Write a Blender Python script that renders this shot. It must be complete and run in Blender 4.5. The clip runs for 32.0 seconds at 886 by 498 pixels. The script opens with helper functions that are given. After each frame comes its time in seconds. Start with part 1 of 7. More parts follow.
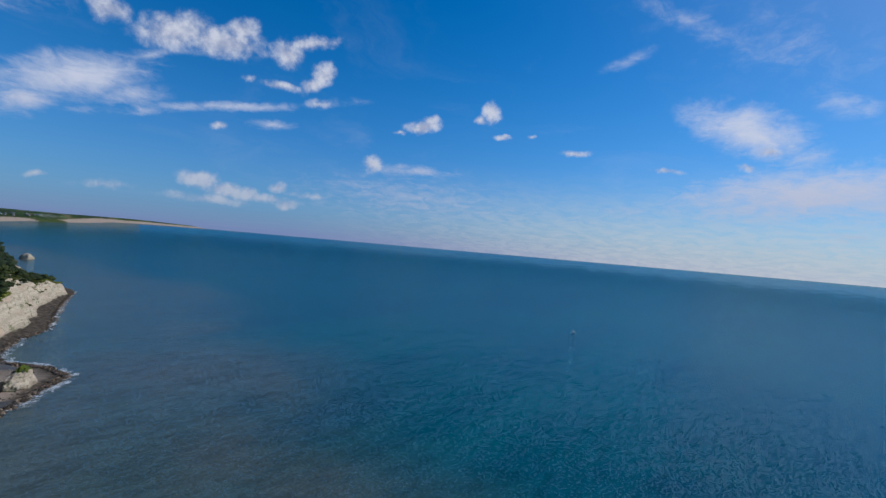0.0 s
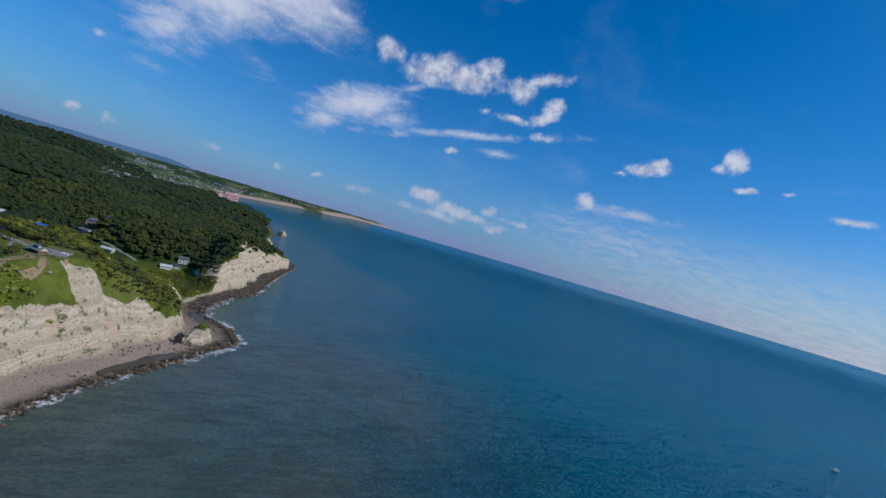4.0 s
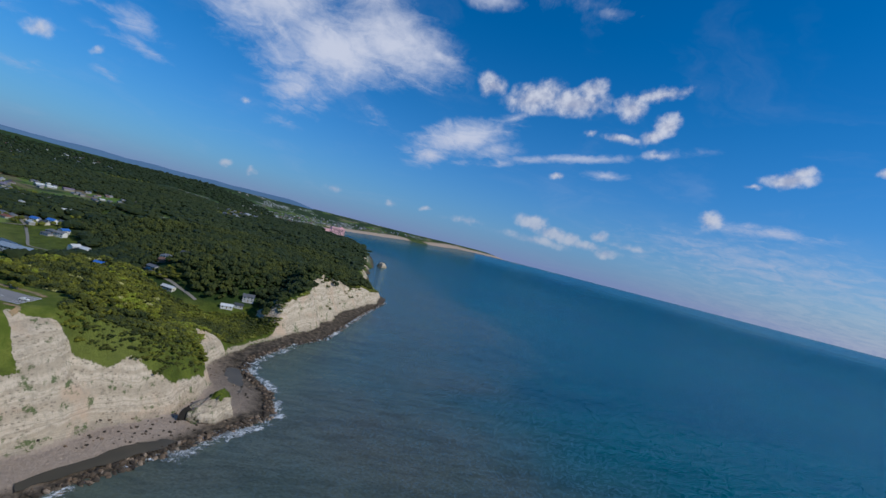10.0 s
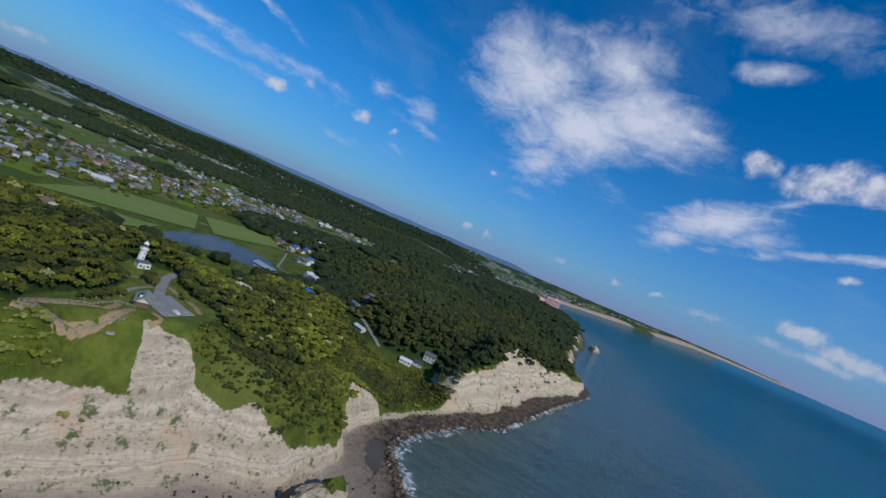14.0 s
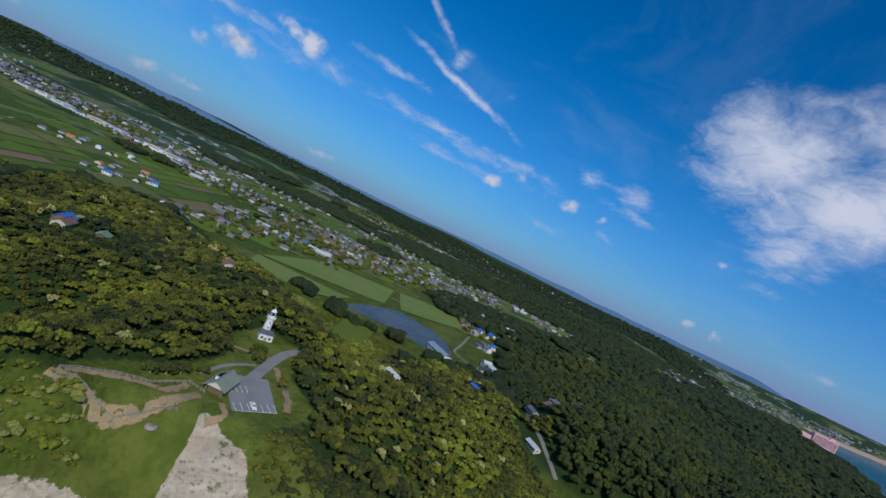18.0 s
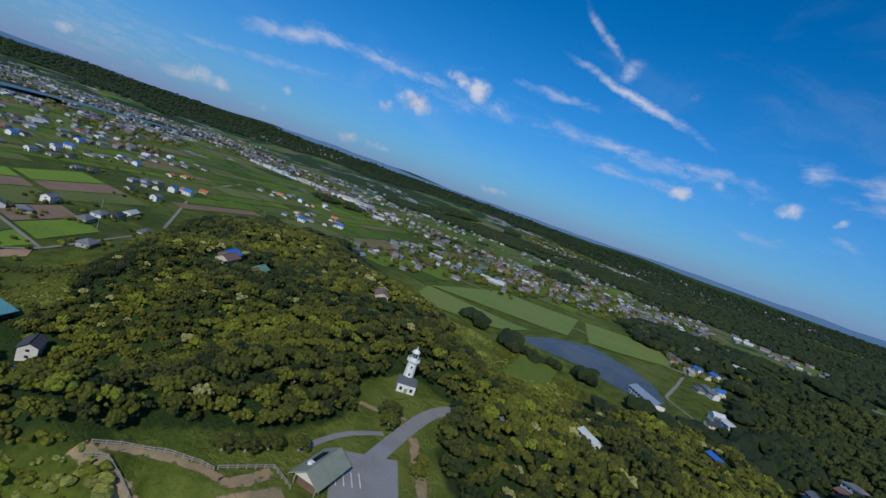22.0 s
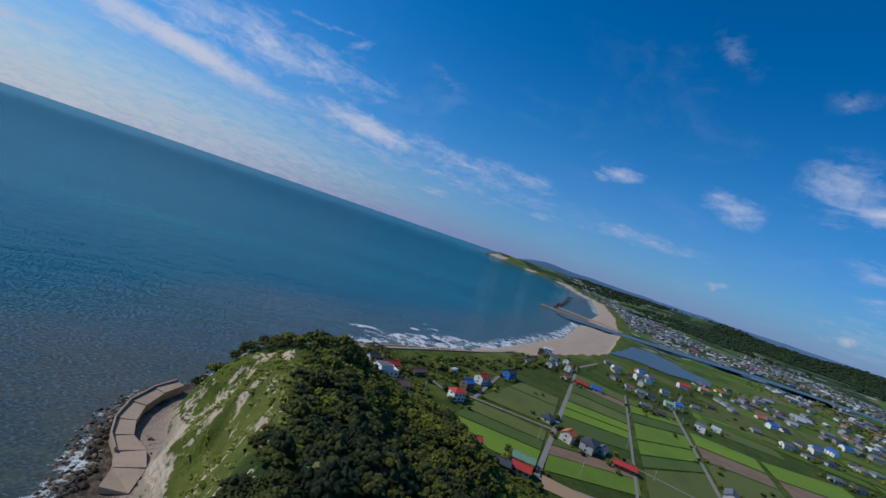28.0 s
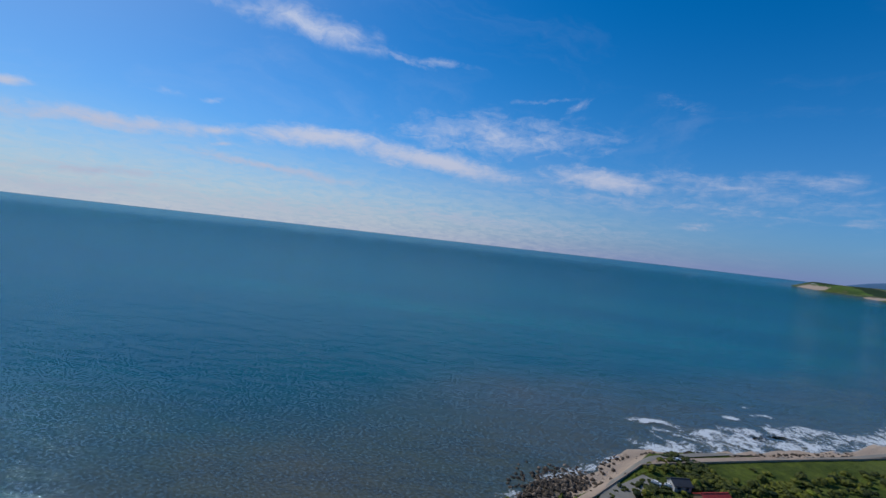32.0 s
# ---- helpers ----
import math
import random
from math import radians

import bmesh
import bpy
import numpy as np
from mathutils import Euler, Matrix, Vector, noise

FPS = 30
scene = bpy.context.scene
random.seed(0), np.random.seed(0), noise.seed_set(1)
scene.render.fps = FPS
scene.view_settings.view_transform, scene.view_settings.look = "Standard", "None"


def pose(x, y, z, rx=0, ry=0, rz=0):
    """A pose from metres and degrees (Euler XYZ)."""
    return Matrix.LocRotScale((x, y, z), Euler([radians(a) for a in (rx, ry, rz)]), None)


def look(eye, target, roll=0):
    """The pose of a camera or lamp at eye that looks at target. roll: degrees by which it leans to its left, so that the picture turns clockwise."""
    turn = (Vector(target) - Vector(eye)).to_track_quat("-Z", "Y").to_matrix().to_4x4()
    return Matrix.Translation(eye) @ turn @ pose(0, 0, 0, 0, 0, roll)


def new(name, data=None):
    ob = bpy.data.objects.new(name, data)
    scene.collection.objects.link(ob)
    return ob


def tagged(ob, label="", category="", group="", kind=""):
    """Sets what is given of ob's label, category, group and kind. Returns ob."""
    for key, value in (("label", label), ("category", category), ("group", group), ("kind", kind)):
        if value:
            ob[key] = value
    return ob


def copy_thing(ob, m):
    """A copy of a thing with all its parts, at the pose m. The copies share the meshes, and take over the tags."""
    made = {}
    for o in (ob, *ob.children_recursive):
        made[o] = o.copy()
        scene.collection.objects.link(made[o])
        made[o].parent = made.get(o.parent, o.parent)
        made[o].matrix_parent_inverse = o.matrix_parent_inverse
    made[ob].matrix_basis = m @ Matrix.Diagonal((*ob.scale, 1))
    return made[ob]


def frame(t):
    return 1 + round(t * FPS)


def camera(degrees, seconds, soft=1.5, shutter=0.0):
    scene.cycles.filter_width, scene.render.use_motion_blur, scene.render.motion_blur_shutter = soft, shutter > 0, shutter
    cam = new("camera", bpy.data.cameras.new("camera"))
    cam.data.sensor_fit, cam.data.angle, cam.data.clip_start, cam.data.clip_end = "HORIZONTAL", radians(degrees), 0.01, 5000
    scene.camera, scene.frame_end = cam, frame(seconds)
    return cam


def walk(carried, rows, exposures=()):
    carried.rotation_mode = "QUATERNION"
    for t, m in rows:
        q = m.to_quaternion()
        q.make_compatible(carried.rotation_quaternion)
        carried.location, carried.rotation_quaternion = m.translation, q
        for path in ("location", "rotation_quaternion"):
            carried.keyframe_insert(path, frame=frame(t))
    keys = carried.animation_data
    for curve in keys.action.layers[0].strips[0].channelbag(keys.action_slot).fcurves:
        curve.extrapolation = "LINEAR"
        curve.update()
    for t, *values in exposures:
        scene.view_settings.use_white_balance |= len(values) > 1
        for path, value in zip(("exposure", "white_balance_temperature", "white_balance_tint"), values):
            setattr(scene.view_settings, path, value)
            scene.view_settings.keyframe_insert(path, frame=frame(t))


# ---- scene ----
cam = camera(89.82, 32.0)
PATH = [
    (0, (0.00, -0.00, 142.07), (0.00, 100.00, 141.58), 4.96),
    (0.5, (-2.90, 11.79, 140.22), (-6.65, 111.70, 142.01), 8.15),
    (1, (-3.11, 25.93, 140.55), (-11.78, 125.55, 141.67), 10.20),
    (1.5, (-2.15, 38.79, 140.44), (-16.65, 137.73, 140.54), 12.09),
    (2, (-2.10, 50.18, 140.74), (-23.41, 147.88, 140.63), 14.62),
    (2.5, (-2.26, 60.62, 141.21), (-29.61, 156.80, 140.50), 16.05),
    (3, (-2.87, 71.02, 141.06), (-36.18, 165.31, 140.26), 16.98),
    (3.5, (-4.20, 80.96, 141.10), (-42.75, 173.23, 140.23), 17.12),
    (4, (-6.13, 91.63, 141.72), (-48.77, 182.08, 140.19), 16.28),
    (4.5, (-10.77, 101.29, 141.83), (-56.39, 190.27, 140.59), 15.96),
    (6.5, (-30.78, 144.88, 140.71), (-79.34, 232.29, 139.50), 11.36),
    (7, (-35.99, 155.24, 140.85), (-86.03, 241.81, 139.63), 11.49),
    (7.5, (-41.86, 165.52, 140.73), (-93.48, 251.16, 139.56), 11.83),
    (8, (-47.33, 175.49, 141.21), (-101.05, 259.83, 140.05), 12.24),
    (8.5, (-52.38, 186.00, 141.16), (-108.08, 269.04, 139.88), 12.56),
    (9, (-56.95, 197.04, 140.55), (-114.81, 278.58, 139.06), 12.66),
    (9.5, (-63.32, 207.07, 140.86), (-123.54, 286.89, 139.34), 13.43),
    (10, (-69.30, 217.25, 140.50), (-132.77, 294.51, 138.97), 14.32),
    (10.5, (-75.88, 227.12, 141.25), (-143.55, 300.72, 139.58), 16.29),
    (11, (-83.15, 237.01, 141.02), (-156.44, 305.01, 139.11), 18.75),
    (11.5, (-90.41, 246.28, 141.42), (-169.23, 307.79, 139.29), 20.84),
    (12, (-98.98, 255.26, 141.49), (-181.84, 311.19, 139.23), 21.93),
    (12.5, (-107.63, 263.20, 141.84), (-193.72, 314.03, 139.51), 22.84),
    (13, (-116.36, 271.51, 141.52), (-205.25, 317.25, 139.16), 23.03),
    (13.5, (-125.38, 278.89, 141.75), (-216.53, 319.95, 139.37), 23.05),
    (15.5, (-166.73, 302.63, 142.58), (-264.42, 323.84, 139.97), 24.20),
    (16, (-177.57, 307.06, 142.70), (-276.39, 322.12, 140.07), 24.61),
    (16.5, (-188.29, 311.01, 143.01), (-287.87, 319.77, 140.33), 24.61),
    (17, (-198.70, 314.23, 143.60), (-298.61, 317.25, 140.76), 24.88),
    (17.5, (-209.29, 316.69, 143.74), (-309.14, 311.95, 140.74), 25.46),
    (18, (-219.39, 317.96, 143.67), (-318.68, 306.62, 140.25), 25.76),
    (18.5, (-229.69, 318.49, 142.98), (-327.99, 300.58, 138.83), 26.03),
    (19, (-239.85, 317.90, 142.25), (-336.77, 293.76, 137.43), 25.83),
    (19.5, (-249.71, 317.02, 141.19), (-345.10, 287.62, 135.21), 25.45),
    (20, (-259.14, 315.64, 139.53), (-352.71, 281.45, 130.79), 25.65),
    (20.5, (-267.73, 313.73, 137.48), (-359.53, 275.41, 127.26), 24.96),
    (21, (-275.92, 310.96, 135.22), (-365.89, 268.73, 124.18), 23.71),
    (21.5, (-283.92, 307.57, 132.52), (-372.17, 262.00, 120.91), 21.85),
    (22, (-291.18, 303.82, 130.20), (-378.14, 256.01, 117.85), 19.58),
    (22.5, (-298.22, 300.05, 127.76), (-382.71, 247.97, 115.52), 18.66),
    (23, (-304.89, 295.62, 125.59), (-383.29, 234.56, 114.41), 19.96),
    (23.5, (-311.19, 290.98, 123.79), (-380.47, 219.73, 112.63), 22.02),
    (24, (-317.45, 285.24, 121.67), (-376.14, 205.03, 110.58), 23.41),
    (24.5, (-323.08, 279.31, 119.78), (-371.35, 192.36, 109.32), 23.03),
    (26.5, (-336.13, 245.50, 113.81), (-338.59, 145.67, 108.55), 18.30),
    (27, (-335.79, 234.00, 112.47), (-321.88, 135.07, 107.94), 18.78),
    (27.5, (-334.52, 222.62, 111.32), (-305.73, 126.95, 107.19), 18.86),
    (28, (-331.96, 211.80, 110.64), (-289.24, 121.47, 106.71), 19.00),
    (28.5, (-328.60, 201.04, 110.59), (-274.52, 117.02, 106.83), 18.30),
    (29, (-322.73, 190.63, 110.40), (-261.30, 111.80, 106.98), 16.19),
    (29.5, (-315.51, 180.41, 110.73), (-251.79, 103.40, 107.59), 12.41),
    (30, (-307.67, 170.73, 110.11), (-242.02, 95.34, 107.37), 9.10),
    (30.5, (-298.53, 160.34, 108.25), (-229.62, 87.94, 105.21), 7.28),
    (31, (-289.09, 150.43, 105.96), (-215.89, 82.37, 102.99), 6.40),
    (31.5, (-281.33, 142.69, 104.53), (-202.17, 81.63, 102.01), 6.65),
    (32, (-279.70, 136.62, 105.94), (-195.08, 83.38, 103.47), 6.42),
]
walk(cam, [(t, look(eye, target, roll)) for t, eye, target, roll in PATH], [(0, -0.30, 6050, 8), (32, -0.30, 6050, 8)])

# ---- numpy helpers ----
def hash2(ix, iy, seed):
    n = (ix * 374761393 + iy * 668265263 + seed * 974711) & 0x7FFFFFFF
    n = ((n ^ (n >> 13)) * 1274126177) & 0x7FFFFFFF
    return ((n ^ (n >> 16)) & 0xFFFF) / 65535.0


def vnoise(x, y, seed=0):
    ix, iy = np.floor(x).astype(np.int64), np.floor(y).astype(np.int64)
    fx, fy = x - ix, y - iy
    fx, fy = fx * fx * (3 - 2 * fx), fy * fy * (3 - 2 * fy)
    a, b = hash2(ix, iy, seed), hash2(ix + 1, iy, seed)
    c, d = hash2(ix, iy + 1, seed), hash2(ix + 1, iy + 1, seed)
    return (a + (b - a) * fx) * (1 - fy) + (c + (d - c) * fx) * fy


def fbm(x, y, size, octaves=4, seed=0):
    total, amp, norm = 0.0, 1.0, 0.0
    for k in range(octaves):
        total = total + amp * vnoise(x / size, y / size, seed + 17 * k)
        norm, amp, size = norm + amp, amp * 0.5, size * 0.5
    return total / norm * 2 - 1


def sstep(a, b, v):
    u = np.clip((v - a) / (b - a), 0, 1)
    return u * u * (3 - 2 * u)


def to_line(x, y, line, closed=False):
    """Distance to a polyline, and how far along it the nearest place lies (0 to 1)."""
    pts = [np.array(p[:2], float) for p in line]
    if closed:
        pts = pts + pts[:1]
    best, along = np.full(np.shape(x), 1e9), np.zeros(np.shape(x))
    for k, (a, b) in enumerate(zip(pts[:-1], pts[1:])):
        d = b - a
        u = np.clip(((x - a[0]) * d[0] + (y - a[1]) * d[1]) / max(d @ d, 1e-9), 0, 1)
        r = np.hypot(x - a[0] - u * d[0], y - a[1] - u * d[1])
        near = r < best
        best, along = np.where(near, r, best), np.where(near, (k + u) / (len(pts) - 1), along)
    return best, along


def inside(x, y, poly):
    odd = np.zeros(np.shape(x), bool)
    for (ax, ay), (bx, by) in zip(poly, poly[1:] + poly[:1]):
        if ay != by:
            odd ^= ((ay > y) != (by > y)) & (x < (bx - ax) * (y - ay) / (by - ay) + ax)
    return odd


def signed(x, y, poly):
    d, _ = to_line(x, y, poly, True)
    return np.where(inside(x, y, poly), d, -d)


# ---- the lie of the land ----
MID = (-170.0, 150.0)      # middle of the flight
FAR = 4550.0               # where the sheet ends

COAST = [(-9000, 6000), (-2600, 6000), (-2620, 4150), (-2790, 3780), (-2880, 3412), (-2935, 3240), (-2990, 3050), (-3010, 2700), (-2990, 2400), (-2880, 2180), (-2500, 1930), (-1900, 1640), (-1330, 1330), (-1090, 1110),
         (-810, 890), (-700, 850), (-668, 818), (-600, 715), (-522, 610), (-470, 540), (-452, 480), (-425, 432),
         (-398, 409), (-350, 406), (-318, 390), (-310, 357), (-298, 315), (-288, 282), (-274, 232), (-258, 200),
         (-215, 145), (-176, 112), (-158, 75), (-142, -15), (-146, -47), (-132, -90), (-163, -168), (-191, -259),
         (-210, -427), (-222, -600), (-210, -930), (-190, -1559), (-40, -2586), (303, -3368), (809, -3625), (1117, -3741), (1080, -4100), (800, -9000), (-9000, -9000)]
FOOT = [(-9000, 6100), (-2700, 6000), (-2720, 4150), (-2880, 3780), (-2960, 3412), (-3010, 3240), (-3065, 3050), (-3080, 2700), (-3060, 2380), (-2920, 2140), (-2520, 1980), (-1920, 1680), (-1330, 1380), (-1100, 1150), (-830, 905),
        (-700, 835), (-655, 780), (-590, 660), (-535, 590), (-490, 530), (-470, 480), (-440, 420), (-400, 378),
        (-372, 372), (-352, 358), (-338, 335), (-328, 300), (-318, 264), (-300, 215), (-262, 165), (-222, 122),
        (-196, 100), (-178, 84), (-165, 40), (-160, -10), (-157, -50), (-144, -95), (-176, -170), (-206, -262), (-232, -340),
        (-300, -600), (-300, -940), (-250, -1600), (-120, -2600), (220, -3390), (780, -3660), (1090, -3770), (1050, -4120), (780, -9000), (-9000, -9000)]
# hills as ridges: from (x, y, top) to (x, y, top), and how wide
HILLS_SOUTH = [(-338, 228, 60, -445, 218, 60, 66), (-445, 200, 60, -535, 130, 53, 78), (-440, 150, 47, -490, 90, 40, 56),
               (-520, 110, 46, -580, 20, 43, 78), (-332, 215, 59, -285, 138, 52, 42), (-285, 138, 52, -252, 100, 49, 36), (-252, 100, 49, -229, 66, 45, 32),
               (-231, 68, 45, -214, 38, 24, 26), (-214, 38, 22, -205, -20, 7, 28),
               (-440, 130, 48, -462, 60, 41, 50), (-462, 60, 42, -520, -5, 40, 56), (-520, -5, 40, -600, -50, 36, 58), (-540, 60, 44, -620, -30, 34, 60),
               (-231, 66, 46, -203, 67, 36, 20), (-203, 67, 36, -178, 73, 19, 17),
               (-262, 112, 46, -234, 48, 38, 38), (-234, 48, 35, -224, 15, 18, 32), (-304, 130, 46, -285, 60, 36, 36), (-285, 60, 35, -262, 20, 24, 34)]
HILLS_NORTH = [(-445, 250, 57, -520, 310, 35, 62), (-520, 310, 33, -620, 350, 31, 62), (-352, 268, 58, -410, 365, 29, 44),
               (-500, 520, 36, -566, 592, 54, 40), (-566, 592, 54, -660, 640, 46, 60), (-650, 500, 46, -760, 570, 45, 95), (-760, 560, 42, -930, 650, 38, 130),
               (-930, 640, 35, -1850, 1560, 28, 220), (-566, 592, 52, -640, 725, 30, 44), (-640, 725, 30, -675, 812, 17, 36)]
HILLS_FAR = [(1080, -3850, 40, 700, -3950, 42, 120), (500, -4000, 30, -900, -4150, 42, 260), (-1150, 430, 26, -1300, 700, 30, 180),
             (-1850, 1560, 26, -1950, 1500, 26, 120), (-2600, -1900, 45, -3600, -600, 60, 420), (-2500, 700, 45, -3600, 1500, 55, 420)]
DENSE = [(-345, 213), (-314, 205), (-305, 187), (-292, 164), (-277, 138), (-246, 100), (-232, 72), (-290, 30), (-420, 60), (-440, 120), (-440, 222), (-385, 223)]
LEE = [(-300, 166), (-279, 142), (-258, 112), (-244, 88), (-216, 42), (-202, 8), (-206, -8), (-230, -12), (-262, -10), (-282, 12), (-305, 18), (-335, 40), (-352, 70), (-350, 140)]
SHELF = [(-173, 80), (-202, 73), (-232, 73), (-232, 52), (-206, 30), (-193, 0), (-190, -20), (-178, -18), (-170, 0), (-168, 50)]
NORTHWOOD = [(-745, 425), (-800, 385), (-1010, 390), (-1200, 420), (-1350, 540), (-2000, 740), (-2700, 860), (-3100, 1200), (-2750, 1650), (-2300, 1800), (-1900, 1660), (-1330, 1420), (-1100, 1170), (-830, 915), (-700, 845), (-600, 680), (-540, 600), (-560, 520), (-640, 470)]
CLEARING = [(-322, 252), (-326, 219), (-346, 215), (-372, 232), (-392, 236), (-413, 222), (-440, 226), (-436, 250), (-405, 262), (-385, 284), (-350, 275)]
RIVER = [(-150, -985), (-300, -1085), (-400, -1130), (-552, -1210), (-732, -1310), (-868, -1360), (-1037, -1410), (-1180, -1420), (-1310, -1390), (-1480, -1250), (-1800, -1000), (-2300, -700)]
POND = [(-750, 173), (-812, 192), (-858, 226), (-850, 280), (-818, 311), (-771, 325), (-735, 306), (-756, 242), (-742, 194)]


def rim(x, y):
    """How high the far edge of sea and land stands, to close the view at the horizon."""
    a = np.degrees(np.arctan2(y - MID[1], x - MID[0])) % 360
    south = sstep(222, 245, a) * (1 - sstep(371, 402, a)) + sstep(-40, -20, -a) * (1 - sstep(11, 42, a)) 
    return 114.0 - 33.0 * np.clip(south, 0, 1)


def lift(x, y):
    r = np.hypot(x - MID[0], y - MID[1])
    return rim(x, y) * np.clip((r - 3000) / (FAR - 3000), 0, 1) ** 1.6


def upland(x, y):
    """The hills and the plain, without the sea's edge."""
    base = 5 + 4 * sstep(-450, -900, x) + 1.0 * fbm(x, y, 400, 2, 5)
    rise = 0.0
    for x0, y0, z0, x1, y1, z1, w in HILLS_SOUTH + HILLS_NORTH + HILLS_FAR:
        dx, dy = x1 - x0, y1 - y0
        u = np.clip(((x - x0) * dx + (y - y0) * dy) / (dx * dx + dy * dy), 0, 1)
        d = np.hypot(x - x0 - u * dx, y - y0 - u * dy) / w
        rise = rise + (np.maximum(z0 + (z1 - z0) * u - base, 0) * np.exp(-d ** 3 * 0.9)) ** 7
    top = base + rise ** (1 / 7)
    r = np.hypot(x - MID[0], y - MID[1])
    far = sstep(1500, 2600, r) * sstep(1300, -200, y - 0.55 * (x + 1500) - 900)
    west = np.clip(fbm(x, y, 900, 3, 9) + 0.25, 0, 1) * 55 * far * sstep(-600, -1400, x)
    edge = 26 * sstep(3600, 4500, r) * (0.7 + 0.6 * fbm(x, y, 1300, 3, 31)) * sstep(-900, -2200, x)
    hilly = sstep(12, 30, top)
    z = top + west + edge + hilly * (4.0 * fbm(x, y, 60, 3, 3) + 1.2 * fbm(x, y, 14, 2, 4))
    north = sstep(-20, 130, signed(x, y, NORTHWOOD)) * sstep(-850, -1100, x)
    z = z + north * (15 + 12 * fbm(x, y, 260, 3, 33))
    near = (np.abs(x + 380) < 120) & (np.abs(y - 250) < 100)
    flat = np.where(near, sstep(-16, -1, signed(x, y, CLEARING)), 0)
    return z + (58.3 - z) * flat


def terrain(x, y):
    """Height, and how far inland of the water's edge and of the cliff's foot."""
    sea = signed(x + 5 * fbm(x, y, 25, 3, 1), y + 5 * fbm(x, y, 25, 3, 2), COAST)
    foot = signed(x + 6 * fbm(x, y, 30, 3, 7), y + 6 * fbm(x, y, 30, 3, 8), FOOT)
    up = upland(x, y)
    steep = 2.1 + 0.5 * fbm(x, y, 70, 2, 11)
    gully = 5.0 * np.abs(fbm(x, y, 22, 3, 12)) * sstep(0, 12, foot)
    cliff = 2.2 + np.maximum(foot - gully, 0) * steep
    cliff = cliff + (1.1 * fbm(x, y, 9, 3, 14) + 1.6 * np.abs(fbm(x, y, 16, 2, 19))) * sstep(2, 10, foot)
    ledge = np.floor(cliff / 4.5) * 4.5 + 4.5 * sstep(0.25, 0.8, cliff / 4.5 - np.floor(cliff / 4.5))
    cliff = cliff + 0.22 * (ledge - cliff) * sstep(4, 12, foot)
    beach = 0.4 + 1.8 * sstep(0, 30, sea) + 0.35 * fbm(x, y, 6, 3, 15)
    k = np.clip(0.5 + 0.5 * (up - cliff) / 8, 0, 1)
    high = up + (cliff - up) * k - 8 * k * (1 - k)
    z = np.where(foot > 0, np.maximum(high, beach), beach)
    z = np.where(sea > 0, z, np.maximum(-6, 0.35 * sea - 0.2))
    river, _ = to_line(x, y, RIVER)
    z = np.where(sea > -20, np.minimum(z, -1.5 + 6 * sstep(38, 60, river) + 200 * sstep(55, 70, river)), z)
    pond = signed(x, y, POND)
    z = np.where(pond > -40, z + (11.0 - z) * sstep(-40, -4, pond), z) - 2.5 * sstep(0, 6, pond)
    return z + lift(x, y), sea, foot

# ---- world, sun ----
SUN_AZ, SUN_EL = 21.0, 39.0      # degrees: from +x towards +y; above the horizon
sun_way = Vector((math.cos(radians(SUN_EL)) * math.cos(radians(SUN_AZ)), math.cos(radians(SUN_EL)) * math.sin(radians(SUN_AZ)), math.sin(radians(SUN_EL))))
sun = new("sun", bpy.data.lights.new("sun", "SUN"))
sun.data.energy, sun.data.angle, sun.data.color = 3.3, radians(0.53), (1.0, 0.94, 0.84)
sun.matrix_world = look(sun_way * 500, (0, 0, 0))
world = bpy.data.worlds.new("sky")
scene.world = world
world.use_nodes = True


# ---- node helpers ----
class Nodes:
    """Short calls to lay out a node tree."""

    def __init__(self, tree):
        self.tree = tree
        tree.nodes.clear()

    def add(self, kind, ins=(), **props):
        node = self.tree.nodes.new(kind)
        for key, value in props.items():
            setattr(node, key, value)
        for key, value in dict(ins).items():
            self.put(node.inputs[key], value)
        return node

    def put(self, socket, value):
        if isinstance(value, bpy.types.NodeSocket):
            self.tree.links.new(value, socket)
        elif isinstance(value, bpy.types.Node):
            self.tree.links.new(value.outputs[0], socket)
        else:
            socket.default_value = value

    def math(self, op, a, b=0.0, c=0.0, clamp=False):
        return self.add("ShaderNodeMath", {0: a, 1: b, 2: c}, operation=op, use_clamp=clamp).outputs[0]

    def vec(self, op, a, b=(0, 0, 0)):
        node = self.add("ShaderNodeVectorMath", {0: a, 1: b}, operation=op)
        return node.outputs["Value"] if op in ("DOT_PRODUCT", "LENGTH", "DISTANCE") else node.outputs[0]

    def noise(self, at, scale, detail=4.0, rough=0.55, lac=2.0, warp=0.0):
        return self.add("ShaderNodeTexNoise", {"Vector": at, "Scale": scale, "Detail": detail, "Roughness": rough, "Lacunarity": lac, "Distortion": warp})

    def span(self, v, a, b, lo=0.0, hi=1.0, smooth=True):
        return self.add("ShaderNodeMapRange", {0: v, 1: a, 2: b, 3: lo, 4: hi}, interpolation_type="SMOOTHSTEP" if smooth else "LINEAR").outputs[0]

    def mix(self, f, a, b):
        node = self.add("ShaderNodeMix", data_type="RGBA")
        self.put(node.inputs[0], f), self.put(node.inputs[6], a), self.put(node.inputs[7], b)
        return node.outputs[2]

    def ramp(self, v, *stops):
        node = self.add("ShaderNodeValToRGB", {0: v})
        el = node.color_ramp.elements
        while len(el) < len(stops):
            el.new(0.5)
        for e, (p, c) in zip(el, stops):
            e.position, e.color = p, (*c, 1)
        return node.outputs[0]

    def bump(self, h, strength, dist, under=None):
        ins = {"Height": h, "Strength": strength, "Distance": dist}
        if under:
            ins["Normal"] = under
        return self.add("ShaderNodeBump", ins).outputs[0]


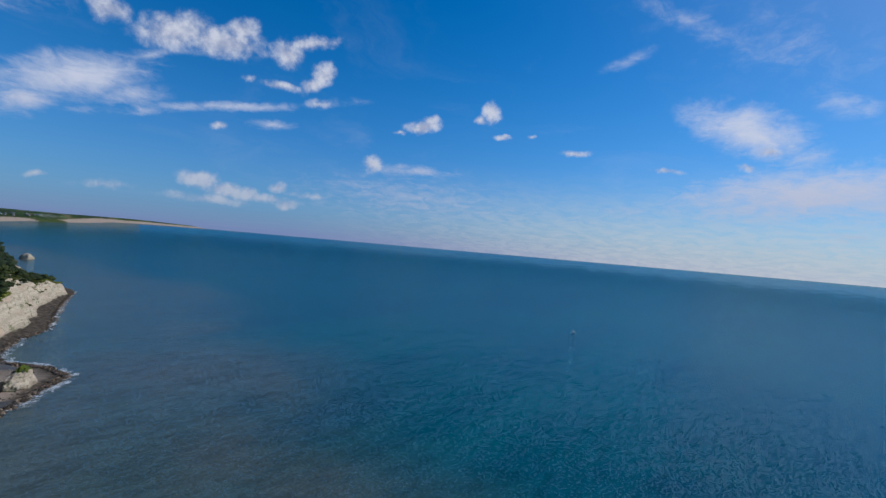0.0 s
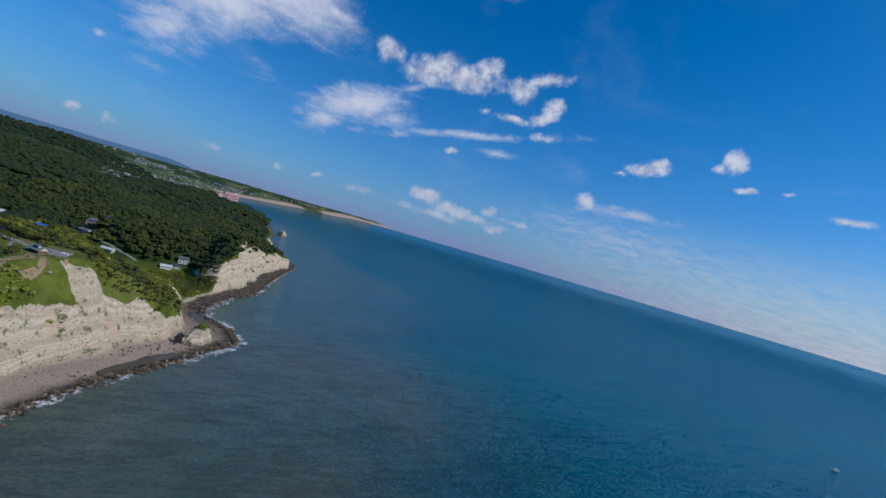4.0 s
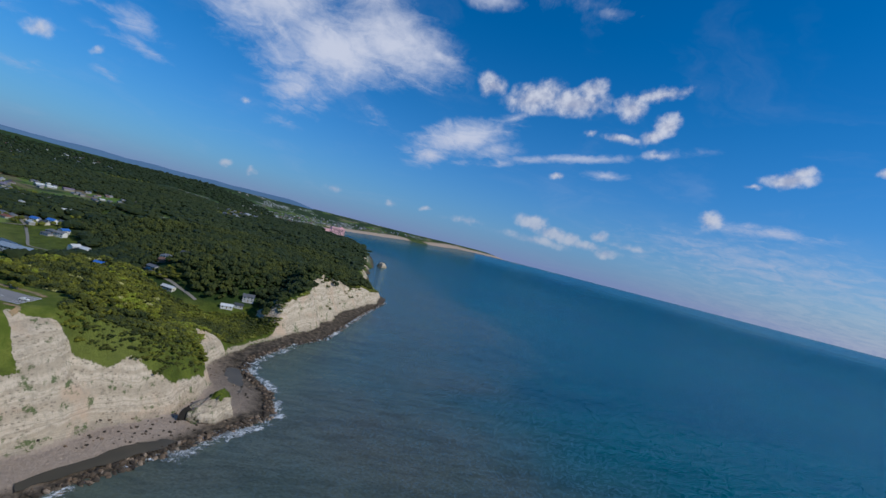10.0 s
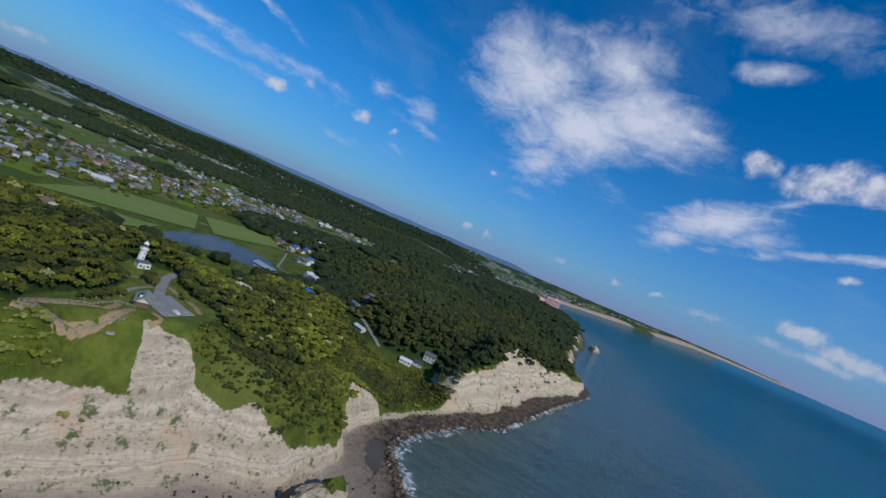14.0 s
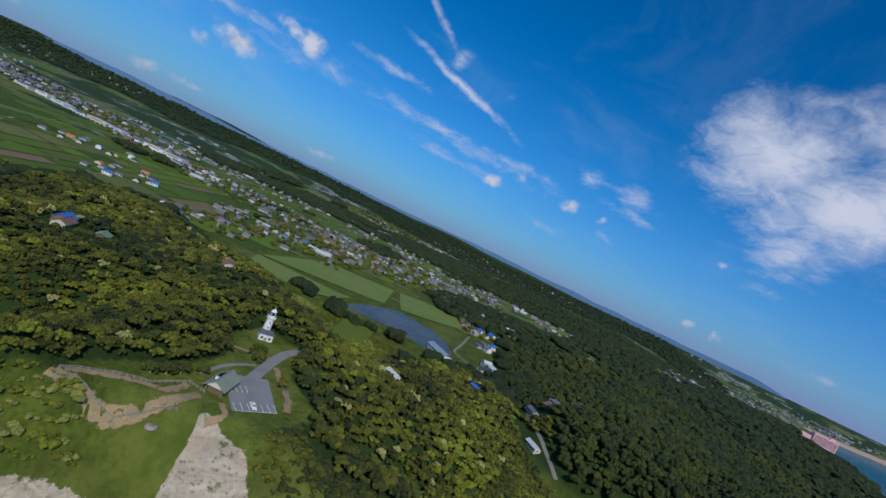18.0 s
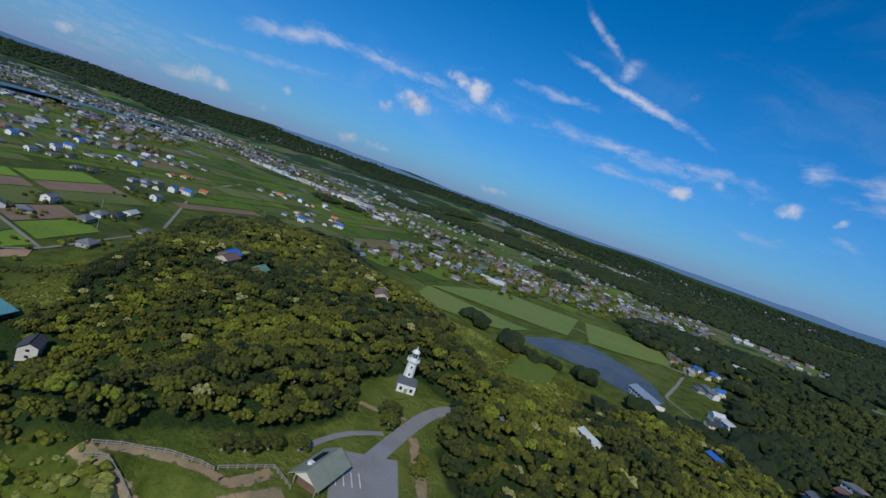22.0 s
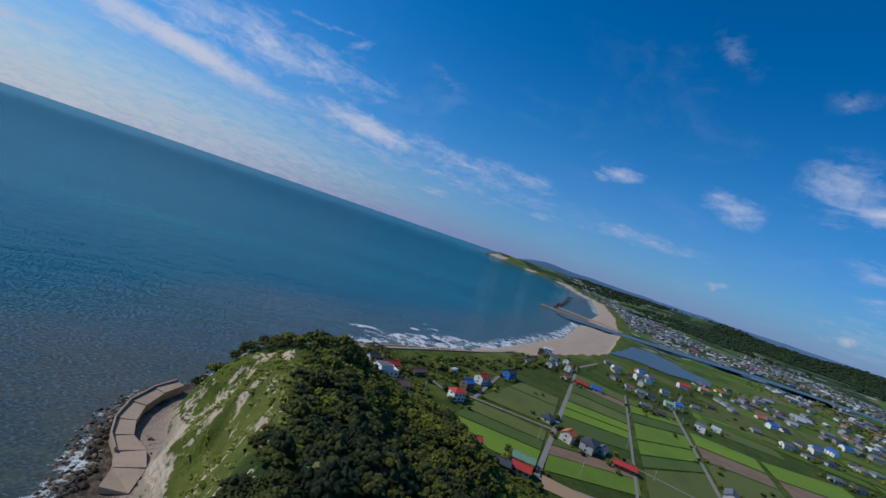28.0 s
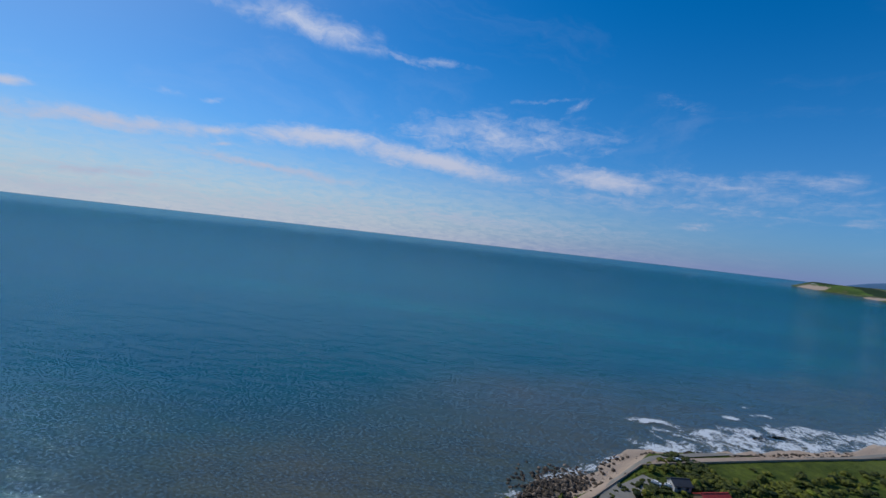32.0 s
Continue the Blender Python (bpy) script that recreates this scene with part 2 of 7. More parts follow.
def rgb(*c):
    return (*c, 1.0) if len(c) == 3 else (c[0], c[0], c[0], 1.0)


def material(name):
    m = bpy.data.materials.new(name)
    m.use_nodes = True
    n = Nodes(m.node_tree)
    return m, n


def finish(n, color, rough=0.8, metal=0.0, normal=None, spec=0.5, **more):
    ins = {"Base Color": color, "Roughness": rough, "Metallic": metal, "Specular IOR Level": spec}
    ins.update(more)
    if normal:
        ins["Normal"] = normal
    b = n.add("ShaderNodeBsdfPrincipled", ins)
    n.add("ShaderNodeOutputMaterial", {"Surface": b.outputs[0]})
    return b

# clouds: bearing and height of the middle, half-sizes and tilt, all in degrees, and thickness
CLOUD_PUFFS = [
    (74.5, 12.7, 1.71, 0.47, -2, 0.80), (83.6, 14.3, 1.05, 0.41, 6, 0.80), (80.0, 14.4, 0.61, 0.27, -2, 0.70), (85.2, 17.1, 1.03, 1.26, -3, 0.90), (86.6, 16.1, 0.90, 0.54, -4, 0.80),
    (64.1, 10.9, 1.86, 0.38, 5, 0.70), (54.6, 12.6, 1.15, 0.45, 9, 0.80), (56.5, 11.2, 0.90, 0.47, 7, 0.70), (128.6, 20.2, 1.85, 1.29, 15, 0.90), (122.6, 20.0, 3.71, 1.74, -21, 1.00),
    (117.9, 20.2, 4.03, 1.66, -5, 1.00), (116.2, 21.8, 1.82, 1.14, -19, 0.90), (111.1, 20.6, 1.71, 1.48, 11, 1.00), (108.7, 22.1, 3.79, 0.82, -17, 0.80),
    (106.7, 19.2, 1.45, 1.24, -28, 1.00), (107.8, 17.9, 1.84, 0.93, -39, 0.90), (111.4, 17.0, 2.40, 0.52, -1, 0.80), (106.9, 15.8, 1.53, 0.52, -8, 0.60),
    (117.7, 11.4, 0.92, 0.49, -11, 0.80), (115.2, 17.1, 0.80, 0.40, -20, 0.60),
]
CLOUD_PUFFS_LOW = [
    (93.8, 14.9, 2.21, 0.91, -9, 1.00), (93.0, 15.6, 1.04, 0.72, -5, 0.90), (96.7, 13.8, 0.79, 0.37, -1, 0.70), (99.7, 9.5, 1.10, 1.11, 2, 0.80), (119.2, 5.1, 2.17, 1.08, 3, 1.00),
    (116.4, 4.3, 2.30, 0.93, 3, 1.00), (118.4, 3.1, 5.05, 0.65, -0, 0.70), (114.1, 4.3, 1.14, 0.93, 3, 0.95), (110.9, 5.3, 1.11, 0.64, -11, 0.80), (109.8, 3.5, 1.31, 0.57, -12, 0.85),
    (112.4, 3.9, 4.22, 0.64, 2, 0.70), (107.3, 4.8, 2.70, 0.42, 4, 0.50), (127.4, 3.4, 2.88, 0.51, -5, 0.55), (144.5, 3.0, 1.38, 0.54, -4, 0.65), (157.3, 2.4, 0.74, 0.36, 2, 0.70),
    (154.2, 2.4, 0.48, 0.37, -16, 0.70), (137.3, 3.3, 0.89, 0.49, -13, 0.65), (132.9, 3.6, 1.06, 0.36, -13, 0.65),
]
CLOUD_PUFFS_WEST = [
    (184.6, 8.6, 1.27, 0.89, -14, 0.75), (181.0, 10.5, 0.53, 0.53, -30, 0.50), (174.3, 9.7, 1.09, 0.88, -27, 0.60), (170.2, 9.6, 0.74, 0.39, -26, 0.50), (157.0, 2.6, 0.72, 0.43, -8, 0.80),
    (154.0, 2.6, 0.51, 0.43, -23, 0.70), (156.7, 9.9, 0.64, 0.35, -23, 0.50), (217.9, 9.0, 2.28, 1.15, 2, 0.85), (221.3, 7.4, 0.99, 0.86, -12, 0.60), (224.5, 2.4, 1.19, 0.62, -12, 0.80),
    (211.2, 12.9, 1.92, 1.40, 15, 0.85), (213.3, 13.2, 2.73, 1.00, 11, 0.60), (239.0, 2.8, 1.07, 0.67, -1, 0.80), (241.8, 2.9, 2.51, 1.07, 1, 0.55),
]
CLOUD_PUFFS_FAR = [
    (243.5, 2.6, 1.29, 0.69, -13, 0.60), (252.5, 2.5, 0.74, 0.47, 9, 0.75), (235.3, 2.2, 1.27, 0.51, -1, 0.55), (224.4, 2.5, 1.00, 0.54, -5, 0.85), (221.1, 2.5, 1.92, 0.42, -0, 0.55),
    (232.8, 4.7, 0.62, 0.49, -22, 0.55), (205.5, 2.2, 2.01, 0.50, 3, 0.55),
]
CLOUD_PUFFS_SOUTH = [
    (264.4, 3.9, 1.36, 0.56, -3, 0.55), (205.3, 2.1, 1.43, 0.52, 4, 0.60),
]
CLOUD_BANKS = [
    (156.1, 22.0, 6.31, 5.20, -4, 1.00), (159.7, 25.1, 3.86, 3.18, -6, 0.70), (147.9, 18.9, 7.33, 3.76, -16, 1.10), (141.7, 21.6, 7.13, 3.31, 9, 1.00), (146.4, 26.6, 5.10, 3.94, 9, 0.75),
    (151.3, 13.6, 3.50, 2.73, -12, 0.75), (136.0, 21.6, 2.74, 0.96, -1, 0.80), (130.9, 28.7, 3.21, 0.98, -6, 0.65), (132.5, 33.0, 8.78, 2.45, 2, 0.50), (122.0, 31.3, 6.18, 2.86, 5, 0.25),
    (130.7, 13.2, 5.92, 1.75, -22, 1.00), (134.0, 10.3, 2.51, 1.35, -29, 0.80), (126.5, 12.8, 3.18, 1.10, -13, 0.70), (94.9, 9.4, 5.31, 0.76, -3, 0.60), (95.3, 5.7, 13.11, 2.88, 0, 0.38),
    (112.0, 12.8, 2.86, 0.54, -5, 0.60),
]
CLOUD_BANKS_EAST = [
    (56.3, 14.7, 5.69, 2.28, 24, 0.95), (58.9, 15.4, 3.17, 1.71, 15, 0.70), (48.8, 16.9, 3.42, 1.18, 36, 0.45), (51.1, 8.3, 10.05, 2.35, -4, 1.05), (46.6, 8.5, 3.39, 2.09, -13, 0.80),
    (63.1, 26.4, 4.46, 1.18, 26, 0.50), (68.8, 23.1, 3.41, 0.73, -17, 0.35), (56.0, 23.6, 10.90, 3.38, 25, 0.25), (47.7, 4.3, 1.58, 0.43, -3, 0.50), (67.6, 6.2, 3.39, 0.53, -3, 0.35),
]
CLOUD_WISPS = [
    (117.1, 13.8, 12.31, 0.55, -14, 0.60), (125.2, 16.9, 5.18, 0.46, -20, 0.50), (152.3, 9.0, 2.59, 0.74, -2, 0.35), (167.6, 11.6, 3.30, 0.60, 6, 0.45), (168.7, 7.6, 1.16, 0.40, 3, 0.40),
    (116.0, 29.6, 2.59, 0.65, -3, 0.35), (142.7, 13.7, 4.21, 1.72, 36, 0.28), (189.5, 9.0, 5.95, 0.63, 2, 0.55), (188.1, 11.1, 2.78, 0.52, 23, 0.45), (183.7, 11.7, 5.93, 0.54, 3, 0.50),
    (174.0, 13.8, 1.58, 1.15, 2, 0.50), (168.1, 13.5, 1.94, 1.07, 8, 0.55), (170.3, 13.7, 4.41, 0.53, 8, 0.40), (175.5, 6.5, 2.56, 0.60, 5, 0.40), (168.9, 7.7, 1.45, 0.41, 5, 0.40),
]
CLOUD_STREAKS = [
    (195.1, 20.0, 1.43, 1.14, 11, 0.55), (198.5, 22.3, 3.66, 0.45, 38, 0.60), (192.6, 17.0, 7.02, 0.53, 16, 0.80), (187.1, 18.7, 1.21, 1.16, -24, 0.25),
    (209.9, 11.1, 12.46, 1.27, -3, 0.32), (191.8, 11.4, 14.43, 0.96, 3, 0.45), (202.3, 15.0, 5.13, 0.58, 0, 0.40), (249.1, 3.5, 8.09, 2.67, -9, 0.30), (235.1, 7.3, 9.12, 0.55, -7, 0.35),
]
CLOUD_STREAKS_MID = [
    (232.5, 11.2, 5.37, 0.80, -11, 0.75), (223.0, 12.0, 10.53, 0.76, 1, 0.50), (235.6, 24.7, 4.23, 1.28, 8, 0.70), (225.3, 23.7, 8.45, 0.44, -7, 0.35), (231.1, 21.7, 1.00, 0.51, 1, 0.60),
    (265.0, 12.4, 2.68, 1.36, 10, 0.60),
]
CLOUD_STREAKS_SOUTH = [
    (256.0, 16.0, 2.71, 3.66, -52, 0.50), (253.3, 14.2, 3.33, 0.89, 9, 0.75), (250.9, 9.4, 2.84, 0.94, 5, 0.55), (251.3, 6.7, 2.76, 0.68, -4, 0.30), (277.6, 13.0, 2.52, 0.74, -8, 0.75),
    (250.9, 7.0, 2.14, 0.64, -6, 0.30), (273.1, 6.6, 6.40, 0.85, -0, 0.50), (284.3, 6.0, 2.42, 0.64, -4, 0.30), (270.0, 27.6, 2.75, 1.20, 35, 0.28), (258.3, 24.0, 1.52, 0.98, 9, 0.28),
    (301.3, 17.9, 2.45, 0.87, 21, 0.28),
]
CLOUD_SWEEPS = [
    (344.4, 10.4, 7.95, 1.17, -3, 1.10), (330.1, 9.6, 10.39, 1.27, 5, 1.15), (322.5, 13.4, 12.67, 2.53, -2, 0.55), (309.0, 9.0, 6.27, 1.20, 4, 0.95), (355.8, 9.1, 2.27, 0.55, -10, 0.95),
    (349.3, 5.9, 8.91, 0.51, 3, 0.85), (354.9, 7.7, 1.53, 0.25, -13, 0.60), (295.7, 8.4, 12.56, 1.77, 5, 0.42), (287.4, 9.0, 3.73, 0.90, 3, 0.45), (284.5, 5.7, 2.08, 0.32, -2, 0.40),
    (298.5, 4.5, 1.79, 0.42, -8, 0.45), (313.0, 17.5, 1.89, 0.46, -38, 0.40),
]
CLOUD_SWEEPS_EAST = [
    (317.5, 17.9, 5.09, 0.26, -6, 0.30), (331.9, 21.2, 6.60, 0.54, 3, 0.40), (325.0, 2.8, 21.06, 1.12, 0, 0.45), (303.9, 6.6, 17.89, 0.99, 2, 0.40), (348.3, 1.5, 15.44, 1.27, -2, 0.40),
    (12.9, 9.7, 1.36, 0.50, -7, 0.95), (0.7, 12.0, 3.09, 0.58, -4, 0.28), (346.4, 22.6, 6.72, 1.42, 4, 0.80), (352.7, 22.7, 4.38, 0.78, -7, 0.60), (336.2, 21.1, 4.02, 0.38, 10, 0.40),
    (5.3, 8.0, 9.14, 0.79, -5, 1.00), (5.8, 2.9, 8.40, 0.46, -3, 0.65), (6.6, 1.2, 13.48, 0.79, -3, 0.50), (356.9, 12.2, 1.41, 0.38, -14, 0.50),
]


def build_sky():
    w = Nodes(world.node_tree)
    sky = w.add("ShaderNodeTexSky", sky_type="NISHITA", sun_disc=False, sun_elevation=radians(SUN_EL), sun_rotation=radians(90 - SUN_AZ), altitude=0, air_density=1.0, dust_density=0.0, ozone_density=4.0)
    way = w.add("ShaderNodeTexCoord").outputs["Generated"]
    part = w.add("ShaderNodeSeparateXYZ", {0: way})
    up = w.math("MAXIMUM", part.outputs[2], 0.0)
    k = w.math("DIVIDE", 1.0, w.math("ADD", up, 0.18))
    sheet = w.vec("MULTIPLY", w.add("ShaderNodeCombineXYZ", {0: part.outputs[0], 1: part.outputs[1], 2: 0.0}), w.add("ShaderNodeCombineXYZ", {0: k, 1: k, 2: 0.0}))

    def warp(at, scale, by, detail=4.0):
        shift = w.add("ShaderNodeTexNoise", {"Vector": at, "Scale": scale, "Detail": detail, "Roughness": 0.6}).outputs[1]
        return w.vec("ADD", at, w.vec("MULTIPLY", w.vec("SUBTRACT", shift, (0.5, 0.5, 0.5)), (by, by, by)))

    def blobs(rows, at, grow):
        """The thickest of the clouds at each place, falling off from its middle."""
        field = None
        for row, (az, el, a, b, tilt, thick) in enumerate(rows):
            if row and row % 6 == 0:       # tie the rows in a chain, so that they are worked out a few at a time
                at = w.vec("ADD", at, w.vec("MULTIPLY", w.add("ShaderNodeCombineXYZ", {0: field, 1: field, 2: field}), (1e-6, 1e-6, 1e-6)))
            az, el, tilt = radians(az), radians(el), radians(tilt)
            mid = Vector((math.cos(el) * math.cos(az), math.cos(el) * math.sin(az), math.sin(el)))
            side = Vector((-math.sin(az), math.cos(az), 0))
            rise = mid.cross(side)
            ex = side * math.cos(tilt) + rise * math.sin(tilt)
            turn = Matrix((ex, mid.cross(ex), mid)).transposed().to_euler()
            local = w.add("ShaderNodeMapping", {"Vector": at, "Location": mid, "Rotation": turn, "Scale": (radians(a) * grow, radians(b) * grow, 1)}, vector_type="TEXTURE")
            blob = w.math("MULTIPLY_ADD", w.vec("LENGTH", local.outputs[0]), -thick, thick)
            field = w.math("MAXIMUM", field, blob) if field else blob
        return field

    # heaped clouds: crisp and knobbly
    heaps = blobs(CLOUD_PUFFS + CLOUD_PUFFS_LOW + CLOUD_PUFFS_WEST + CLOUD_PUFFS_FAR + CLOUD_PUFFS_SOUTH, warp(way, 18.0, 0.030, 6.0), 1.42)
    knobs = w.add("ShaderNodeTexNoise", {"Vector": way, "Scale": 34.0, "Detail": 9.0, "Roughness": 0.58}).outputs[0]
    heap = w.span(w.math("MULTIPLY_ADD", w.math("SUBTRACT", knobs, 0.5), 1.15, heaps), 0.06, 0.80)
    heap = w.math("MULTIPLY", w.math("MULTIPLY", heap, w.span(heaps, 0.0, 0.30)), w.span(up, 0.0, 0.20, 0.62, 0.92))
    # torn and drawn-out clouds
    drawn = blobs(CLOUD_BANKS + CLOUD_BANKS_EAST + CLOUD_WISPS + CLOUD_STREAKS + CLOUD_STREAKS_MID + CLOUD_STREAKS_SOUTH + CLOUD_SWEEPS + CLOUD_SWEEPS_EAST, warp(way, 8.0, 0.045, 5.0), 1.6)
    bent = warp(sheet, 3.0, 0.30)
    silk = w.add("ShaderNodeTexNoise", {"Vector": bent, "Scale": 7.0, "Detail": 9.0, "Roughness": 0.62, "Distortion": 0.5}).outputs[0]
    fine = w.add("ShaderNodeTexNoise", {"Vector": way, "Scale": 30.0, "Detail": 7.0, "Roughness": 0.65}).outputs[0]
    grain = w.math("ADD", w.math("MULTIPLY", silk, 0.7), w.math("MULTIPLY", fine, 0.3))
    veil = w.span(w.math("MULTIPLY_ADD", w.math("SUBTRACT", grain, 0.5), 1.5, drawn), 0.04, 1.05)
    veil = w.math("MULTIPLY", veil, w.span(drawn, -0.05, 0.25))
    thin = w.math("MULTIPLY", w.span(w.add("ShaderNodeTexNoise", {"Vector": bent, "Scale": 1.3, "Detail": 6.0, "Roughness": 0.62, "Distortion": 0.8}).outputs[0], 0.50, 0.80), 0.10)
    veil = w.math("MAXIMUM", veil, thin)
    haze = w.math("POWER", w.math("SUBTRACT", 1.0, up), 6.0)
    toward = w.vec("DOT_PRODUCT", way, tuple(sun_way))
    blue = w.add("ShaderNodeHueSaturation", {"Saturation": 1.42, "Value": 1.0, "Color": sky}).outputs[0]
    blue = w.vec("MULTIPLY", blue, w.mix(w.span(up, 0.0, 0.42), rgb(0.22, 0.97, 1.34), rgb(0.05, 1.20, 1.27)))
    milk = w.mix(w.span(toward, 0.2, 0.95), rgb(2.3, 2.8, 5.2), rgb(5.2, 5.7, 7.0))
    base = w.mix(w.math("MULTIPLY", haze, 0.95), blue, milk)
    glow = w.math("MULTIPLY", w.math("POWER", w.math("MAXIMUM", toward, 0.0), 9.0), 0.5)
    base = w.mix(glow, base, rgb(6.0, 6.4, 7.6))
    bank = w.math("MULTIPLY", w.math("MULTIPLY", w.span(up, 0.20, 0.0), w.span(toward, -0.05, 0.70)), w.span(silk, 0.25, 0.70, 0.35, 1.0))
    base = w.mix(w.math("MULTIPLY", bank, 0.75), base, rgb(7.0, 7.0, 7.2))
    far = w.span(up, 0.0, 0.30)
    soft = w.mix(far, rgb(5.2, 5.3, 6.8), rgb(7.6, 7.7, 8.8))
    color = w.mix(w.math("MULTIPLY", veil, 0.92), base, soft)
    lit = w.mix(w.span(knobs, 0.32, 0.62), rgb(4.6, 4.9, 6.4), w.mix(far, rgb(6.4, 6.4, 7.1), rgb(7.8, 7.8, 8.6)))
    color = w.mix(heap, color, lit)
    w.add("ShaderNodeOutputWorld", {"Surface": w.add("ShaderNodeBackground", {"Color": color, "Strength": 0.1}).outputs[0]})


build_sky()

# ---- materials ----
def place(n):
    return n.add("ShaderNodeNewGeometry").outputs["Position"]


def ground_material():
    m, n = material("ground_cover")
    p = place(n)
    rock = n.add("ShaderNodeAttribute", attribute_name="rock").outputs["Fac"]
    sand = n.add("ShaderNodeAttribute", attribute_name="sand").outputs["Fac"]
    reef = n.add("ShaderNodeAttribute", attribute_name="reef").outputs["Fac"]
    wood = n.add("ShaderNodeAttribute", attribute_name="wood").outputs["Fac"]
    fine, mid, broad = n.noise(p, 0.5, 7, 0.75), n.noise(p, 0.09, 5, 0.6), n.noise(p, 0.012, 3, 0.5)
    grass = n.mix(n.span(mid.outputs[0], 0.35, 0.65), rgb(0.068, 0.092, 0.012), rgb(0.135, 0.165, 0.021))
    grass = n.mix(n.span(fine.outputs[0], 0.44, 0.66, 0, 0.6), grass, rgb(0.040, 0.052, 0.010))
    grass = n.mix(n.span(broad.outputs[0], 0.5, 0.75, 0, 0.5), grass, rgb(0.19, 0.20, 0.05))
    lawn = n.add("ShaderNodeAttribute", attribute_name="lawn").outputs["Fac"]
    grass = n.mix(n.math("MULTIPLY", lawn, 0.75), grass, n.mix(n.span(mid.outputs[0], 0.4, 0.6), rgb(0.115, 0.15, 0.020), rgb(0.185, 0.205, 0.036)))
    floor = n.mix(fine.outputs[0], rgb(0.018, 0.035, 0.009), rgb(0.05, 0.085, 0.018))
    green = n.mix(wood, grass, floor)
    # far country: fields, woods and roofs too small to build
    far = n.add("ShaderNodeAttribute", attribute_name="far").outputs["Fac"]
    plots = n.add("ShaderNodeTexVoronoi", {"Vector": n.vec("MULTIPLY", p, (0.011, 0.021, 0)), "Scale": 1.0}).outputs["Color"]
    crop = n.ramp(n.add("ShaderNodeSeparateColor", {0: plots}).outputs[0], (0.0, (0.050, 0.085, 0.020)), (0.3, (0.085, 0.150, 0.022)), (0.55, (0.120, 0.185, 0.030)), (0.75, (0.140, 0.150, 0.055)), (0.9, (0.19, 0.15, 0.09)))
    grove = n.noise(n.vec("MULTIPLY", p, (1, 1, 0)), 0.0042, 6, 0.62, warp=0.4).outputs[0]
    built = n.noise(n.vec("ADD", p, (7000, 3000, 0)), 0.0024, 4, 0.6).outputs[0]
    roofs = n.add("ShaderNodeTexVoronoi", {"Vector": n.vec("MULTIPLY", p, (0.05, 0.05, 0)), "Scale": 1.0}).outputs["Color"]
    roof = n.ramp(n.add("ShaderNodeSeparateColor", {0: roofs}).outputs[0], (0.0, (0.035, 0.060, 0.020)), (0.45, (0.07, 0.10, 0.035)), (0.62, (0.16, 0.16, 0.17)), (0.8, (0.30, 0.29, 0.28)), (0.93, (0.58, 0.57, 0.56)))
    crop = n.mix(n.span(built, 0.50, 0.56, 0, 0.9), crop, roof)
    country = n.mix(n.span(n.math("ADD", grove, n.math("MULTIPLY", wood, 0.10)), 0.53, 0.59), crop, n.mix(fine.outputs[0], rgb(0.016, 0.032, 0.012), rgb(0.045, 0.072, 0.022)))
    green = n.mix(far, green, country)
    # bare mudstone: pale faces, a few darker seams, rain-washed streaks and rusty blotches
    xyz = n.add("ShaderNodeSeparateXYZ", {0: p})
    z = xyz.outputs[2]
    sway = n.noise(p, 0.02, 3, 0.5).outputs[0]
    bed = n.math("ADD", n.math("MULTIPLY", z, 0.17), n.math("ADD", n.math("MULTIPLY", mid.outputs[0], 1.3), n.math("MULTIPLY", sway, 4.0)))
    beds = n.add("ShaderNodeTexNoise", {"W": bed, "Scale": 1.0, "Detail": 5.0, "Roughness": 0.62}, noise_dimensions="1D").outputs[0]
    wash = n.noise(n.vec("MULTIPLY", p, (0.45, 0.45, 0.05)), 1.0, 5, 0.65).outputs[0]
    stone = n.mix(n.span(beds, 0.40, 0.62), rgb(0.50, 0.395, 0.28), rgb(0.68, 0.555, 0.41))
    stone = n.mix(n.span(wash, 0.45, 0.72, 0, 0.5), stone, rgb(0.38, 0.31, 0.225))
    stone = n.mix(n.span(fine.outputs[0], 0.46, 0.70, 0, 0.5), stone, rgb(0.29, 0.24, 0.175))
    stone = n.mix(n.span(n.noise(p, 0.035, 4, 0.65).outputs[0], 0.50, 0.66, 0, 0.8), stone, rgb(0.58, 0.41, 0.28))
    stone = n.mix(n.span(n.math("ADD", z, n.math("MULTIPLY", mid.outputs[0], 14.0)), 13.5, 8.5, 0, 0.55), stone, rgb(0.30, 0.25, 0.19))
    # shade of small pits, put into the stone's colour without relief
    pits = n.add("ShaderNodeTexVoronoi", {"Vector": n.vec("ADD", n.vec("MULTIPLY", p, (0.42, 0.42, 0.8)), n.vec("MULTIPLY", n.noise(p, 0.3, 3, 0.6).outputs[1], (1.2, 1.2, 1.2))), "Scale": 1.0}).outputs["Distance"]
    hollow_shade = n.math("MULTIPLY", n.span(pits, 0.42, 0.12), n.span(n.noise(p, 0.06, 4, 0.65).outputs[0], 0.42, 0.58))
    stone = n.mix(n.math("MULTIPLY", hollow_shade, 0.75), stone, rgb(0.17, 0.135, 0.095))
    seam = n.add("ShaderNodeTexNoise", {"W": n.math("ADD", n.math("MULTIPLY", z, 0.9), n.math("MULTIPLY", sway, 9.0)), "Scale": 1.0, "Detail": 3.0, "Roughness": 0.7}, noise_dimensions="1D").outputs[0]
    stone = n.mix(n.math("MULTIPLY", n.span(seam, 0.54, 0.64, 0, 0.34), n.span(n.math("ADD", z, n.math("MULTIPLY", sway, 16.0)), 30.0, 18.0)), stone, rgb(0.27, 0.215, 0.155))
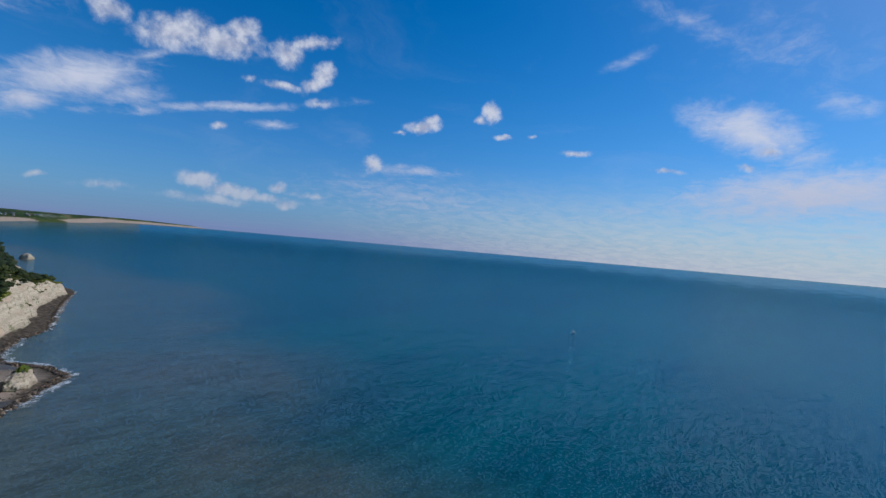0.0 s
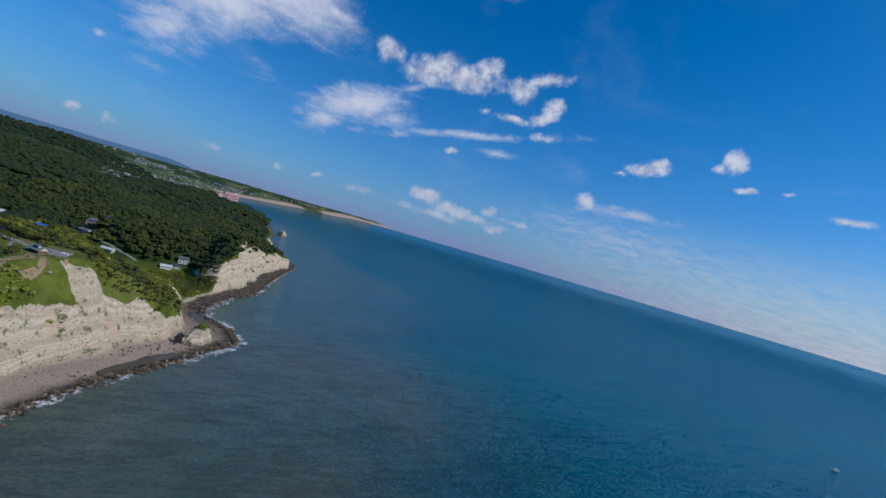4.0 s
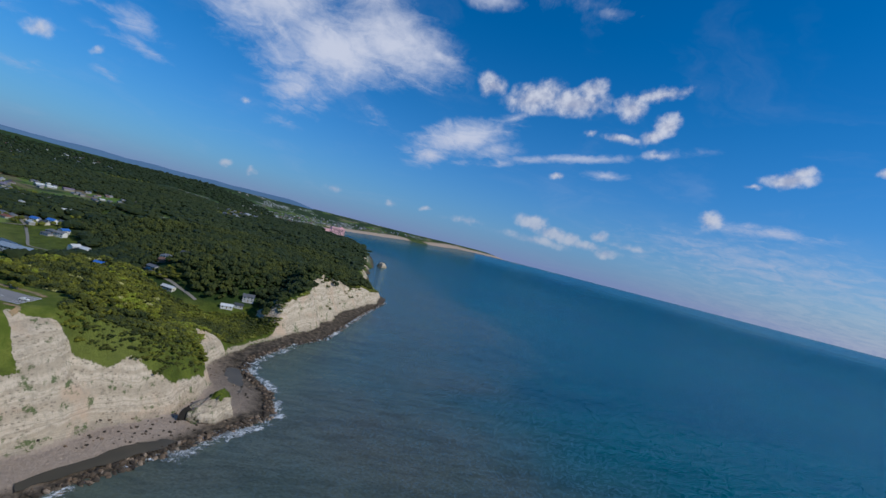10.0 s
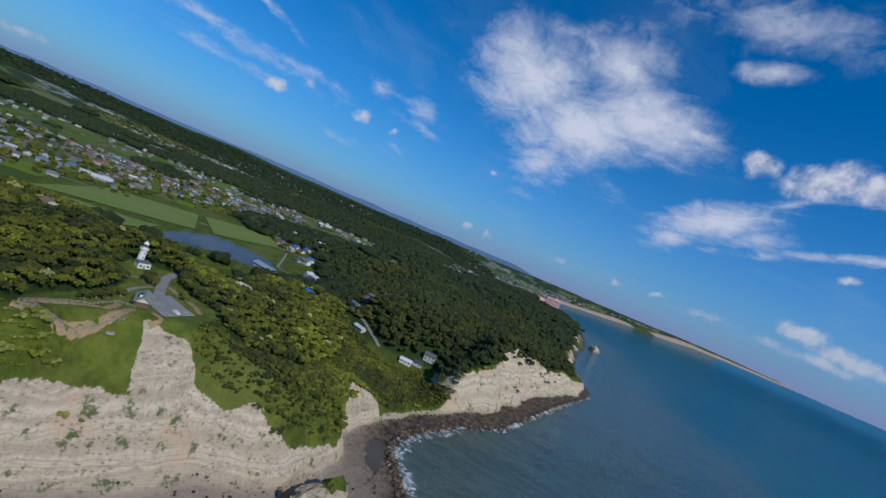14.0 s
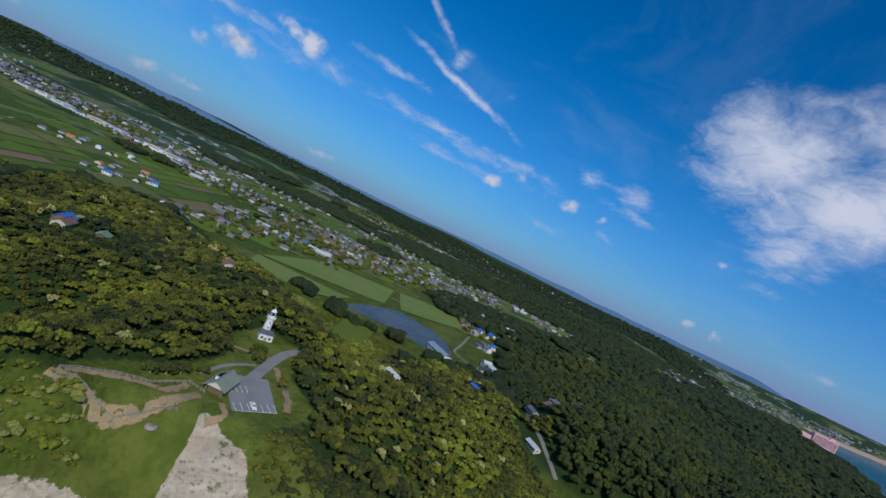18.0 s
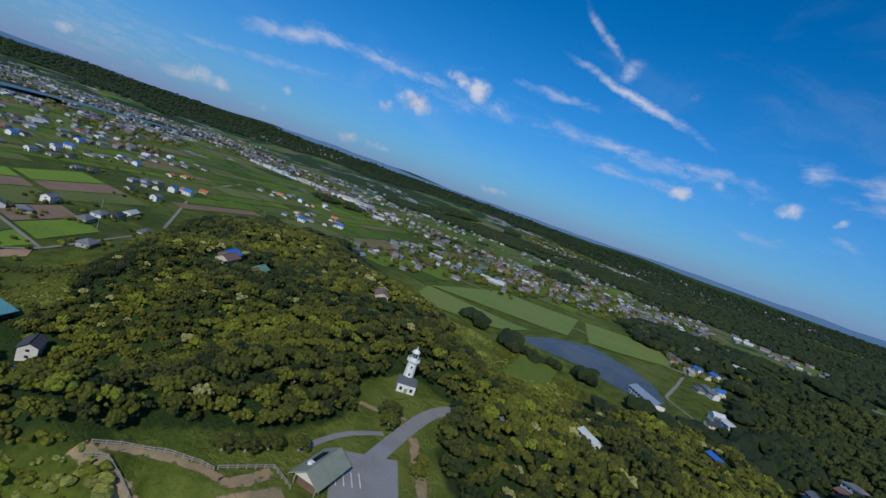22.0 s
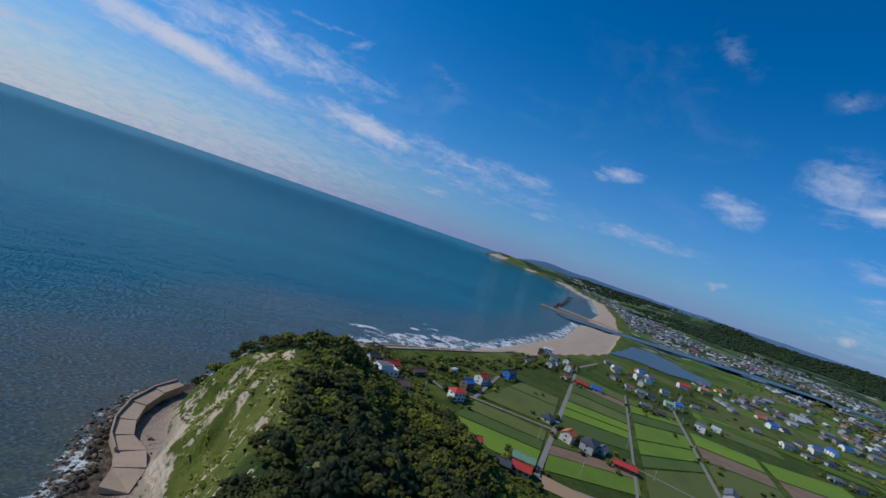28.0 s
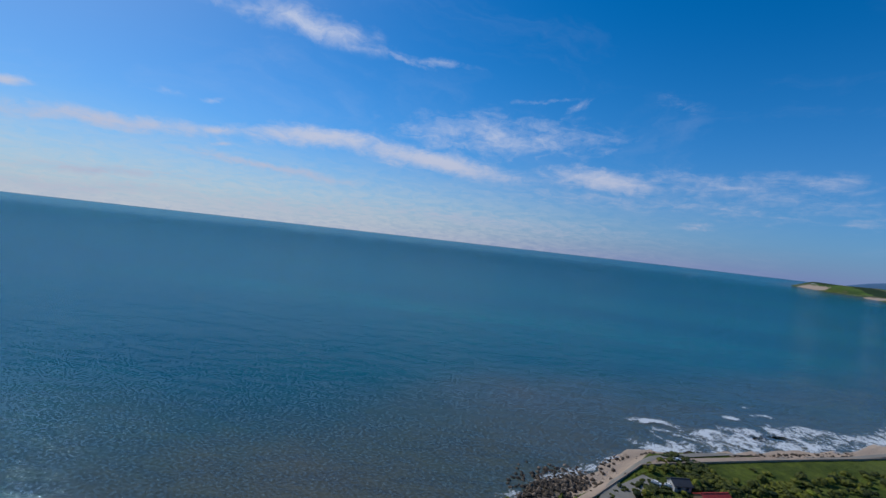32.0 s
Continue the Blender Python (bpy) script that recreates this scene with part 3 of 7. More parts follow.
    tuft = n.span(n.math("ADD", n.noise(p, 0.13, 6, 0.7).outputs[0], n.math("MULTIPLY", fine.outputs[0], 0.4)), 0.76, 0.86)
    stone = n.mix(n.math("MULTIPLY", tuft, 0.85), stone, rgb(0.07, 0.11, 0.025))
    ragged = n.math("ADD", n.math("MULTIPLY", n.noise(p, 0.12, 6, 0.7).outputs[0], 0.9), n.math("MULTIPLY", n.noise(p, 0.55, 5, 0.7).outputs[0], 0.8))
    crag = n.add("ShaderNodeAttribute", attribute_name="crag").outputs["Fac"]
    broken = n.span(n.noise(n.vec("MULTIPLY", p, (1, 1, 0.45)), 0.075, 7, 0.68).outputs[0], 0.50, 0.58)
    rock = n.math("MAXIMUM", rock, n.math("MULTIPLY", crag, broken))
    edge = n.span(n.math("ADD", rock, n.math("SUBTRACT", ragged, 0.85)), 0.46, 0.54)
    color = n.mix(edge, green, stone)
    sands = n.mix(n.noise(p, 0.05, 6, 0.65).outputs[0], rgb(0.39, 0.275, 0.19), rgb(0.60, 0.46, 0.345))
    color = n.mix(n.span(n.math("ADD", sand, n.math("MULTIPLY", n.math("SUBTRACT", mid.outputs[0], 0.5), 0.6)), 0.42, 0.58), color, sands)
    shelf = n.mix(n.span(n.noise(p, 0.2, 6, 0.75).outputs[0], 0.4, 0.65), rgb(0.045, 0.036, 0.026), rgb(0.19, 0.145, 0.10))
    pebble = n.add("ShaderNodeAttribute", attribute_name="pebble").outputs["Fac"]
    shelf = n.mix(n.math("MULTIPLY", pebble, 0.85), shelf, n.mix(n.noise(p, 0.5, 5, 0.8).outputs[0], rgb(0.30, 0.225, 0.165), rgb(0.62, 0.49, 0.385)))
    color = n.mix(n.span(n.math("ADD", reef, n.math("MULTIPLY", n.math("SUBTRACT", mid.outputs[0], 0.5), 0.8)), 0.42, 0.58), color, shelf)
    h = n.math("ADD", n.math("MULTIPLY", fine.outputs[0], 0.8), n.math("ADD", n.math("MULTIPLY", beds, 0.35), n.math("MULTIPLY", wash, 0.9)))
    finish(n, color, 0.9, normal=n.bump(h, 0.9, 1.6), spec=0.15)
    return m


def sea_material():
    m, n = material("sea_water")
    p = place(n)
    flat = n.vec("MULTIPLY", p, (1, 1, 0))
    murk = n.add("ShaderNodeAttribute", attribute_name="murk").outputs["Fac"]
    across, along = n.vec("DOT_PRODUCT", flat, (0.80, -0.60, 0)), n.vec("DOT_PRODUCT", flat, (0.60, 0.80, 0))
    crest = n.add("ShaderNodeCombineXYZ", {0: across, 1: n.math("MULTIPLY", along, 0.28), 2: 0.0}).outputs[0]
    broad = n.noise(flat, 0.0028, 5, 0.6, warp=0.6)
    streak = n.noise(n.vec("MULTIPLY", crest, (1, 0.5, 0)), 0.0045, 6, 0.62, warp=0.3)
    deep = n.mix(n.span(broad.outputs[0], 0.35, 0.65), rgb(0.001, 0.046, 0.064), rgb(0.001, 0.064, 0.068))
    deep = n.mix(n.span(streak.outputs[0], 0.46, 0.66, 0, 0.75), deep, rgb(0.002, 0.085, 0.085))
    brown = n.mix(n.span(broad.outputs[0], 0.3, 0.7), rgb(0.056, 0.088, 0.072), rgb(0.098, 0.094, 0.070))
    near = n.span(n.math("ADD", murk, n.math("MULTIPLY", n.math("SUBTRACT", broad.outputs[0], 0.5), 0.9)), 0.15, 0.85)
    shoal = n.add("ShaderNodeAttribute", attribute_name="shoal").outputs["Fac"]
    deep = n.mix(n.math("MULTIPLY", shoal, 0.8), deep, n.mix(n.span(streak.outputs[0], 0.42, 0.62), rgb(0.003, 0.078, 0.086), rgb(0.008, 0.115, 0.108)))
    color = n.mix(near, deep, brown)
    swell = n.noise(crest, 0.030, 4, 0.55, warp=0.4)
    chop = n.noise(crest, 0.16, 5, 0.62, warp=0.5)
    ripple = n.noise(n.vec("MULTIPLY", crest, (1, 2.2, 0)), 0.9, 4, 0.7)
    # light and dark sides of the waves, put into the water's colour
    wave_shade = n.math("ADD", n.math("MULTIPLY", swell.outputs[0], 0.35), n.math("MULTIPLY", chop.outputs[0], 0.65))
    color = n.mix(n.span(wave_shade, 0.40, 0.62), n.vec("MULTIPLY", color, (1.18, 1.18, 1.16)), n.vec("MULTIPLY", color, (0.78, 0.80, 0.82)))
    # wave slopes, added to the level of the sea
    slope = None
    for wave, steep in ((swell, 0.16), (chop, 0.32), (ripple, 1.5)):
        s = n.vec("MULTIPLY", n.vec("SUBTRACT", wave.outputs[1], (0.5, 0.5, 0.5)), (steep, steep, 0))
        slope = n.vec("ADD", slope, s) if slope else s
    nrm = n.vec("NORMALIZE", n.vec("ADD", slope, (0, 0, 1)))
    gloss = n.math("MINIMUM", n.math("MULTIPLY", n.add("ShaderNodeFresnel", {"IOR": 1.33, "Normal": nrm}).outputs[0], 1.0), 0.46)
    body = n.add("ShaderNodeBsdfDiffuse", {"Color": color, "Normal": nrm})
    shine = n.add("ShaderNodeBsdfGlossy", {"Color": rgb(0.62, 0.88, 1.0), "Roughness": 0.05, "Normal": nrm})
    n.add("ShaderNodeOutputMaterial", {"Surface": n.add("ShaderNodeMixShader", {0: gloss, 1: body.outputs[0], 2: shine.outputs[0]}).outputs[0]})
    return m


GROUND, SEA = ground_material(), sea_material()


# ---- mesh helpers ----
def mesh_of(name, verts, faces, mats=(), smooth=False):
    me = bpy.data.meshes.new(name)
    verts, faces = np.asarray(verts, np.float32), np.asarray(faces, np.int32)
    me.vertices.add(len(verts))
    me.vertices.foreach_set("co", verts.ravel())
    sides = faces.shape[1]
    me.loops.add(faces.size)
    me.loops.foreach_set("vertex_index", faces.ravel())
    me.polygons.add(len(faces))
    me.polygons.foreach_set("loop_start", np.arange(0, faces.size, sides, dtype=np.int32))
    me.polygons.foreach_set("use_smooth", np.full(len(faces), smooth))
    me.update(calc_edges=True)
    for m in mats:
        me.materials.append(m)
    return me


def paint(me, name, values):
    me.attributes.new(name, "FLOAT", "POINT").data.foreach_set("value", np.asarray(values, np.float32).ravel())


def grid_faces(nx, ny):
    i = (np.arange(ny - 1)[:, None] * nx + np.arange(nx - 1)).ravel()
    return np.stack([i, i + 1, i + nx + 1, i + nx], 1)


def lines(fine0, fine1, step, lo, hi, grow=1.09):
    mid = list(np.arange(fine0, fine1 + 0.1, step))
    s, up = step, [mid[-1]]
    while up[-1] < hi:
        s = min(s * grow, 160)
        up.append(up[-1] + s)
    s, down = step, [mid[0]]
    while down[-1] > lo:
        s = min(s * grow, 160)
        down.append(down[-1] - s)
    return np.array(down[:0:-1] + mid + up[1:])


# ---- ground: one sheet from the cliffs to the horizon ----
def wooded(x, y, z, sea, foot):
    """Where trees stand."""
    rise = z - lift(x, y)
    hill = sstep(11, 17, rise) * sstep(10, 24, foot)
    open_top = inside(x, y, CLEARING)
    south = sstep(190, 140, y)
    north = sstep(430, 500, y)
    edge = foot + 9 * fbm(x, y, 40, 2, 21)
    inner = sstep(130, 160, y) * sstep(236, 222, y)
    seaward = sstep(36 - 8 * south - 20 * north - 10 * inner, 50 - 12 * south - 26 * north - 14 * inner, edge)
    glade = sstep(0.24, 0.34, fbm(x, y, 220, 3, 51)) * sstep(-700, -900, x)
    belt = np.where(inside(x, y, NORTHWOOD) & (foot > 20) & (x < -560), sstep(-0.42, -0.30, fbm(x, y, 150, 3, 57)), 0)
    dense = np.where(inside(x, y, DENSE) | inside(x, y, LEE) | inside(x, y, SHELF), sstep(4.5, 5.5, rise), 0)
    return np.maximum(np.maximum(hill * seaward * (1 - glade), belt), dense) * ~open_top


# how high the cliff is bare, along the coast
BARE_Y = (60, 120, 152, 176, 240, 290, 318, 338, 364, 376, 396, 406, 450, 480, 520, 600, 800)
BARE_Z = (8, 9, 14, 33, 36, 37, 29, 17, 12, 31, 31, 8, 8, 22, 40, 52, 26)
TRODDEN = [([(-335, 216), (-337, 224), (-339, 234), (-344, 242), (-352, 246), (-360, 249)], 5.4), ([(-338, 218), (-345, 224), (-349, 231), (-352, 239)], 3.2),
           ([(-351, 240), (-356, 242), (-362, 243)], 4.8), ([(-405, 253), (-396, 261), (-386, 270), (-377, 274)], 4.2), ([(-362, 256), (-357, 262), (-352, 258)], 3.0), ([(-411, 246), (-406, 238), (-404, 232)], 3.0)]
SCAR = [(-353, 257), (-345, 267), (-331, 288)]


def build_ground():
    xs, ys = lines(-720, -130, 2.0, -4900, 4900, 1.08), lines(40, 860, 2.0, -4800, 5000, 1.08)
    x, y = np.meshgrid(xs, ys)
    z, sea, foot = terrain(x, y)
    me = mesh_of("ground", np.stack([x, y, z], -1).reshape(-1, 3), grid_faces(len(xs), len(ys)), [GROUND], True)
    gy, gx = np.gradient(z, ys, xs)
    slope = np.hypot(gx, gy)
    bare = np.interp(y, BARE_Y, BARE_Z) + 9 * fbm(x, y, 26, 3, 41)
    rock = sstep(0.5, 0.9, slope) * sstep(bare + 4, bare - 4, z) * sstep(80, 50, foot) * sstep(-6, 2, foot)
    d, along = to_line(x, y, SCAR)
    scar = sstep(1.25, 0.75, d / (3.0 + 15 * along ** 1.3) + 0.35 * fbm(x, y, 14, 3, 43)) * sstep(60, 56, z)
    bald = sstep(0.25, 0.45, fbm(x, y, 17, 3, 44)) * np.exp(-(((x + 322) / 16) ** 2 + ((y - 236) / 22) ** 2)) * sstep(36, 42, z)
    crag = sstep(0.5, 0.9, slope) * sstep(170, 140, y) * sstep(90, 60, foot) * sstep(0, 6, foot)
    rock = np.maximum(np.maximum(rock, scar), bald)
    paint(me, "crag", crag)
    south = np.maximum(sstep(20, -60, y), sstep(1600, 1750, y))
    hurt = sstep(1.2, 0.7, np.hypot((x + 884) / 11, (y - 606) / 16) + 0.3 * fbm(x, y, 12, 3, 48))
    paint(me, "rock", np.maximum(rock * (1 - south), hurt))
    paint(me, "sand", sstep(8, -2, foot) * sstep(-30, -6, sea) * south)
    paint(me, "reef", sstep(3, -3, foot) * (1 - south))
    paint(me, "pebble", sstep(5, 16, sea + 5 * fbm(x, y, 18, 3, 46)) * sstep(430, 340, y + 0 * x))
    r = np.hypot(x - MID[0], y - MID[1])
    dark = sstep(2900, 3400, r) * sstep(2300, 1500, y) * sstep(-700, -1300, x) * sstep(-0.62, -0.45, fbm(x, y, 380, 3, 63))
    far = (0.35 * sstep(1800, 2600, r) * sstep(-0.25, 0.15, fbm(x, y, 420, 4, 91)) + 0.9 * sstep(3300, 4300, r)) * sstep(20, 60, foot)
    far = np.maximum(np.clip(far, 0, 1) * sstep(1900, 1200, y), dark)
    paint(me, "far", sstep(900, 1300, r) * sstep(20, 60, foot) * (1 - dark))
    rough = 0.5 * sstep(5, -30, y) * sstep(15, 40, foot) * sstep(-0.3, 0.1, fbm(x, y, 45, 3, 53))
    paint(me, "lawn", sstep(-1, 2, np.where(np.hypot(x + 380, y - 245) < 90, signed(x, y, CLEARING), -99)) * sstep(-337, -345, x - 0.25 * (y - 240)))
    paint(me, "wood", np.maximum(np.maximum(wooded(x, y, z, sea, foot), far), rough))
    return tagged(new("ground", me), "grassy cliff-edged headland running into a green coastal plain", "ground", kind="structure")


def build_sea():
    xs, ys = lines(-700, 100, 14.0, -4700, 4700, 1.12), lines(-1100, 900, 14.0, -4500, 4800, 1.12)
    x, y = np.meshgrid(xs, ys)
    r = np.hypot(x - MID[0], y - MID[1])
    d = -signed(x, y, COAST)
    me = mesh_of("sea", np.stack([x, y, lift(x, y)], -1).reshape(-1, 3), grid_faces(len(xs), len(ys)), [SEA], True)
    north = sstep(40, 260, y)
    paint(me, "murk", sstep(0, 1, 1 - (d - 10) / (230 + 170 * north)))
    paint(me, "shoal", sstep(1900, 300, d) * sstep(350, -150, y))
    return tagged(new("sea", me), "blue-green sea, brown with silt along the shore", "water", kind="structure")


build_ground(), build_sea()


# ---- building kit ----
class Geo:
    """Vertices and faces gathered piece by piece; each face keeps the number of its material."""

    def __init__(self):
        self.v, self.f, self.m = [], [], []

    def add(self, verts, faces, mat=0):
        n = len(self.v)
        self.v += [tuple(p) for p in verts]
        self.f += [tuple(i + n for i in f) for f in faces]
        self.m += [mat] * len(faces)
        return self

    def box(self, x, y, z, sx, sy, sz, mat=0, bevel=0.0):
        """A box on its base at z; its upper edges drawn in by bevel."""
        hx, hy = sx / 2, sy / 2
        v = [(x + a * hx, y + b * hy, z) for a, b in ((-1, -1), (1, -1), (1, 1), (-1, 1))]
        if bevel:
            v += [(x + a * hx, y + b * hy, z + sz - bevel) for a, b in ((-1, -1), (1, -1), (1, 1), (-1, 1))]
        v += [(x + a * (hx - bevel), y + b * (hy - bevel), z + sz) for a, b in ((-1, -1), (1, -1), (1, 1), (-1, 1))]
        f = [(3, 2, 1, 0)]
        for k in range(0, len(v) - 4, 4):
            f += [(k + i, k + (i + 1) % 4, k + 4 + (i + 1) % 4, k + 4 + i) for i in range(4)]
        k = len(v) - 4
        return self.add(v, f + [(k, k + 1, k + 2, k + 3)], mat)

    def lathe(self, x, y, profile, n=16, mat=0):
        """Rings of (radius, z) from below upwards, closed at both ends."""
        v = [(x + r * math.cos(2 * math.pi * i / n), y + r * math.sin(2 * math.pi * i / n), z) for r, z in profile for i in range(n)]
        f = [(k * n + i, k * n + (i + 1) % n, (k + 1) * n + (i + 1) % n, (k + 1) * n + i) for k in range(len(profile) - 1) for i in range(n)]
        k = (len(profile) - 1) * n
        return self.add(v, f + [tuple(range(n - 1, -1, -1)), tuple(range(k, k + n))], mat)

    def gable(self, w, d, z, rise, over=0.5, thick=0.22, mat=0):
        """A gable roof over w by d, its ridge along x."""
        hx, hy = w / 2 + over, d / 2 + over
        drop = rise * over / (d / 2)
        prof = [(-hy, z - drop), (0, z + rise), (hy, z - drop), (hy, z - drop - thick), (0, z + rise - thick), (-hy, z - drop - thick)]
        v = [(s * hx, y, zz) for s in (-1, 1) for y, zz in prof]
        f = [(6, 7, 1, 0), (7, 8, 2, 1), (8, 9, 3, 2), (9, 10, 4, 3), (10, 11, 5, 4), (11, 6, 0, 5), (0, 1, 4, 5), (1, 2, 3, 4), (11, 10, 7, 6), (10, 9, 8, 7)]
        return self.add(v, f, mat)

    def hip(self, w, d, z, rise, over=0.5, mat=0, ridge=None):
        hx, hy = w / 2 + over, d / 2 + over
        rx = max(hx - hy, 0.05) if ridge is None else ridge / 2
        v = [(-hx, -hy, z), (hx, -hy, z), (hx, hy, z), (-hx, hy, z), (-hx, -hy, z + 0.2), (hx, -hy, z + 0.2), (hx, hy, z + 0.2), (-hx, hy, z + 0.2), (-rx, 0, z + rise), (rx, 0, z + rise)]
        f = [(3, 2, 1, 0), (0, 1, 5, 4), (1, 2, 6, 5), (2, 3, 7, 6), (3, 0, 4, 7), (4, 5, 9, 8), (5, 6, 9), (6, 7, 8, 9), (7, 4, 8)]
        return self.add(v, f, mat)

    def beam(self, a, b, w, h, mat=0):
        """A bar from a to b."""
        a, b = Vector(a), Vector(b)
        d = (b - a).normalized()
        s = d.cross(Vector((0, 0, 1)))
        s = s.normalized() if s.length > 1e-4 else Vector((1, 0, 0))
        u = s.cross(d)
        v = [p + s * i * w / 2 + u * j * h / 2 for p in (a, b) for i, j in ((-1, -1), (1, -1), (1, 1), (-1, 1))]
        return self.add(v, [(3, 2, 1, 0), (4, 5, 6, 7)] + [(i, (i + 1) % 4, 4 + (i + 1) % 4, 4 + i) for i in range(4)], mat)

    def mesh(self, name, *mats, smooth=False):
        me = bpy.data.meshes.new(name)
        me.from_pydata(self.v, [], self.f)
        me.polygons.foreach_set("material_index", self.m)
        me.polygons.foreach_set("use_smooth", [smooth] * len(self.f))
        for m in mats:
            me.materials.append(m)
        me.update()
        return me


def part(name, geo, mat, parent, label="", smooth=False):
    """One mesh object under a thing or a part; geo: a Geo or a finished mesh."""
    ob = new(name, geo.mesh(name, mat, smooth=smooth) if isinstance(geo, Geo) else geo)
    ob.parent = parent
    return tagged(ob, label)


def thing(name, m, label, category, group="", kind=""):
    ob = new(name)
    ob.matrix_basis = m
    ob.empty_display_size = 0.5
    return tagged(ob, label, category, group, kind)


def height(x, y):
    return float(terrain(np.array([float(x)]), np.array([float(y)]))[0][0])


def heights(x, y):
    return terrain(np.asarray(x, float), np.asarray(y, float))[0]


def plain(name, color, rough=0.8, second=None, scale=1.2, bump=0.0, metal=0.0, spec=0.4, vary=0.0):
    """A surface of one colour with stains of a second, fine grain and relief, and some play from piece to piece."""
    m, n = material(name)
    p = n.add("ShaderNodeTexCoord").outputs["Object"]
    second = second or tuple(c * 0.72 for c in color)
    stain = n.noise(p, scale * 0.35, 4, 0.6, warp=0.4).outputs[0]
    grain = n.noise(p, scale * 5, 5, 0.65).outputs[0]
    f = n.math("ADD", n.span(stain, 0.4, 0.7, 0, 0.6), n.span(grain, 0.4, 0.75, 0, 0.35), clamp=True)
    col = n.mix(f, rgb(*color), rgb(*second))
    if vary:
        r = n.add("ShaderNodeObjectInfo").outputs["Random"]
        col = n.add("ShaderNodeHueSaturation", {"Hue": 0.5, "Saturation": 1.0, "Value": n.span(r, 0, 1, 1 - vary, 1 + vary, False), "Color": col}).outputs[0]
    finish(n, col, n.span(grain, 0.2, 0.8, rough - 0.08, min(rough + 0.08, 1)), metal, n.bump(grain, bump, 0.05) if bump else None, spec)
    return m


def tinted(name, stops, rough=0.75, scale=0.3, by="island"):
    """A surface whose pieces take their colours from a ramp, piece by piece."""
    m, n = material(name)
    r = n.add("ShaderNodeNewGeometry").outputs["Random Per Island"] if by == "island" else n.add("ShaderNodeObjectInfo").outputs["Random"]
    node_col = n.ramp(r, *stops)
    g = n.noise(place(n), scale, 6, 0.65).outputs[0]
    col = n.mix(n.span(g, 0.35, 0.7, 0, 0.55), node_col, n.vec("MULTIPLY", node_col, (0.55, 0.6, 0.5)))
    finish(n, col, rough, spec=0.25)
    return m


WHITE = plain("white_paint", (0.78, 0.77, 0.74), 0.55, (0.60, 0.58, 0.52))
CREAM = plain("cream_render", (0.62, 0.57, 0.47), 0.8, (0.45, 0.41, 0.34), vary=0.12)
GREYWALL = plain("grey_render", (0.48, 0.47, 0.46), 0.8, vary=0.15)
BROWNWALL = plain("brown_boards", (0.20, 0.12, 0.075), 0.75, vary=0.15)
BLUEWALL = plain("blue_boards", (0.05, 0.19, 0.55), 0.6)
PINKWALL = plain("pink_render", (0.84, 0.46, 0.48), 0.75)
TILE_GREY = plain("grey_roof_tiles", (0.16, 0.165, 0.18), 0.82, (0.09, 0.095, 0.105), 2.0, vary=0.25)
TILE_BLACK = plain("black_roof_tiles", (0.06, 0.065, 0.075), 0.82, vary=0.2)
TILE_RED = plain("red_roof", (0.55, 0.055, 0.045), 0.82, (0.36, 0.04, 0.035), vary=0.15)
TILE_ORANGE = plain("orange_roof", (0.60, 0.17, 0.06), 0.82, vary=0.15)
TILE_BLUE = plain("blue_roof", (0.04, 0.16, 0.50), 0.82, (0.03, 0.11, 0.36), vary=0.15)
TILE_TEAL = plain("teal_copper_roof", (0.20, 0.48, 0.52), 0.5, (0.14, 0.36, 0.40))
TILE_GREEN = plain("green_roof", (0.20, 0.34, 0.22), 0.825, vary=0.15)
TILE_BROWN = plain("brown_roof", (0.21, 0.12, 0.09), 0.82, vary=0.15)
TILE_WHITE = plain("white_roof", (0.66, 0.66, 0.65), 0.5, vary=0.1)
GLASS = plain("dark_window_glass", (0.03, 0.04, 0.05), 0.12, spec=0.8)
ASPHALT = plain("worn_asphalt", (0.27, 0.255, 0.24), 0.9, (0.20, 0.185, 0.175), 0.3)
LANE = plain("concrete_lane", (0.27, 0.24, 0.20), 0.9, (0.19, 0.17, 0.13), 0.2)
CONCRETE = plain("weathered_concrete", (0.43, 0.31, 0.22), 0.9, (0.27, 0.19, 0.13), 0.25, 0.3)
STRIPE = plain("road_paint", (0.75, 0.75, 0.73), 0.7)
SOIL = plain("bare_brown_soil", (0.24, 0.155, 0.095), 0.95, (0.16, 0.10, 0.06), 0.2)
SOIL_PALE = plain("bare_orange_earth", (0.40, 0.255, 0.145), 0.95, (0.27, 0.19, 0.10), 0.15)
TIMBER = plain("grey_timber", (0.33, 0.29, 0.24), 0.85)
RUBBER = plain("black_rubber", (0.02, 0.02, 0.02), 0.8)
KHAKI = plain("khaki_roof_sheet", (0.27, 0.28, 0.20), 0.55, (0.20, 0.21, 0.15))
PANEL = plain("dark_solar_panel", (0.015, 0.02, 0.045), 0.2, spec=0.8)
STEEL = plain("galvanised_steel", (0.45, 0.46, 0.47), 0.4, metal=0.7)


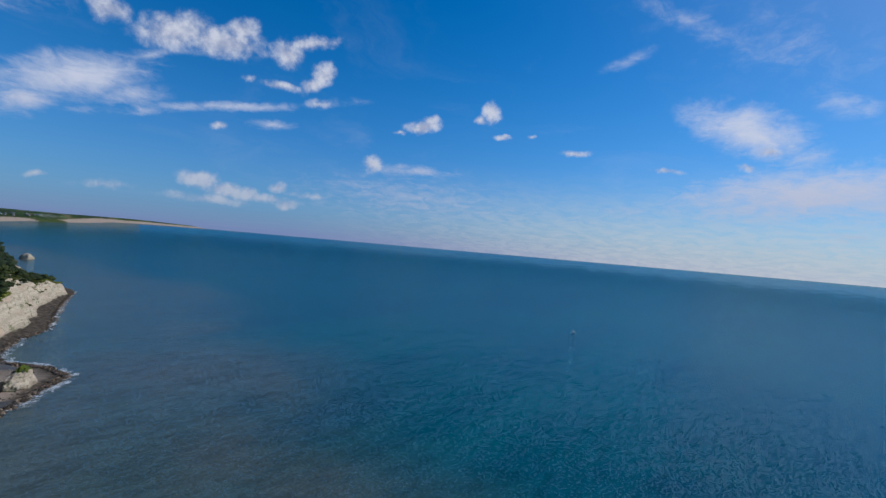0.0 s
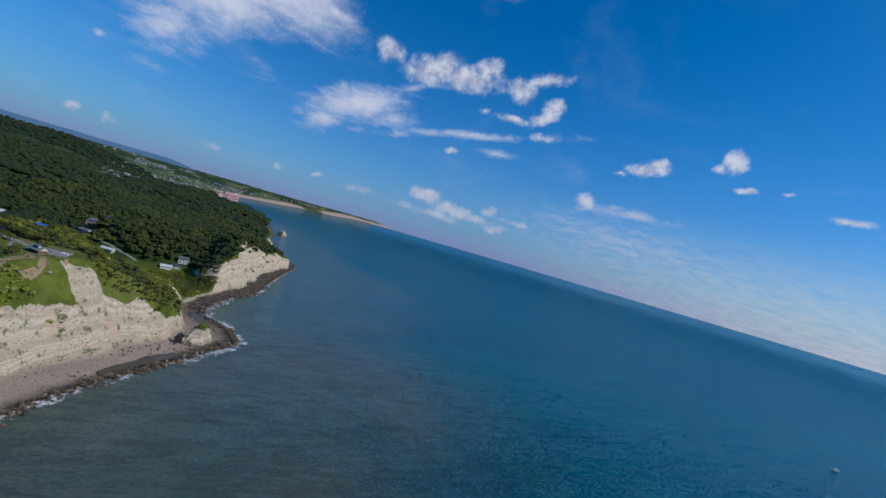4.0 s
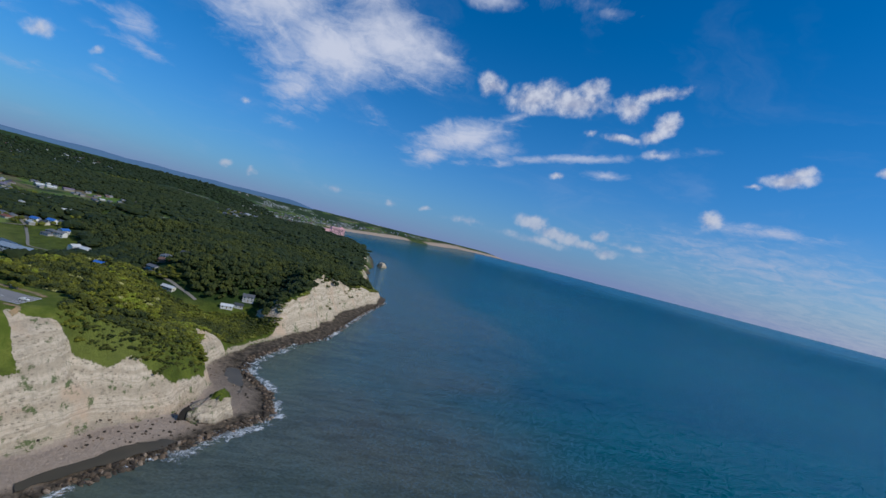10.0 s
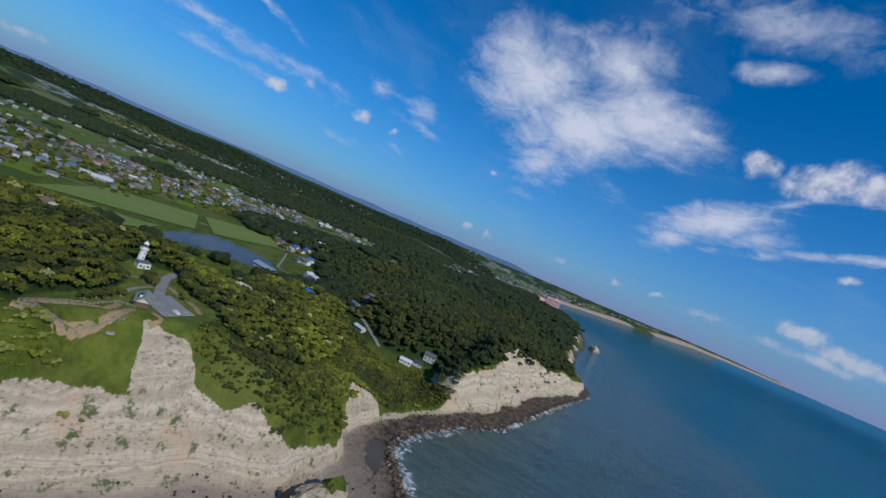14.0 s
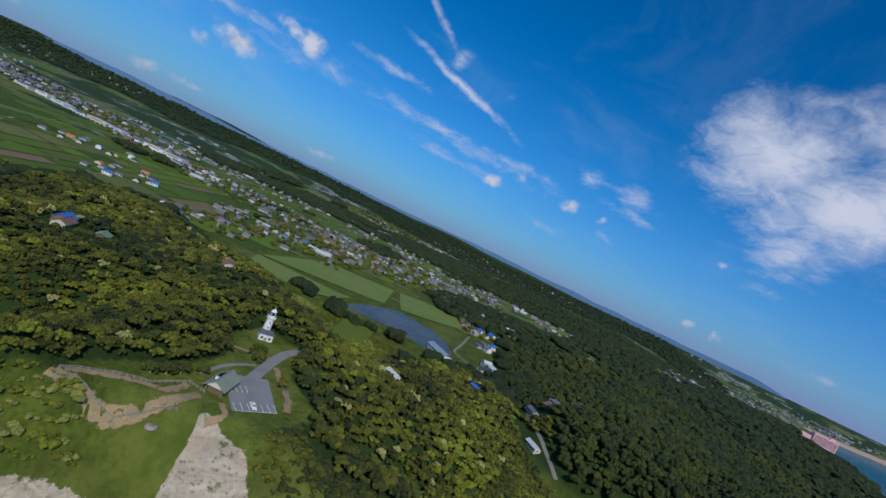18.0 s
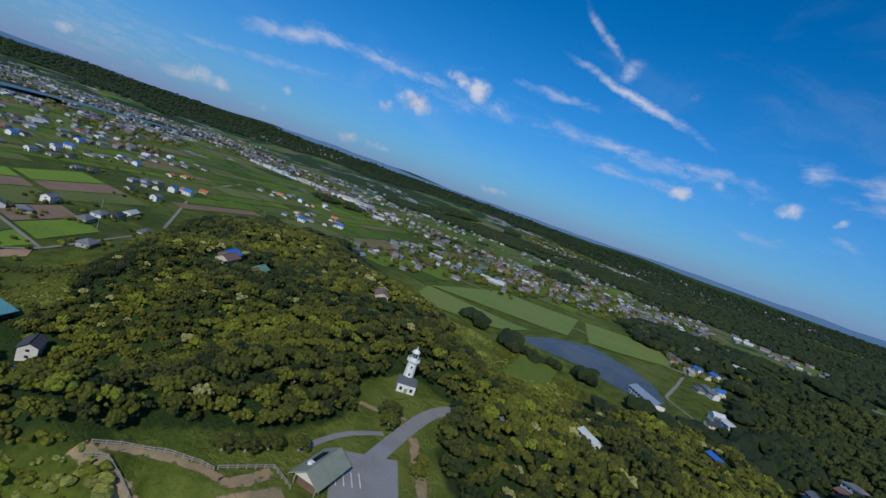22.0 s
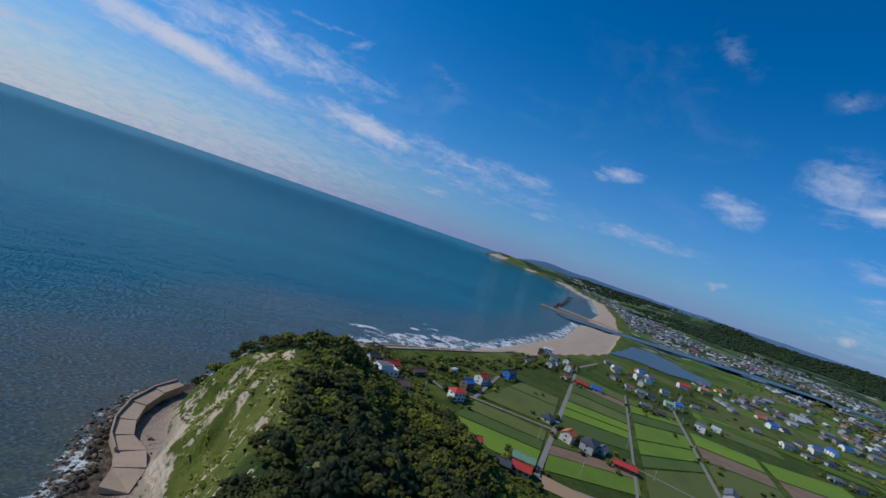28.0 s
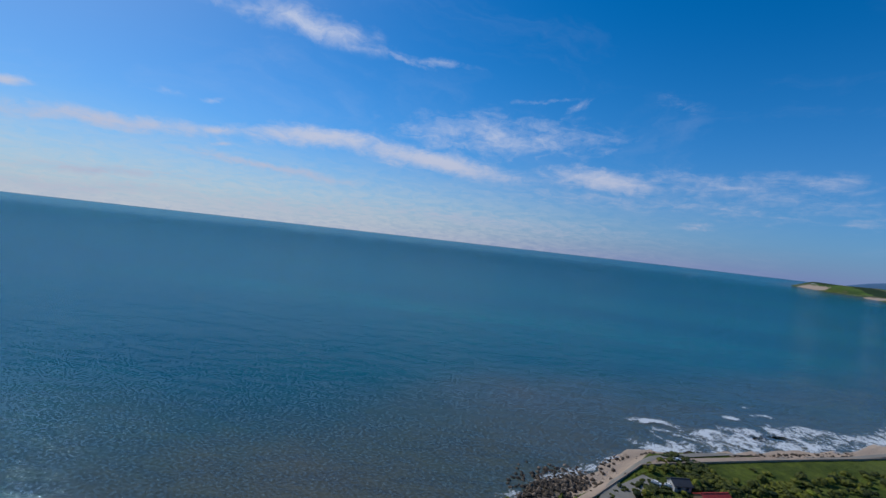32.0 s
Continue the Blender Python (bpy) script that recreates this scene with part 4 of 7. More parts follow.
# ---- woods: crowns of many small clumps ----
def leaf_material():
    m, n = material("foliage")
    p = place(n)
    tone = n.add("ShaderNodeAttribute", attribute_name="tone").outputs["Fac"]
    isle = n.add("ShaderNodeNewGeometry").outputs["Random Per Island"]
    col = n.ramp(tone, (0.0, (0.017, 0.028, 0.011)), (0.35, (0.060, 0.069, 0.013)), (0.7, (0.112, 0.120, 0.015)), (0.9, (0.150, 0.185, 0.020)), (0.97, (0.26, 0.26, 0.11)))
    col = n.mix(n.span(isle, 0, 1, 0, 0.45, False), col, n.vec("MULTIPLY", col, (1.7, 1.55, 1.2)))
    leaf = n.noise(p, 1.9, 7, 0.80).outputs[0]
    col = n.mix(n.span(leaf, 0.40, 0.62, 0, 0.85), n.vec("MULTIPLY", col, (1.65, 1.55, 1.3)), n.vec("MULTIPLY", col, (0.50, 0.54, 0.58)))
    finish(n, col, 0.75, normal=n.bump(leaf, 0.8, 0.9), spec=0.2)
    return m


LEAF = leaf_material()
ICO_V = np.array([(0, 0, -1), (0.7236, -0.5257, -0.4472), (-0.2764, -0.8506, -0.4472), (-0.8944, 0, -0.4472), (-0.2764, 0.8506, -0.4472), (0.7236, 0.5257, -0.4472),
                  (0.2764, -0.8506, 0.4472), (-0.7236, -0.5257, 0.4472), (-0.7236, 0.5257, 0.4472), (0.2764, 0.8506, 0.4472), (0.8944, 0, 0.4472), (0, 0, 1)])
ICO_F = np.array([(0, 2, 1), (1, 5, 0), (0, 3, 2), (0, 4, 3), (0, 5, 4), (1, 10, 5), (2, 6, 1), (3, 7, 2), (4, 8, 3), (5, 9, 4),
                  (1, 6, 10), (2, 7, 6), (3, 8, 7), (4, 9, 8), (5, 10, 9), (6, 11, 10), (7, 11, 6), (8, 11, 7), (9, 11, 8), (10, 11, 9)])


def lumps(rng, n, spread=0.74, flat=0.62, size=(0.22, 0.40)):
    """One crown of radius 1: n clumps set round a dome, each an uneven little ball."""
    vs, fs = [], []
    for k in range(n):
        a, u = 2.399 * k + rng.uniform(-0.3, 0.3), (k + 0.5) / n
        r = spread * math.sqrt(u) * rng.uniform(0.85, 1.12)
        h = flat * math.sqrt(max(1 - (r / 0.85) ** 2, 0)) * rng.uniform(0.75, 1.15)
        s = rng.uniform(*size)
        v = ICO_V * (1 + rng.uniform(-0.28, 0.28, (12, 1))) * (s, s, s * 0.8)
        vs.append(v + (r * math.cos(a), r * math.sin(a), h))
        fs.append(ICO_F[(ICO_F > 0).all(1)] + 12 * k)
    return np.concatenate(vs), np.concatenate(fs)


def scatter_mesh(name, models, which, at, size, turn, tone, mat, tall=None):
    """Many crowns, or stones, in one mesh."""
    vs, fs, ts, off = [], [], [], 0
    tall = size if tall is None else tall
    for k, (mv, mf) in enumerate(models):
        i = np.nonzero(which == k)[0]
        if not len(i):
            continue
        c, s = np.cos(turn[i])[:, None], np.sin(turn[i])[:, None]
        x = (mv[None, :, 0] * c - mv[None, :, 1] * s) * size[i, None] + at[i, 0, None]
        y = (mv[None, :, 0] * s + mv[None, :, 1] * c) * size[i, None] + at[i, 1, None]
        z = mv[None, :, 2] * tall[i, None] + at[i, 2, None]
        vs.append(np.stack([x, y, z], -1).reshape(-1, 3))
        fs.append((mf[None] + (np.arange(len(i)) * len(mv))[:, None, None]).reshape(-1, 3) + off)
        ts.append(np.repeat(tone[i], len(mv)))
        off += len(i) * len(mv)
    me = mesh_of(name, np.concatenate(vs), np.concatenate(fs), [mat], False)
    paint(me, "tone", np.concatenate(ts))
    return me


def spots(x0, x1, y0, y1, step, rng):
    x, y = np.meshgrid(np.arange(x0, x1, step), np.arange(y0, y1, step * 0.9))
    x = x + (np.arange(x.shape[0]) % 2)[:, None] * step / 2
    x, y = x.ravel() + rng.uniform(-0.52, 0.52, x.size) * step, y.ravel() + rng.uniform(-0.52, 0.52, x.size) * step
    return x, y


KEEP_CLEAR = []          # (x, y, radius) of yards and roofs in the woods


def cleared(x, y):
    out = np.zeros(np.shape(x), bool)
    for cx, cy, r in KEEP_CLEAR:
        out |= np.hypot(x - cx, y - cy) < r
    return out


def build_woods():
    rng = np.random.default_rng(4)
    rich = [lumps(rng, 16, 0.80, 0.66, (0.17, 0.33)) for _ in range(6)]
    usual = [lumps(rng, 7, 0.70, 0.58, (0.30, 0.46)) for _ in range(5)]
    light = [lumps(rng, 5, 0.62, 0.5, (0.36, 0.54)) for _ in range(5)]
    far = [lumps(rng, 3, 0.6, 0.4, (0.5, 0.75)) for _ in range(4)]
    pair = [lumps(rng, 2, 0.5, 0.3, (0.5, 0.75)) for _ in range(4)]
    for name, label, models, box, step, cut, big in (
            ("woodland", "dense dark-green broadleaf woods over the headland", rich, (-470, -165, -20, 262), 3.7, 0.5, (1.6, 3.6)),
            ("headland_woods", "dark-green broadleaf woods behind the lighthouse hill", usual, (-660, -165, -80, 430), 4.2, 0.5, (1.9, 3.9)),
            ("hill_woods", "dense dark-green woods on the northern hill", light, (-1000, -430, 400, 900), 6.0, 0.5, (3.0, 6.3)),
            ("distant_woods", "dark woods on the hills round the plain", far, (-2500, -560, -900, 1750), 17.0, 0.5, (9, 14)),
            ("horizon_woods", "dark woods along the horizon", pair, (-4400, 300, -4300, 1960), 34.0, 0.5, (12, 19))):
        x, y = spots(box[0], box[1], box[2], box[3], step, rng)
        z, sea, foot = terrain(x, y)
        ok = (wooded(x, y, z, sea, foot) > cut) & ~cleared(x, y)
        for tx, ty, tr in ((-1961, 1103, 90), (-2060, 1190, 80), (-1800, 1010, 60), (-1500, 760, 40), (-1330, 900, 40), (-1150, 640, 30)):
            ok &= np.hypot(x - tx, y - ty) > tr
        if name == "headland_woods":
            ok &= ~((x > -470) & (y > -20) & (y < 262))
        if name == "hill_woods":
            ok &= ~((x > -640) & (y < 430))
        if name == "horizon_woods":
            r = np.hypot(x - MID[0], y - MID[1])
            ok = (r < 4450) & (r > 2700) & (foot > 120) & (to_line(x, y, RIVER)[0] > 110) & (fbm(x, y, 380, 3, 63) > 0.20 - 0.9 * sstep(2900, 3400, r) * sstep(2300, 1500, y) * sstep(-700, -1300, x) - 0.35 * sstep(3300, 3900, r) * sstep(-2200, -2900, y)) & (z - lift(x, y) > 3) & (y < 1950)
        if name == "distant_woods":
            ok &= ~((x > -1000) & (y > 400) & (y < 900)) & ~((x > -640) & (y < 430) & (y > -70))
            ok |= (fbm(x, y, 260, 3, 61) > 0.40) & (x < -700) & (y < 1200) & (foot > 60) & (signed(x, y, POND) < -20) & (to_line(x, y, RIVER)[0] > 90) & (rng.uniform(0, 1, len(x)) < 0.8) & (np.hypot(x + 1000, y - 120) > 260)
        x, y, z = x[ok], y[ok], z[ok]
        size = rng.uniform(big[0], big[1], len(x))
        tall = size * rng.uniform(0.75, 1.5, len(x))
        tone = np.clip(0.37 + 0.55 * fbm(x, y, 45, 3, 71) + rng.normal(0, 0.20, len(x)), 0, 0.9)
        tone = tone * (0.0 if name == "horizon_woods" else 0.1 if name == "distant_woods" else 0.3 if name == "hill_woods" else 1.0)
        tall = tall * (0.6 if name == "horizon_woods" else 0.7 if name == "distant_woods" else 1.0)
        tone = np.where((rng.uniform(0, 1, len(x)) < (0.035 if name in ("woodland", "headland_woods") else 0.0)) & (fbm(x, y, 60, 2, 77) > -0.05), 0.97, tone)
        at = np.stack([x, y, z + size * (0.75 if step < 10 else 0.25)], -1)
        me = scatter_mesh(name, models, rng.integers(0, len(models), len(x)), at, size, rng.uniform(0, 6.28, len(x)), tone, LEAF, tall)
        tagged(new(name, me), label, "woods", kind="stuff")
    # garden trees and hedges between the houses of the towns
    pts = [np.stack([cx + rx * 1.15 * np.sqrt(rng.uniform(0, 1, m)) * np.cos(t), cy + ry * 1.15 * np.sqrt(rng.uniform(0, 1, m)) * np.sin(t)], -1) for cx, cy, rx, ry in TOWNS for m in (int(rx * ry / 100),) for t in (rng.uniform(0, 6.283, m),)]
    pts.append(np.stack([rng.uniform(-700, -200, 700), rng.uniform(-620, -20, 700)], -1))
    x, y = np.concatenate(pts).T
    yards = [(hx + rng.uniform(7, 15) * math.cos(a), hy + rng.uniform(7, 15) * math.sin(a)) for rows, _ in GROUPS[:8] for hx, hy, *_ in rows for a in rng.uniform(0, 6.28, 7)]
    belt = [(bx + rng.uniform(-22, 4), by + rng.uniform(-12, 12)) for bx, by in ((-180, -75), (-186, -110), (-196, -140), (-204, -165), (-212, -195), (-222, -230), (-230, -265), (-238, -300)) for _ in range(26)]
    x, y = np.concatenate([np.stack([x, y], -1), yards, belt]).T
    extra = np.arange(len(x)) >= len(x) - len(yards) - len(belt)
    z, sea, foot = terrain(x, y)
    ok = (foot > 45) & (to_line(x, y, RIVER)[0] > 60) & (signed(x, y, POND) < -12) & ((x < -720) | (y < -620) | (fbm(x, y, 40, 2, 95) > 0.28))
    ok |= extra & (foot > 8)
    x, y, z = x[ok], y[ok], z[ok]
    size = np.where(x > -720, rng.uniform(1.5, 3.2, len(x)), rng.uniform(3, 6.5, len(x)))
    me = scatter_mesh("garden_trees", pair, rng.integers(0, len(pair), len(x)), np.stack([x, y, z + 0.4 * size], -1), size, rng.uniform(0, 6.28, len(x)), np.clip(rng.normal(0.4, 0.2, len(x)), 0, 0.85), LEAF)
    tagged(new("garden_trees", me), "dark garden trees and hedges between houses", "trees", kind="stuff")
    # low scrub on the open slopes
    rng = np.random.default_rng(5)
    tuft = [lumps(rng, 3, 0.7, 0.4, (0.32, 0.55)) for _ in range(4)]
    x, y = spots(-700, -140, -130, 860, 2.7, rng)
    z, sea, foot = terrain(x, y)
    e = 1.5
    zx, zy = terrain(x + e, y)[0], terrain(x, y + e)[0]
    slope = np.hypot(zx - z, zy - z) / e
    d, along = to_line(x, y, SCAR)
    scar = d / (3.0 + 15 * along ** 1.3)
    open_ground = (wooded(x, y, z, sea, foot) < 0.5) & (foot > 7) & ~cleared(x, y) & ((signed(x, y, CLEARING) < 0) | (x - 0.25 * (y - 240) > -333)) & ((slope < 1.0) | ((slope < 2.6) & (z > np.interp(y, BARE_Y, BARE_Z) + 3))) & (scar > 1.2)
    thick = np.where(y > 10, 1.15, 0.75) * (1 + 0.5 * fbm(x, y, 35, 2, 81))
    in_field = (y < -20) & ~((x > -232) & (y > -260))
    ok = open_ground & (rng.uniform(0, 1, len(x)) < thick) & ~in_field & ((y > 10) | (fbm(x, y, 30, 2, 82) > -0.12))
    x, y, z = x[ok], y[ok], z[ok]
    size = rng.uniform(0.6, 2.0, len(x)) * (1 + 0.7 * fbm(x, y, 25, 2, 84)) * (1 + 0.35 * sstep(265, 300, y)) * (1 + 0.35 * sstep(190, 210, y)) * (1 + 0.7 * sstep(10, -20, y))
    tone = np.clip(0.74 + 0.65 * fbm(x, y, 38, 3, 83) + rng.normal(0, 0.15, len(x)) - 0.28 * sstep(265, 300, y) - 0.45 * sstep(20, 0, y), 0.12, 0.93)
    me = scatter_mesh("scrub", tuft, rng.integers(0, 4, len(x)), np.stack([x, y, z + size * 0.1], -1), size, rng.uniform(0, 6.28, len(x)), tone, LEAF, size * 0.7)
    tagged(new("scrub", me), "low bright-green scrub and tall grass on the slopes", "scrub", kind="stuff")


# ---- shore: boulders and foam ----
def rock_material():
    m, n = material("shore_rock")
    p = place(n)
    isle = n.add("ShaderNodeNewGeometry").outputs["Random Per Island"]
    g = n.noise(p, 0.9, 6, 0.7).outputs[0]
    col = n.ramp(isle, (0.0, (0.045, 0.035, 0.026)), (0.6, (0.085, 0.062, 0.042)), (0.88, (0.20, 0.135, 0.085)), (1.0, (0.33, 0.25, 0.18)))
    col = n.mix(n.span(g, 0.4, 0.7, 0, 0.6), col, n.vec("MULTIPLY", col, (0.5, 0.5, 0.5)))
    finish(n, col, 0.85, normal=n.bump(g, 0.7, 0.5), spec=0.3)
    return m


def foam_material():
    m, n = material("sea_foam")
    p = place(n)
    fade = n.add("ShaderNodeAttribute", attribute_name="fade").outputs["Fac"]
    lace = n.span(n.noise(n.vec("MULTIPLY", p, (1.0, 0.6, 0.0)), 0.30, 9, 0.75, warp=1.6).outputs[0], 0.3, 0.7)
    big = n.span(n.noise(p, 0.06, 4, 0.6, warp=0.6).outputs[0], 0.3, 0.7)
    a = n.math("ADD", n.math("MULTIPLY", lace, 0.42), n.math("ADD", n.math("MULTIPLY", big, 0.42), n.math("MULTIPLY", fade, 0.60)))
    cover = n.span(a, 0.74, 1.02)
    b = n.add("ShaderNodeBsdfPrincipled", {"Base Color": rgb(0.72, 0.74, 0.74), "Roughness": 0.8, "Alpha": n.math("MULTIPLY", cover, 0.9)})
    n.add("ShaderNodeOutputMaterial", {"Surface": b.outputs[0]})
    return m


def path_material():
    m, n = material("trodden_earth")
    p = place(n)
    fade = n.add("ShaderNodeAttribute", attribute_name="fade").outputs["Fac"]
    clay = n.mix(n.span(n.noise(p, 0.25, 4, 0.6).outputs[0], 0.38, 0.62), rgb(0.27, 0.215, 0.12), rgb(0.38, 0.25, 0.135))
    clay = n.mix(n.span(n.noise(p, 1.8, 5, 0.7).outputs[0], 0.4, 0.7, 0, 0.45), clay, rgb(0.15, 0.13, 0.06))
    cover = n.span(n.math("ADD", fade, n.math("MULTIPLY", n.math("SUBTRACT", n.noise(p, 0.45, 6, 0.72).outputs[0], 0.5), 1.9)), 0.50, 0.72)
    b = n.add("ShaderNodeBsdfPrincipled", {"Base Color": clay, "Roughness": 0.95, "Specular IOR Level": 0.1, "Alpha": cover})
    n.add("ShaderNodeOutputMaterial", {"Surface": b.outputs[0]})
    return m


ROCK, FOAM, EARTH = rock_material(), foam_material(), path_material()


def along_coast(line, step, rng, wide):
    """Places strewn along a line, and how far each lies off it (to the right is seaward)."""
    out = []
    for (ax, ay), (bx, by) in zip(line[:-1], line[1:]):
        length = math.hypot(bx - ax, by - ay)
        n = max(1, int(length / step))
        u, off = rng.uniform(0, 1, n), rng.uniform(-1, 1, n) * wide
        nx, ny = (by - ay) / length, -(bx - ax) / length
        out.append(np.stack([ax + (bx - ax) * u + nx * off, ay + (by - ay) * u + ny * off], -1))
    return np.concatenate(out)


REEF = [(-672, 822), (-600, 715), (-522, 610), (-470, 540), (-452, 480), (-425, 432), (-398, 409), (-350, 405), (-320, 390), (-311, 357), (-299, 315), (-289, 282), (-275, 234), (-259, 202), (-216, 147), (-192, 124), (-172, 110), (-159, 88), (-156, 72)]
SOUTH_ROCKS = [(-157, 60), (-150, 20), (-143, -12), (-140, -35), (-142, -50), (-138, -75), (-146, -97), (-166, -155), (-192, -236)]


def build_rocks():
    rng = np.random.default_rng(8)
    models = []
    for _ in range(5):
        v = ICO_V * (1 + rng.uniform(-0.32, 0.32, (12, 1))) * (1, rng.uniform(0.6, 0.9), 0.65)
        models.append((v, ICO_F))
    spread = [along_coast(REEF, 0.7, rng, 4.0), along_coast(REEF[4:12], 0.5, rng, 3.5), along_coast(REEF[13:], 0.35, rng, 5.5), along_coast(SOUTH_ROCKS, 1.0, rng, 3.0)]
    sizes = [rng.uniform(0.5, 1.9, len(spread[0])), rng.uniform(0.8, 2.3, len(spread[1])), rng.uniform(0.7, 1.7, len(spread[2])), rng.uniform(0.5, 1.2, len(spread[3]))]
    strand_x, strand_y = spots(-420, -170, 90, 420, 3.0, rng)
    _, sea, foot = terrain(strand_x, strand_y)
    ok = (sea > 1) & (foot < 2) & (rng.uniform(0, 1, len(sea)) < 0.42 * (fbm(strand_x, strand_y, 18, 2, 88) > 0.0))
    spread.append(np.stack([strand_x[ok], strand_y[ok]], -1))
    sizes.append(rng.uniform(0.25, 1.0, ok.sum()) ** 1.5 * 1.2)
    head = np.stack([rng.normal(-143, 6, 420), rng.normal(-25, 11, 420)], -1)
    spread.append(head), sizes.append(rng.uniform(0.9, 1.7, 420))
    at, size = np.concatenate(spread), np.concatenate(sizes)
    z = np.maximum(heights(at[:, 0], at[:, 1]), -0.4)
    at = np.stack([at[:, 0], at[:, 1], z + 0.2 * size], -1)
    me = scatter_mesh("boulders", models, rng.integers(0, 5, len(at)), at, size, rng.uniform(0, 6.28, len(at)), size, ROCK)
    tagged(new("boulders", me), "dark wet boulders heaped along the water's edge", "rocks", kind="stuff")


def strip(name, line, inner, outer, z, mat, fade=None, step=4.0):
    """A ribbon along a line, from inner to outer metres to its right."""
    pts = []
    for (ax, ay), (bx, by) in zip(line[:-1], line[1:]):
        n = max(1, int(math.hypot(bx - ax, by - ay) / step))
        pts += [(ax + (bx - ax) * k / n, ay + (by - ay) * k / n) for k in range(n)]
    pts = np.array(pts + [line[-1]], float)
    for _ in range(3):
        pts[1:-1] = (pts[:-2] + pts[1:-1] * 2 + pts[2:]) / 4
    t = np.gradient(pts, axis=0)
    t /= np.linalg.norm(t, axis=1, keepdims=True)
    nrm = np.stack([t[:, 1], -t[:, 0]], -1)
    cols = 5
    off = np.linspace(inner, outer, cols)
    xy = pts[:, None] + nrm[:, None] * off[None, :, None]
    zz = np.full(xy.shape[:2], z) if not callable(z) else z(xy[..., 0], xy[..., 1])
    v = np.concatenate([xy, zz[..., None]], -1).reshape(-1, 3)
    me = mesh_of(name, v, grid_faces(cols, len(pts)), [mat], True)
    if fade is not None:
        f = np.interp(np.linspace(0, 1, cols), np.linspace(0, 1, len(fade)), fade)
        paint(me, "fade", np.tile(f, len(pts)))
    return me


BEACH_LINE = [(-146, -97), (-163, -165), (-190, -255), (-204, -345), (-214, -470), (-222, -600), (-216, -780), (-208, -925)]
BREAKERS = [(-110, -143, 20, 5), (-137, -161, 38, 16), (-152, -188, 34, 18), (-158, -236, 26, 12), (-135, -249, 12, 4), (-128, -218, 10, 4), (-160, -247, 24, 10), (-170, -210, 24, 10), (-150, -205, 18, 8), (-121, -262, 10, 3), (-196, -360, 26, 8), (-206, -440, 30, 9)]


def build_foam():
    for line, inner, outer, fade in ((REEF, -3, 8, (0.4, 0.75, 0.5, 0.05)), (REEF[4:11], -1, 15, (0.6, 0.9, 0.55, 0.05)), (SOUTH_ROCKS, -4, 10, (0.3, 0.8, 0.45, 0.0)), (BEACH_LINE, -8, 30, (0.3, 0.95, 0.65, 0.05)), ([(-190, -1559), (-40, -2586), (290, -3300)], -10, 34, (0.3, 0.9, 0.5, 0.0))):
        tagged(new("surf", strip("surf", line[::-1], inner, outer, 0.4, FOAM, fade)), "broken white surf along the shore", "surf", kind="stuff")
    for x, y, a, b in BREAKERS:
        a, b = a * 1.25, b * 1.5
        n = 24
        ring = [(math.cos(2 * math.pi * k / n), math.sin(2 * math.pi * k / n)) for k in range(n)]
        v = [(x, y, 0.5)] + [(x - r * (0.42 * a * c - 0.9 * b * s), y - r * (0.9 * a * c + 0.42 * b * s), 0.45 - 0.1 * r) for r in (0.5, 1.0) for c, s in ring]
        f = [(0, 1 + k, 1 + (k + 1) % n) for k in range(n)]
        g = Geo().add(v, f + [(1 + k, 1 + n + k, 1 + n + (k + 1) % n, 1 + (k + 1) % n) for k in range(n)])
        me = g.mesh("breaker", FOAM, smooth=True)
        paint(me, "fade", [0.85] + [0.68] * n + [-0.15] * n)
        tagged(new("breaker", me), "white foam patch of a breaking wave", "surf", kind="stuff")


# ---- fields, roads, water on the plain ----
def field_material():
    m, n = material("crop_rows")
    p = place(n)
    isle = n.add("ShaderNodeNewGeometry").outputs["Random Per Island"]
    col = n.ramp(isle, (0.0, (0.068, 0.105, 0.016)), (0.3, (0.100, 0.150, 0.018)), (0.55, (0.140, 0.200, 0.020)), (0.72, (0.115, 0.135, 0.030)), (0.86, (0.16, 0.17, 0.050)), (0.93, (0.22, 0.15, 0.09)))
    g, h = n.noise(p, 0.06, 5, 0.6).outputs[0], n.noise(p, 0.9, 4, 0.7).outputs[0]
    col = n.mix(n.span(g, 0.4, 0.7, 0, 0.5), col, n.vec("MULTIPLY", col, (0.62, 0.7, 0.6)))
    col = n.mix(n.span(h, 0.4, 0.7, 0, 0.4), col, n.vec("MULTIPLY", col, (0.55, 0.6, 0.5)))
    finish(n, col, 0.9, normal=n.bump(h, 0.5, 0.4), spec=0.15)
    return m


FIELD = field_material()
GREENS = [plain("rice_green", (0.155, 0.240, 0.013), 0.9, (0.11, 0.18, 0.012), 0.08, vary=0.1), plain("dull_green", (0.115, 0.135, 0.024), 0.9, (0.08, 0.10, 0.018), 0.08, vary=0.12),
          plain("deep_green", (0.080, 0.118, 0.015), 0.9, (0.055, 0.085, 0.012), 0.08, vary=0.1)]


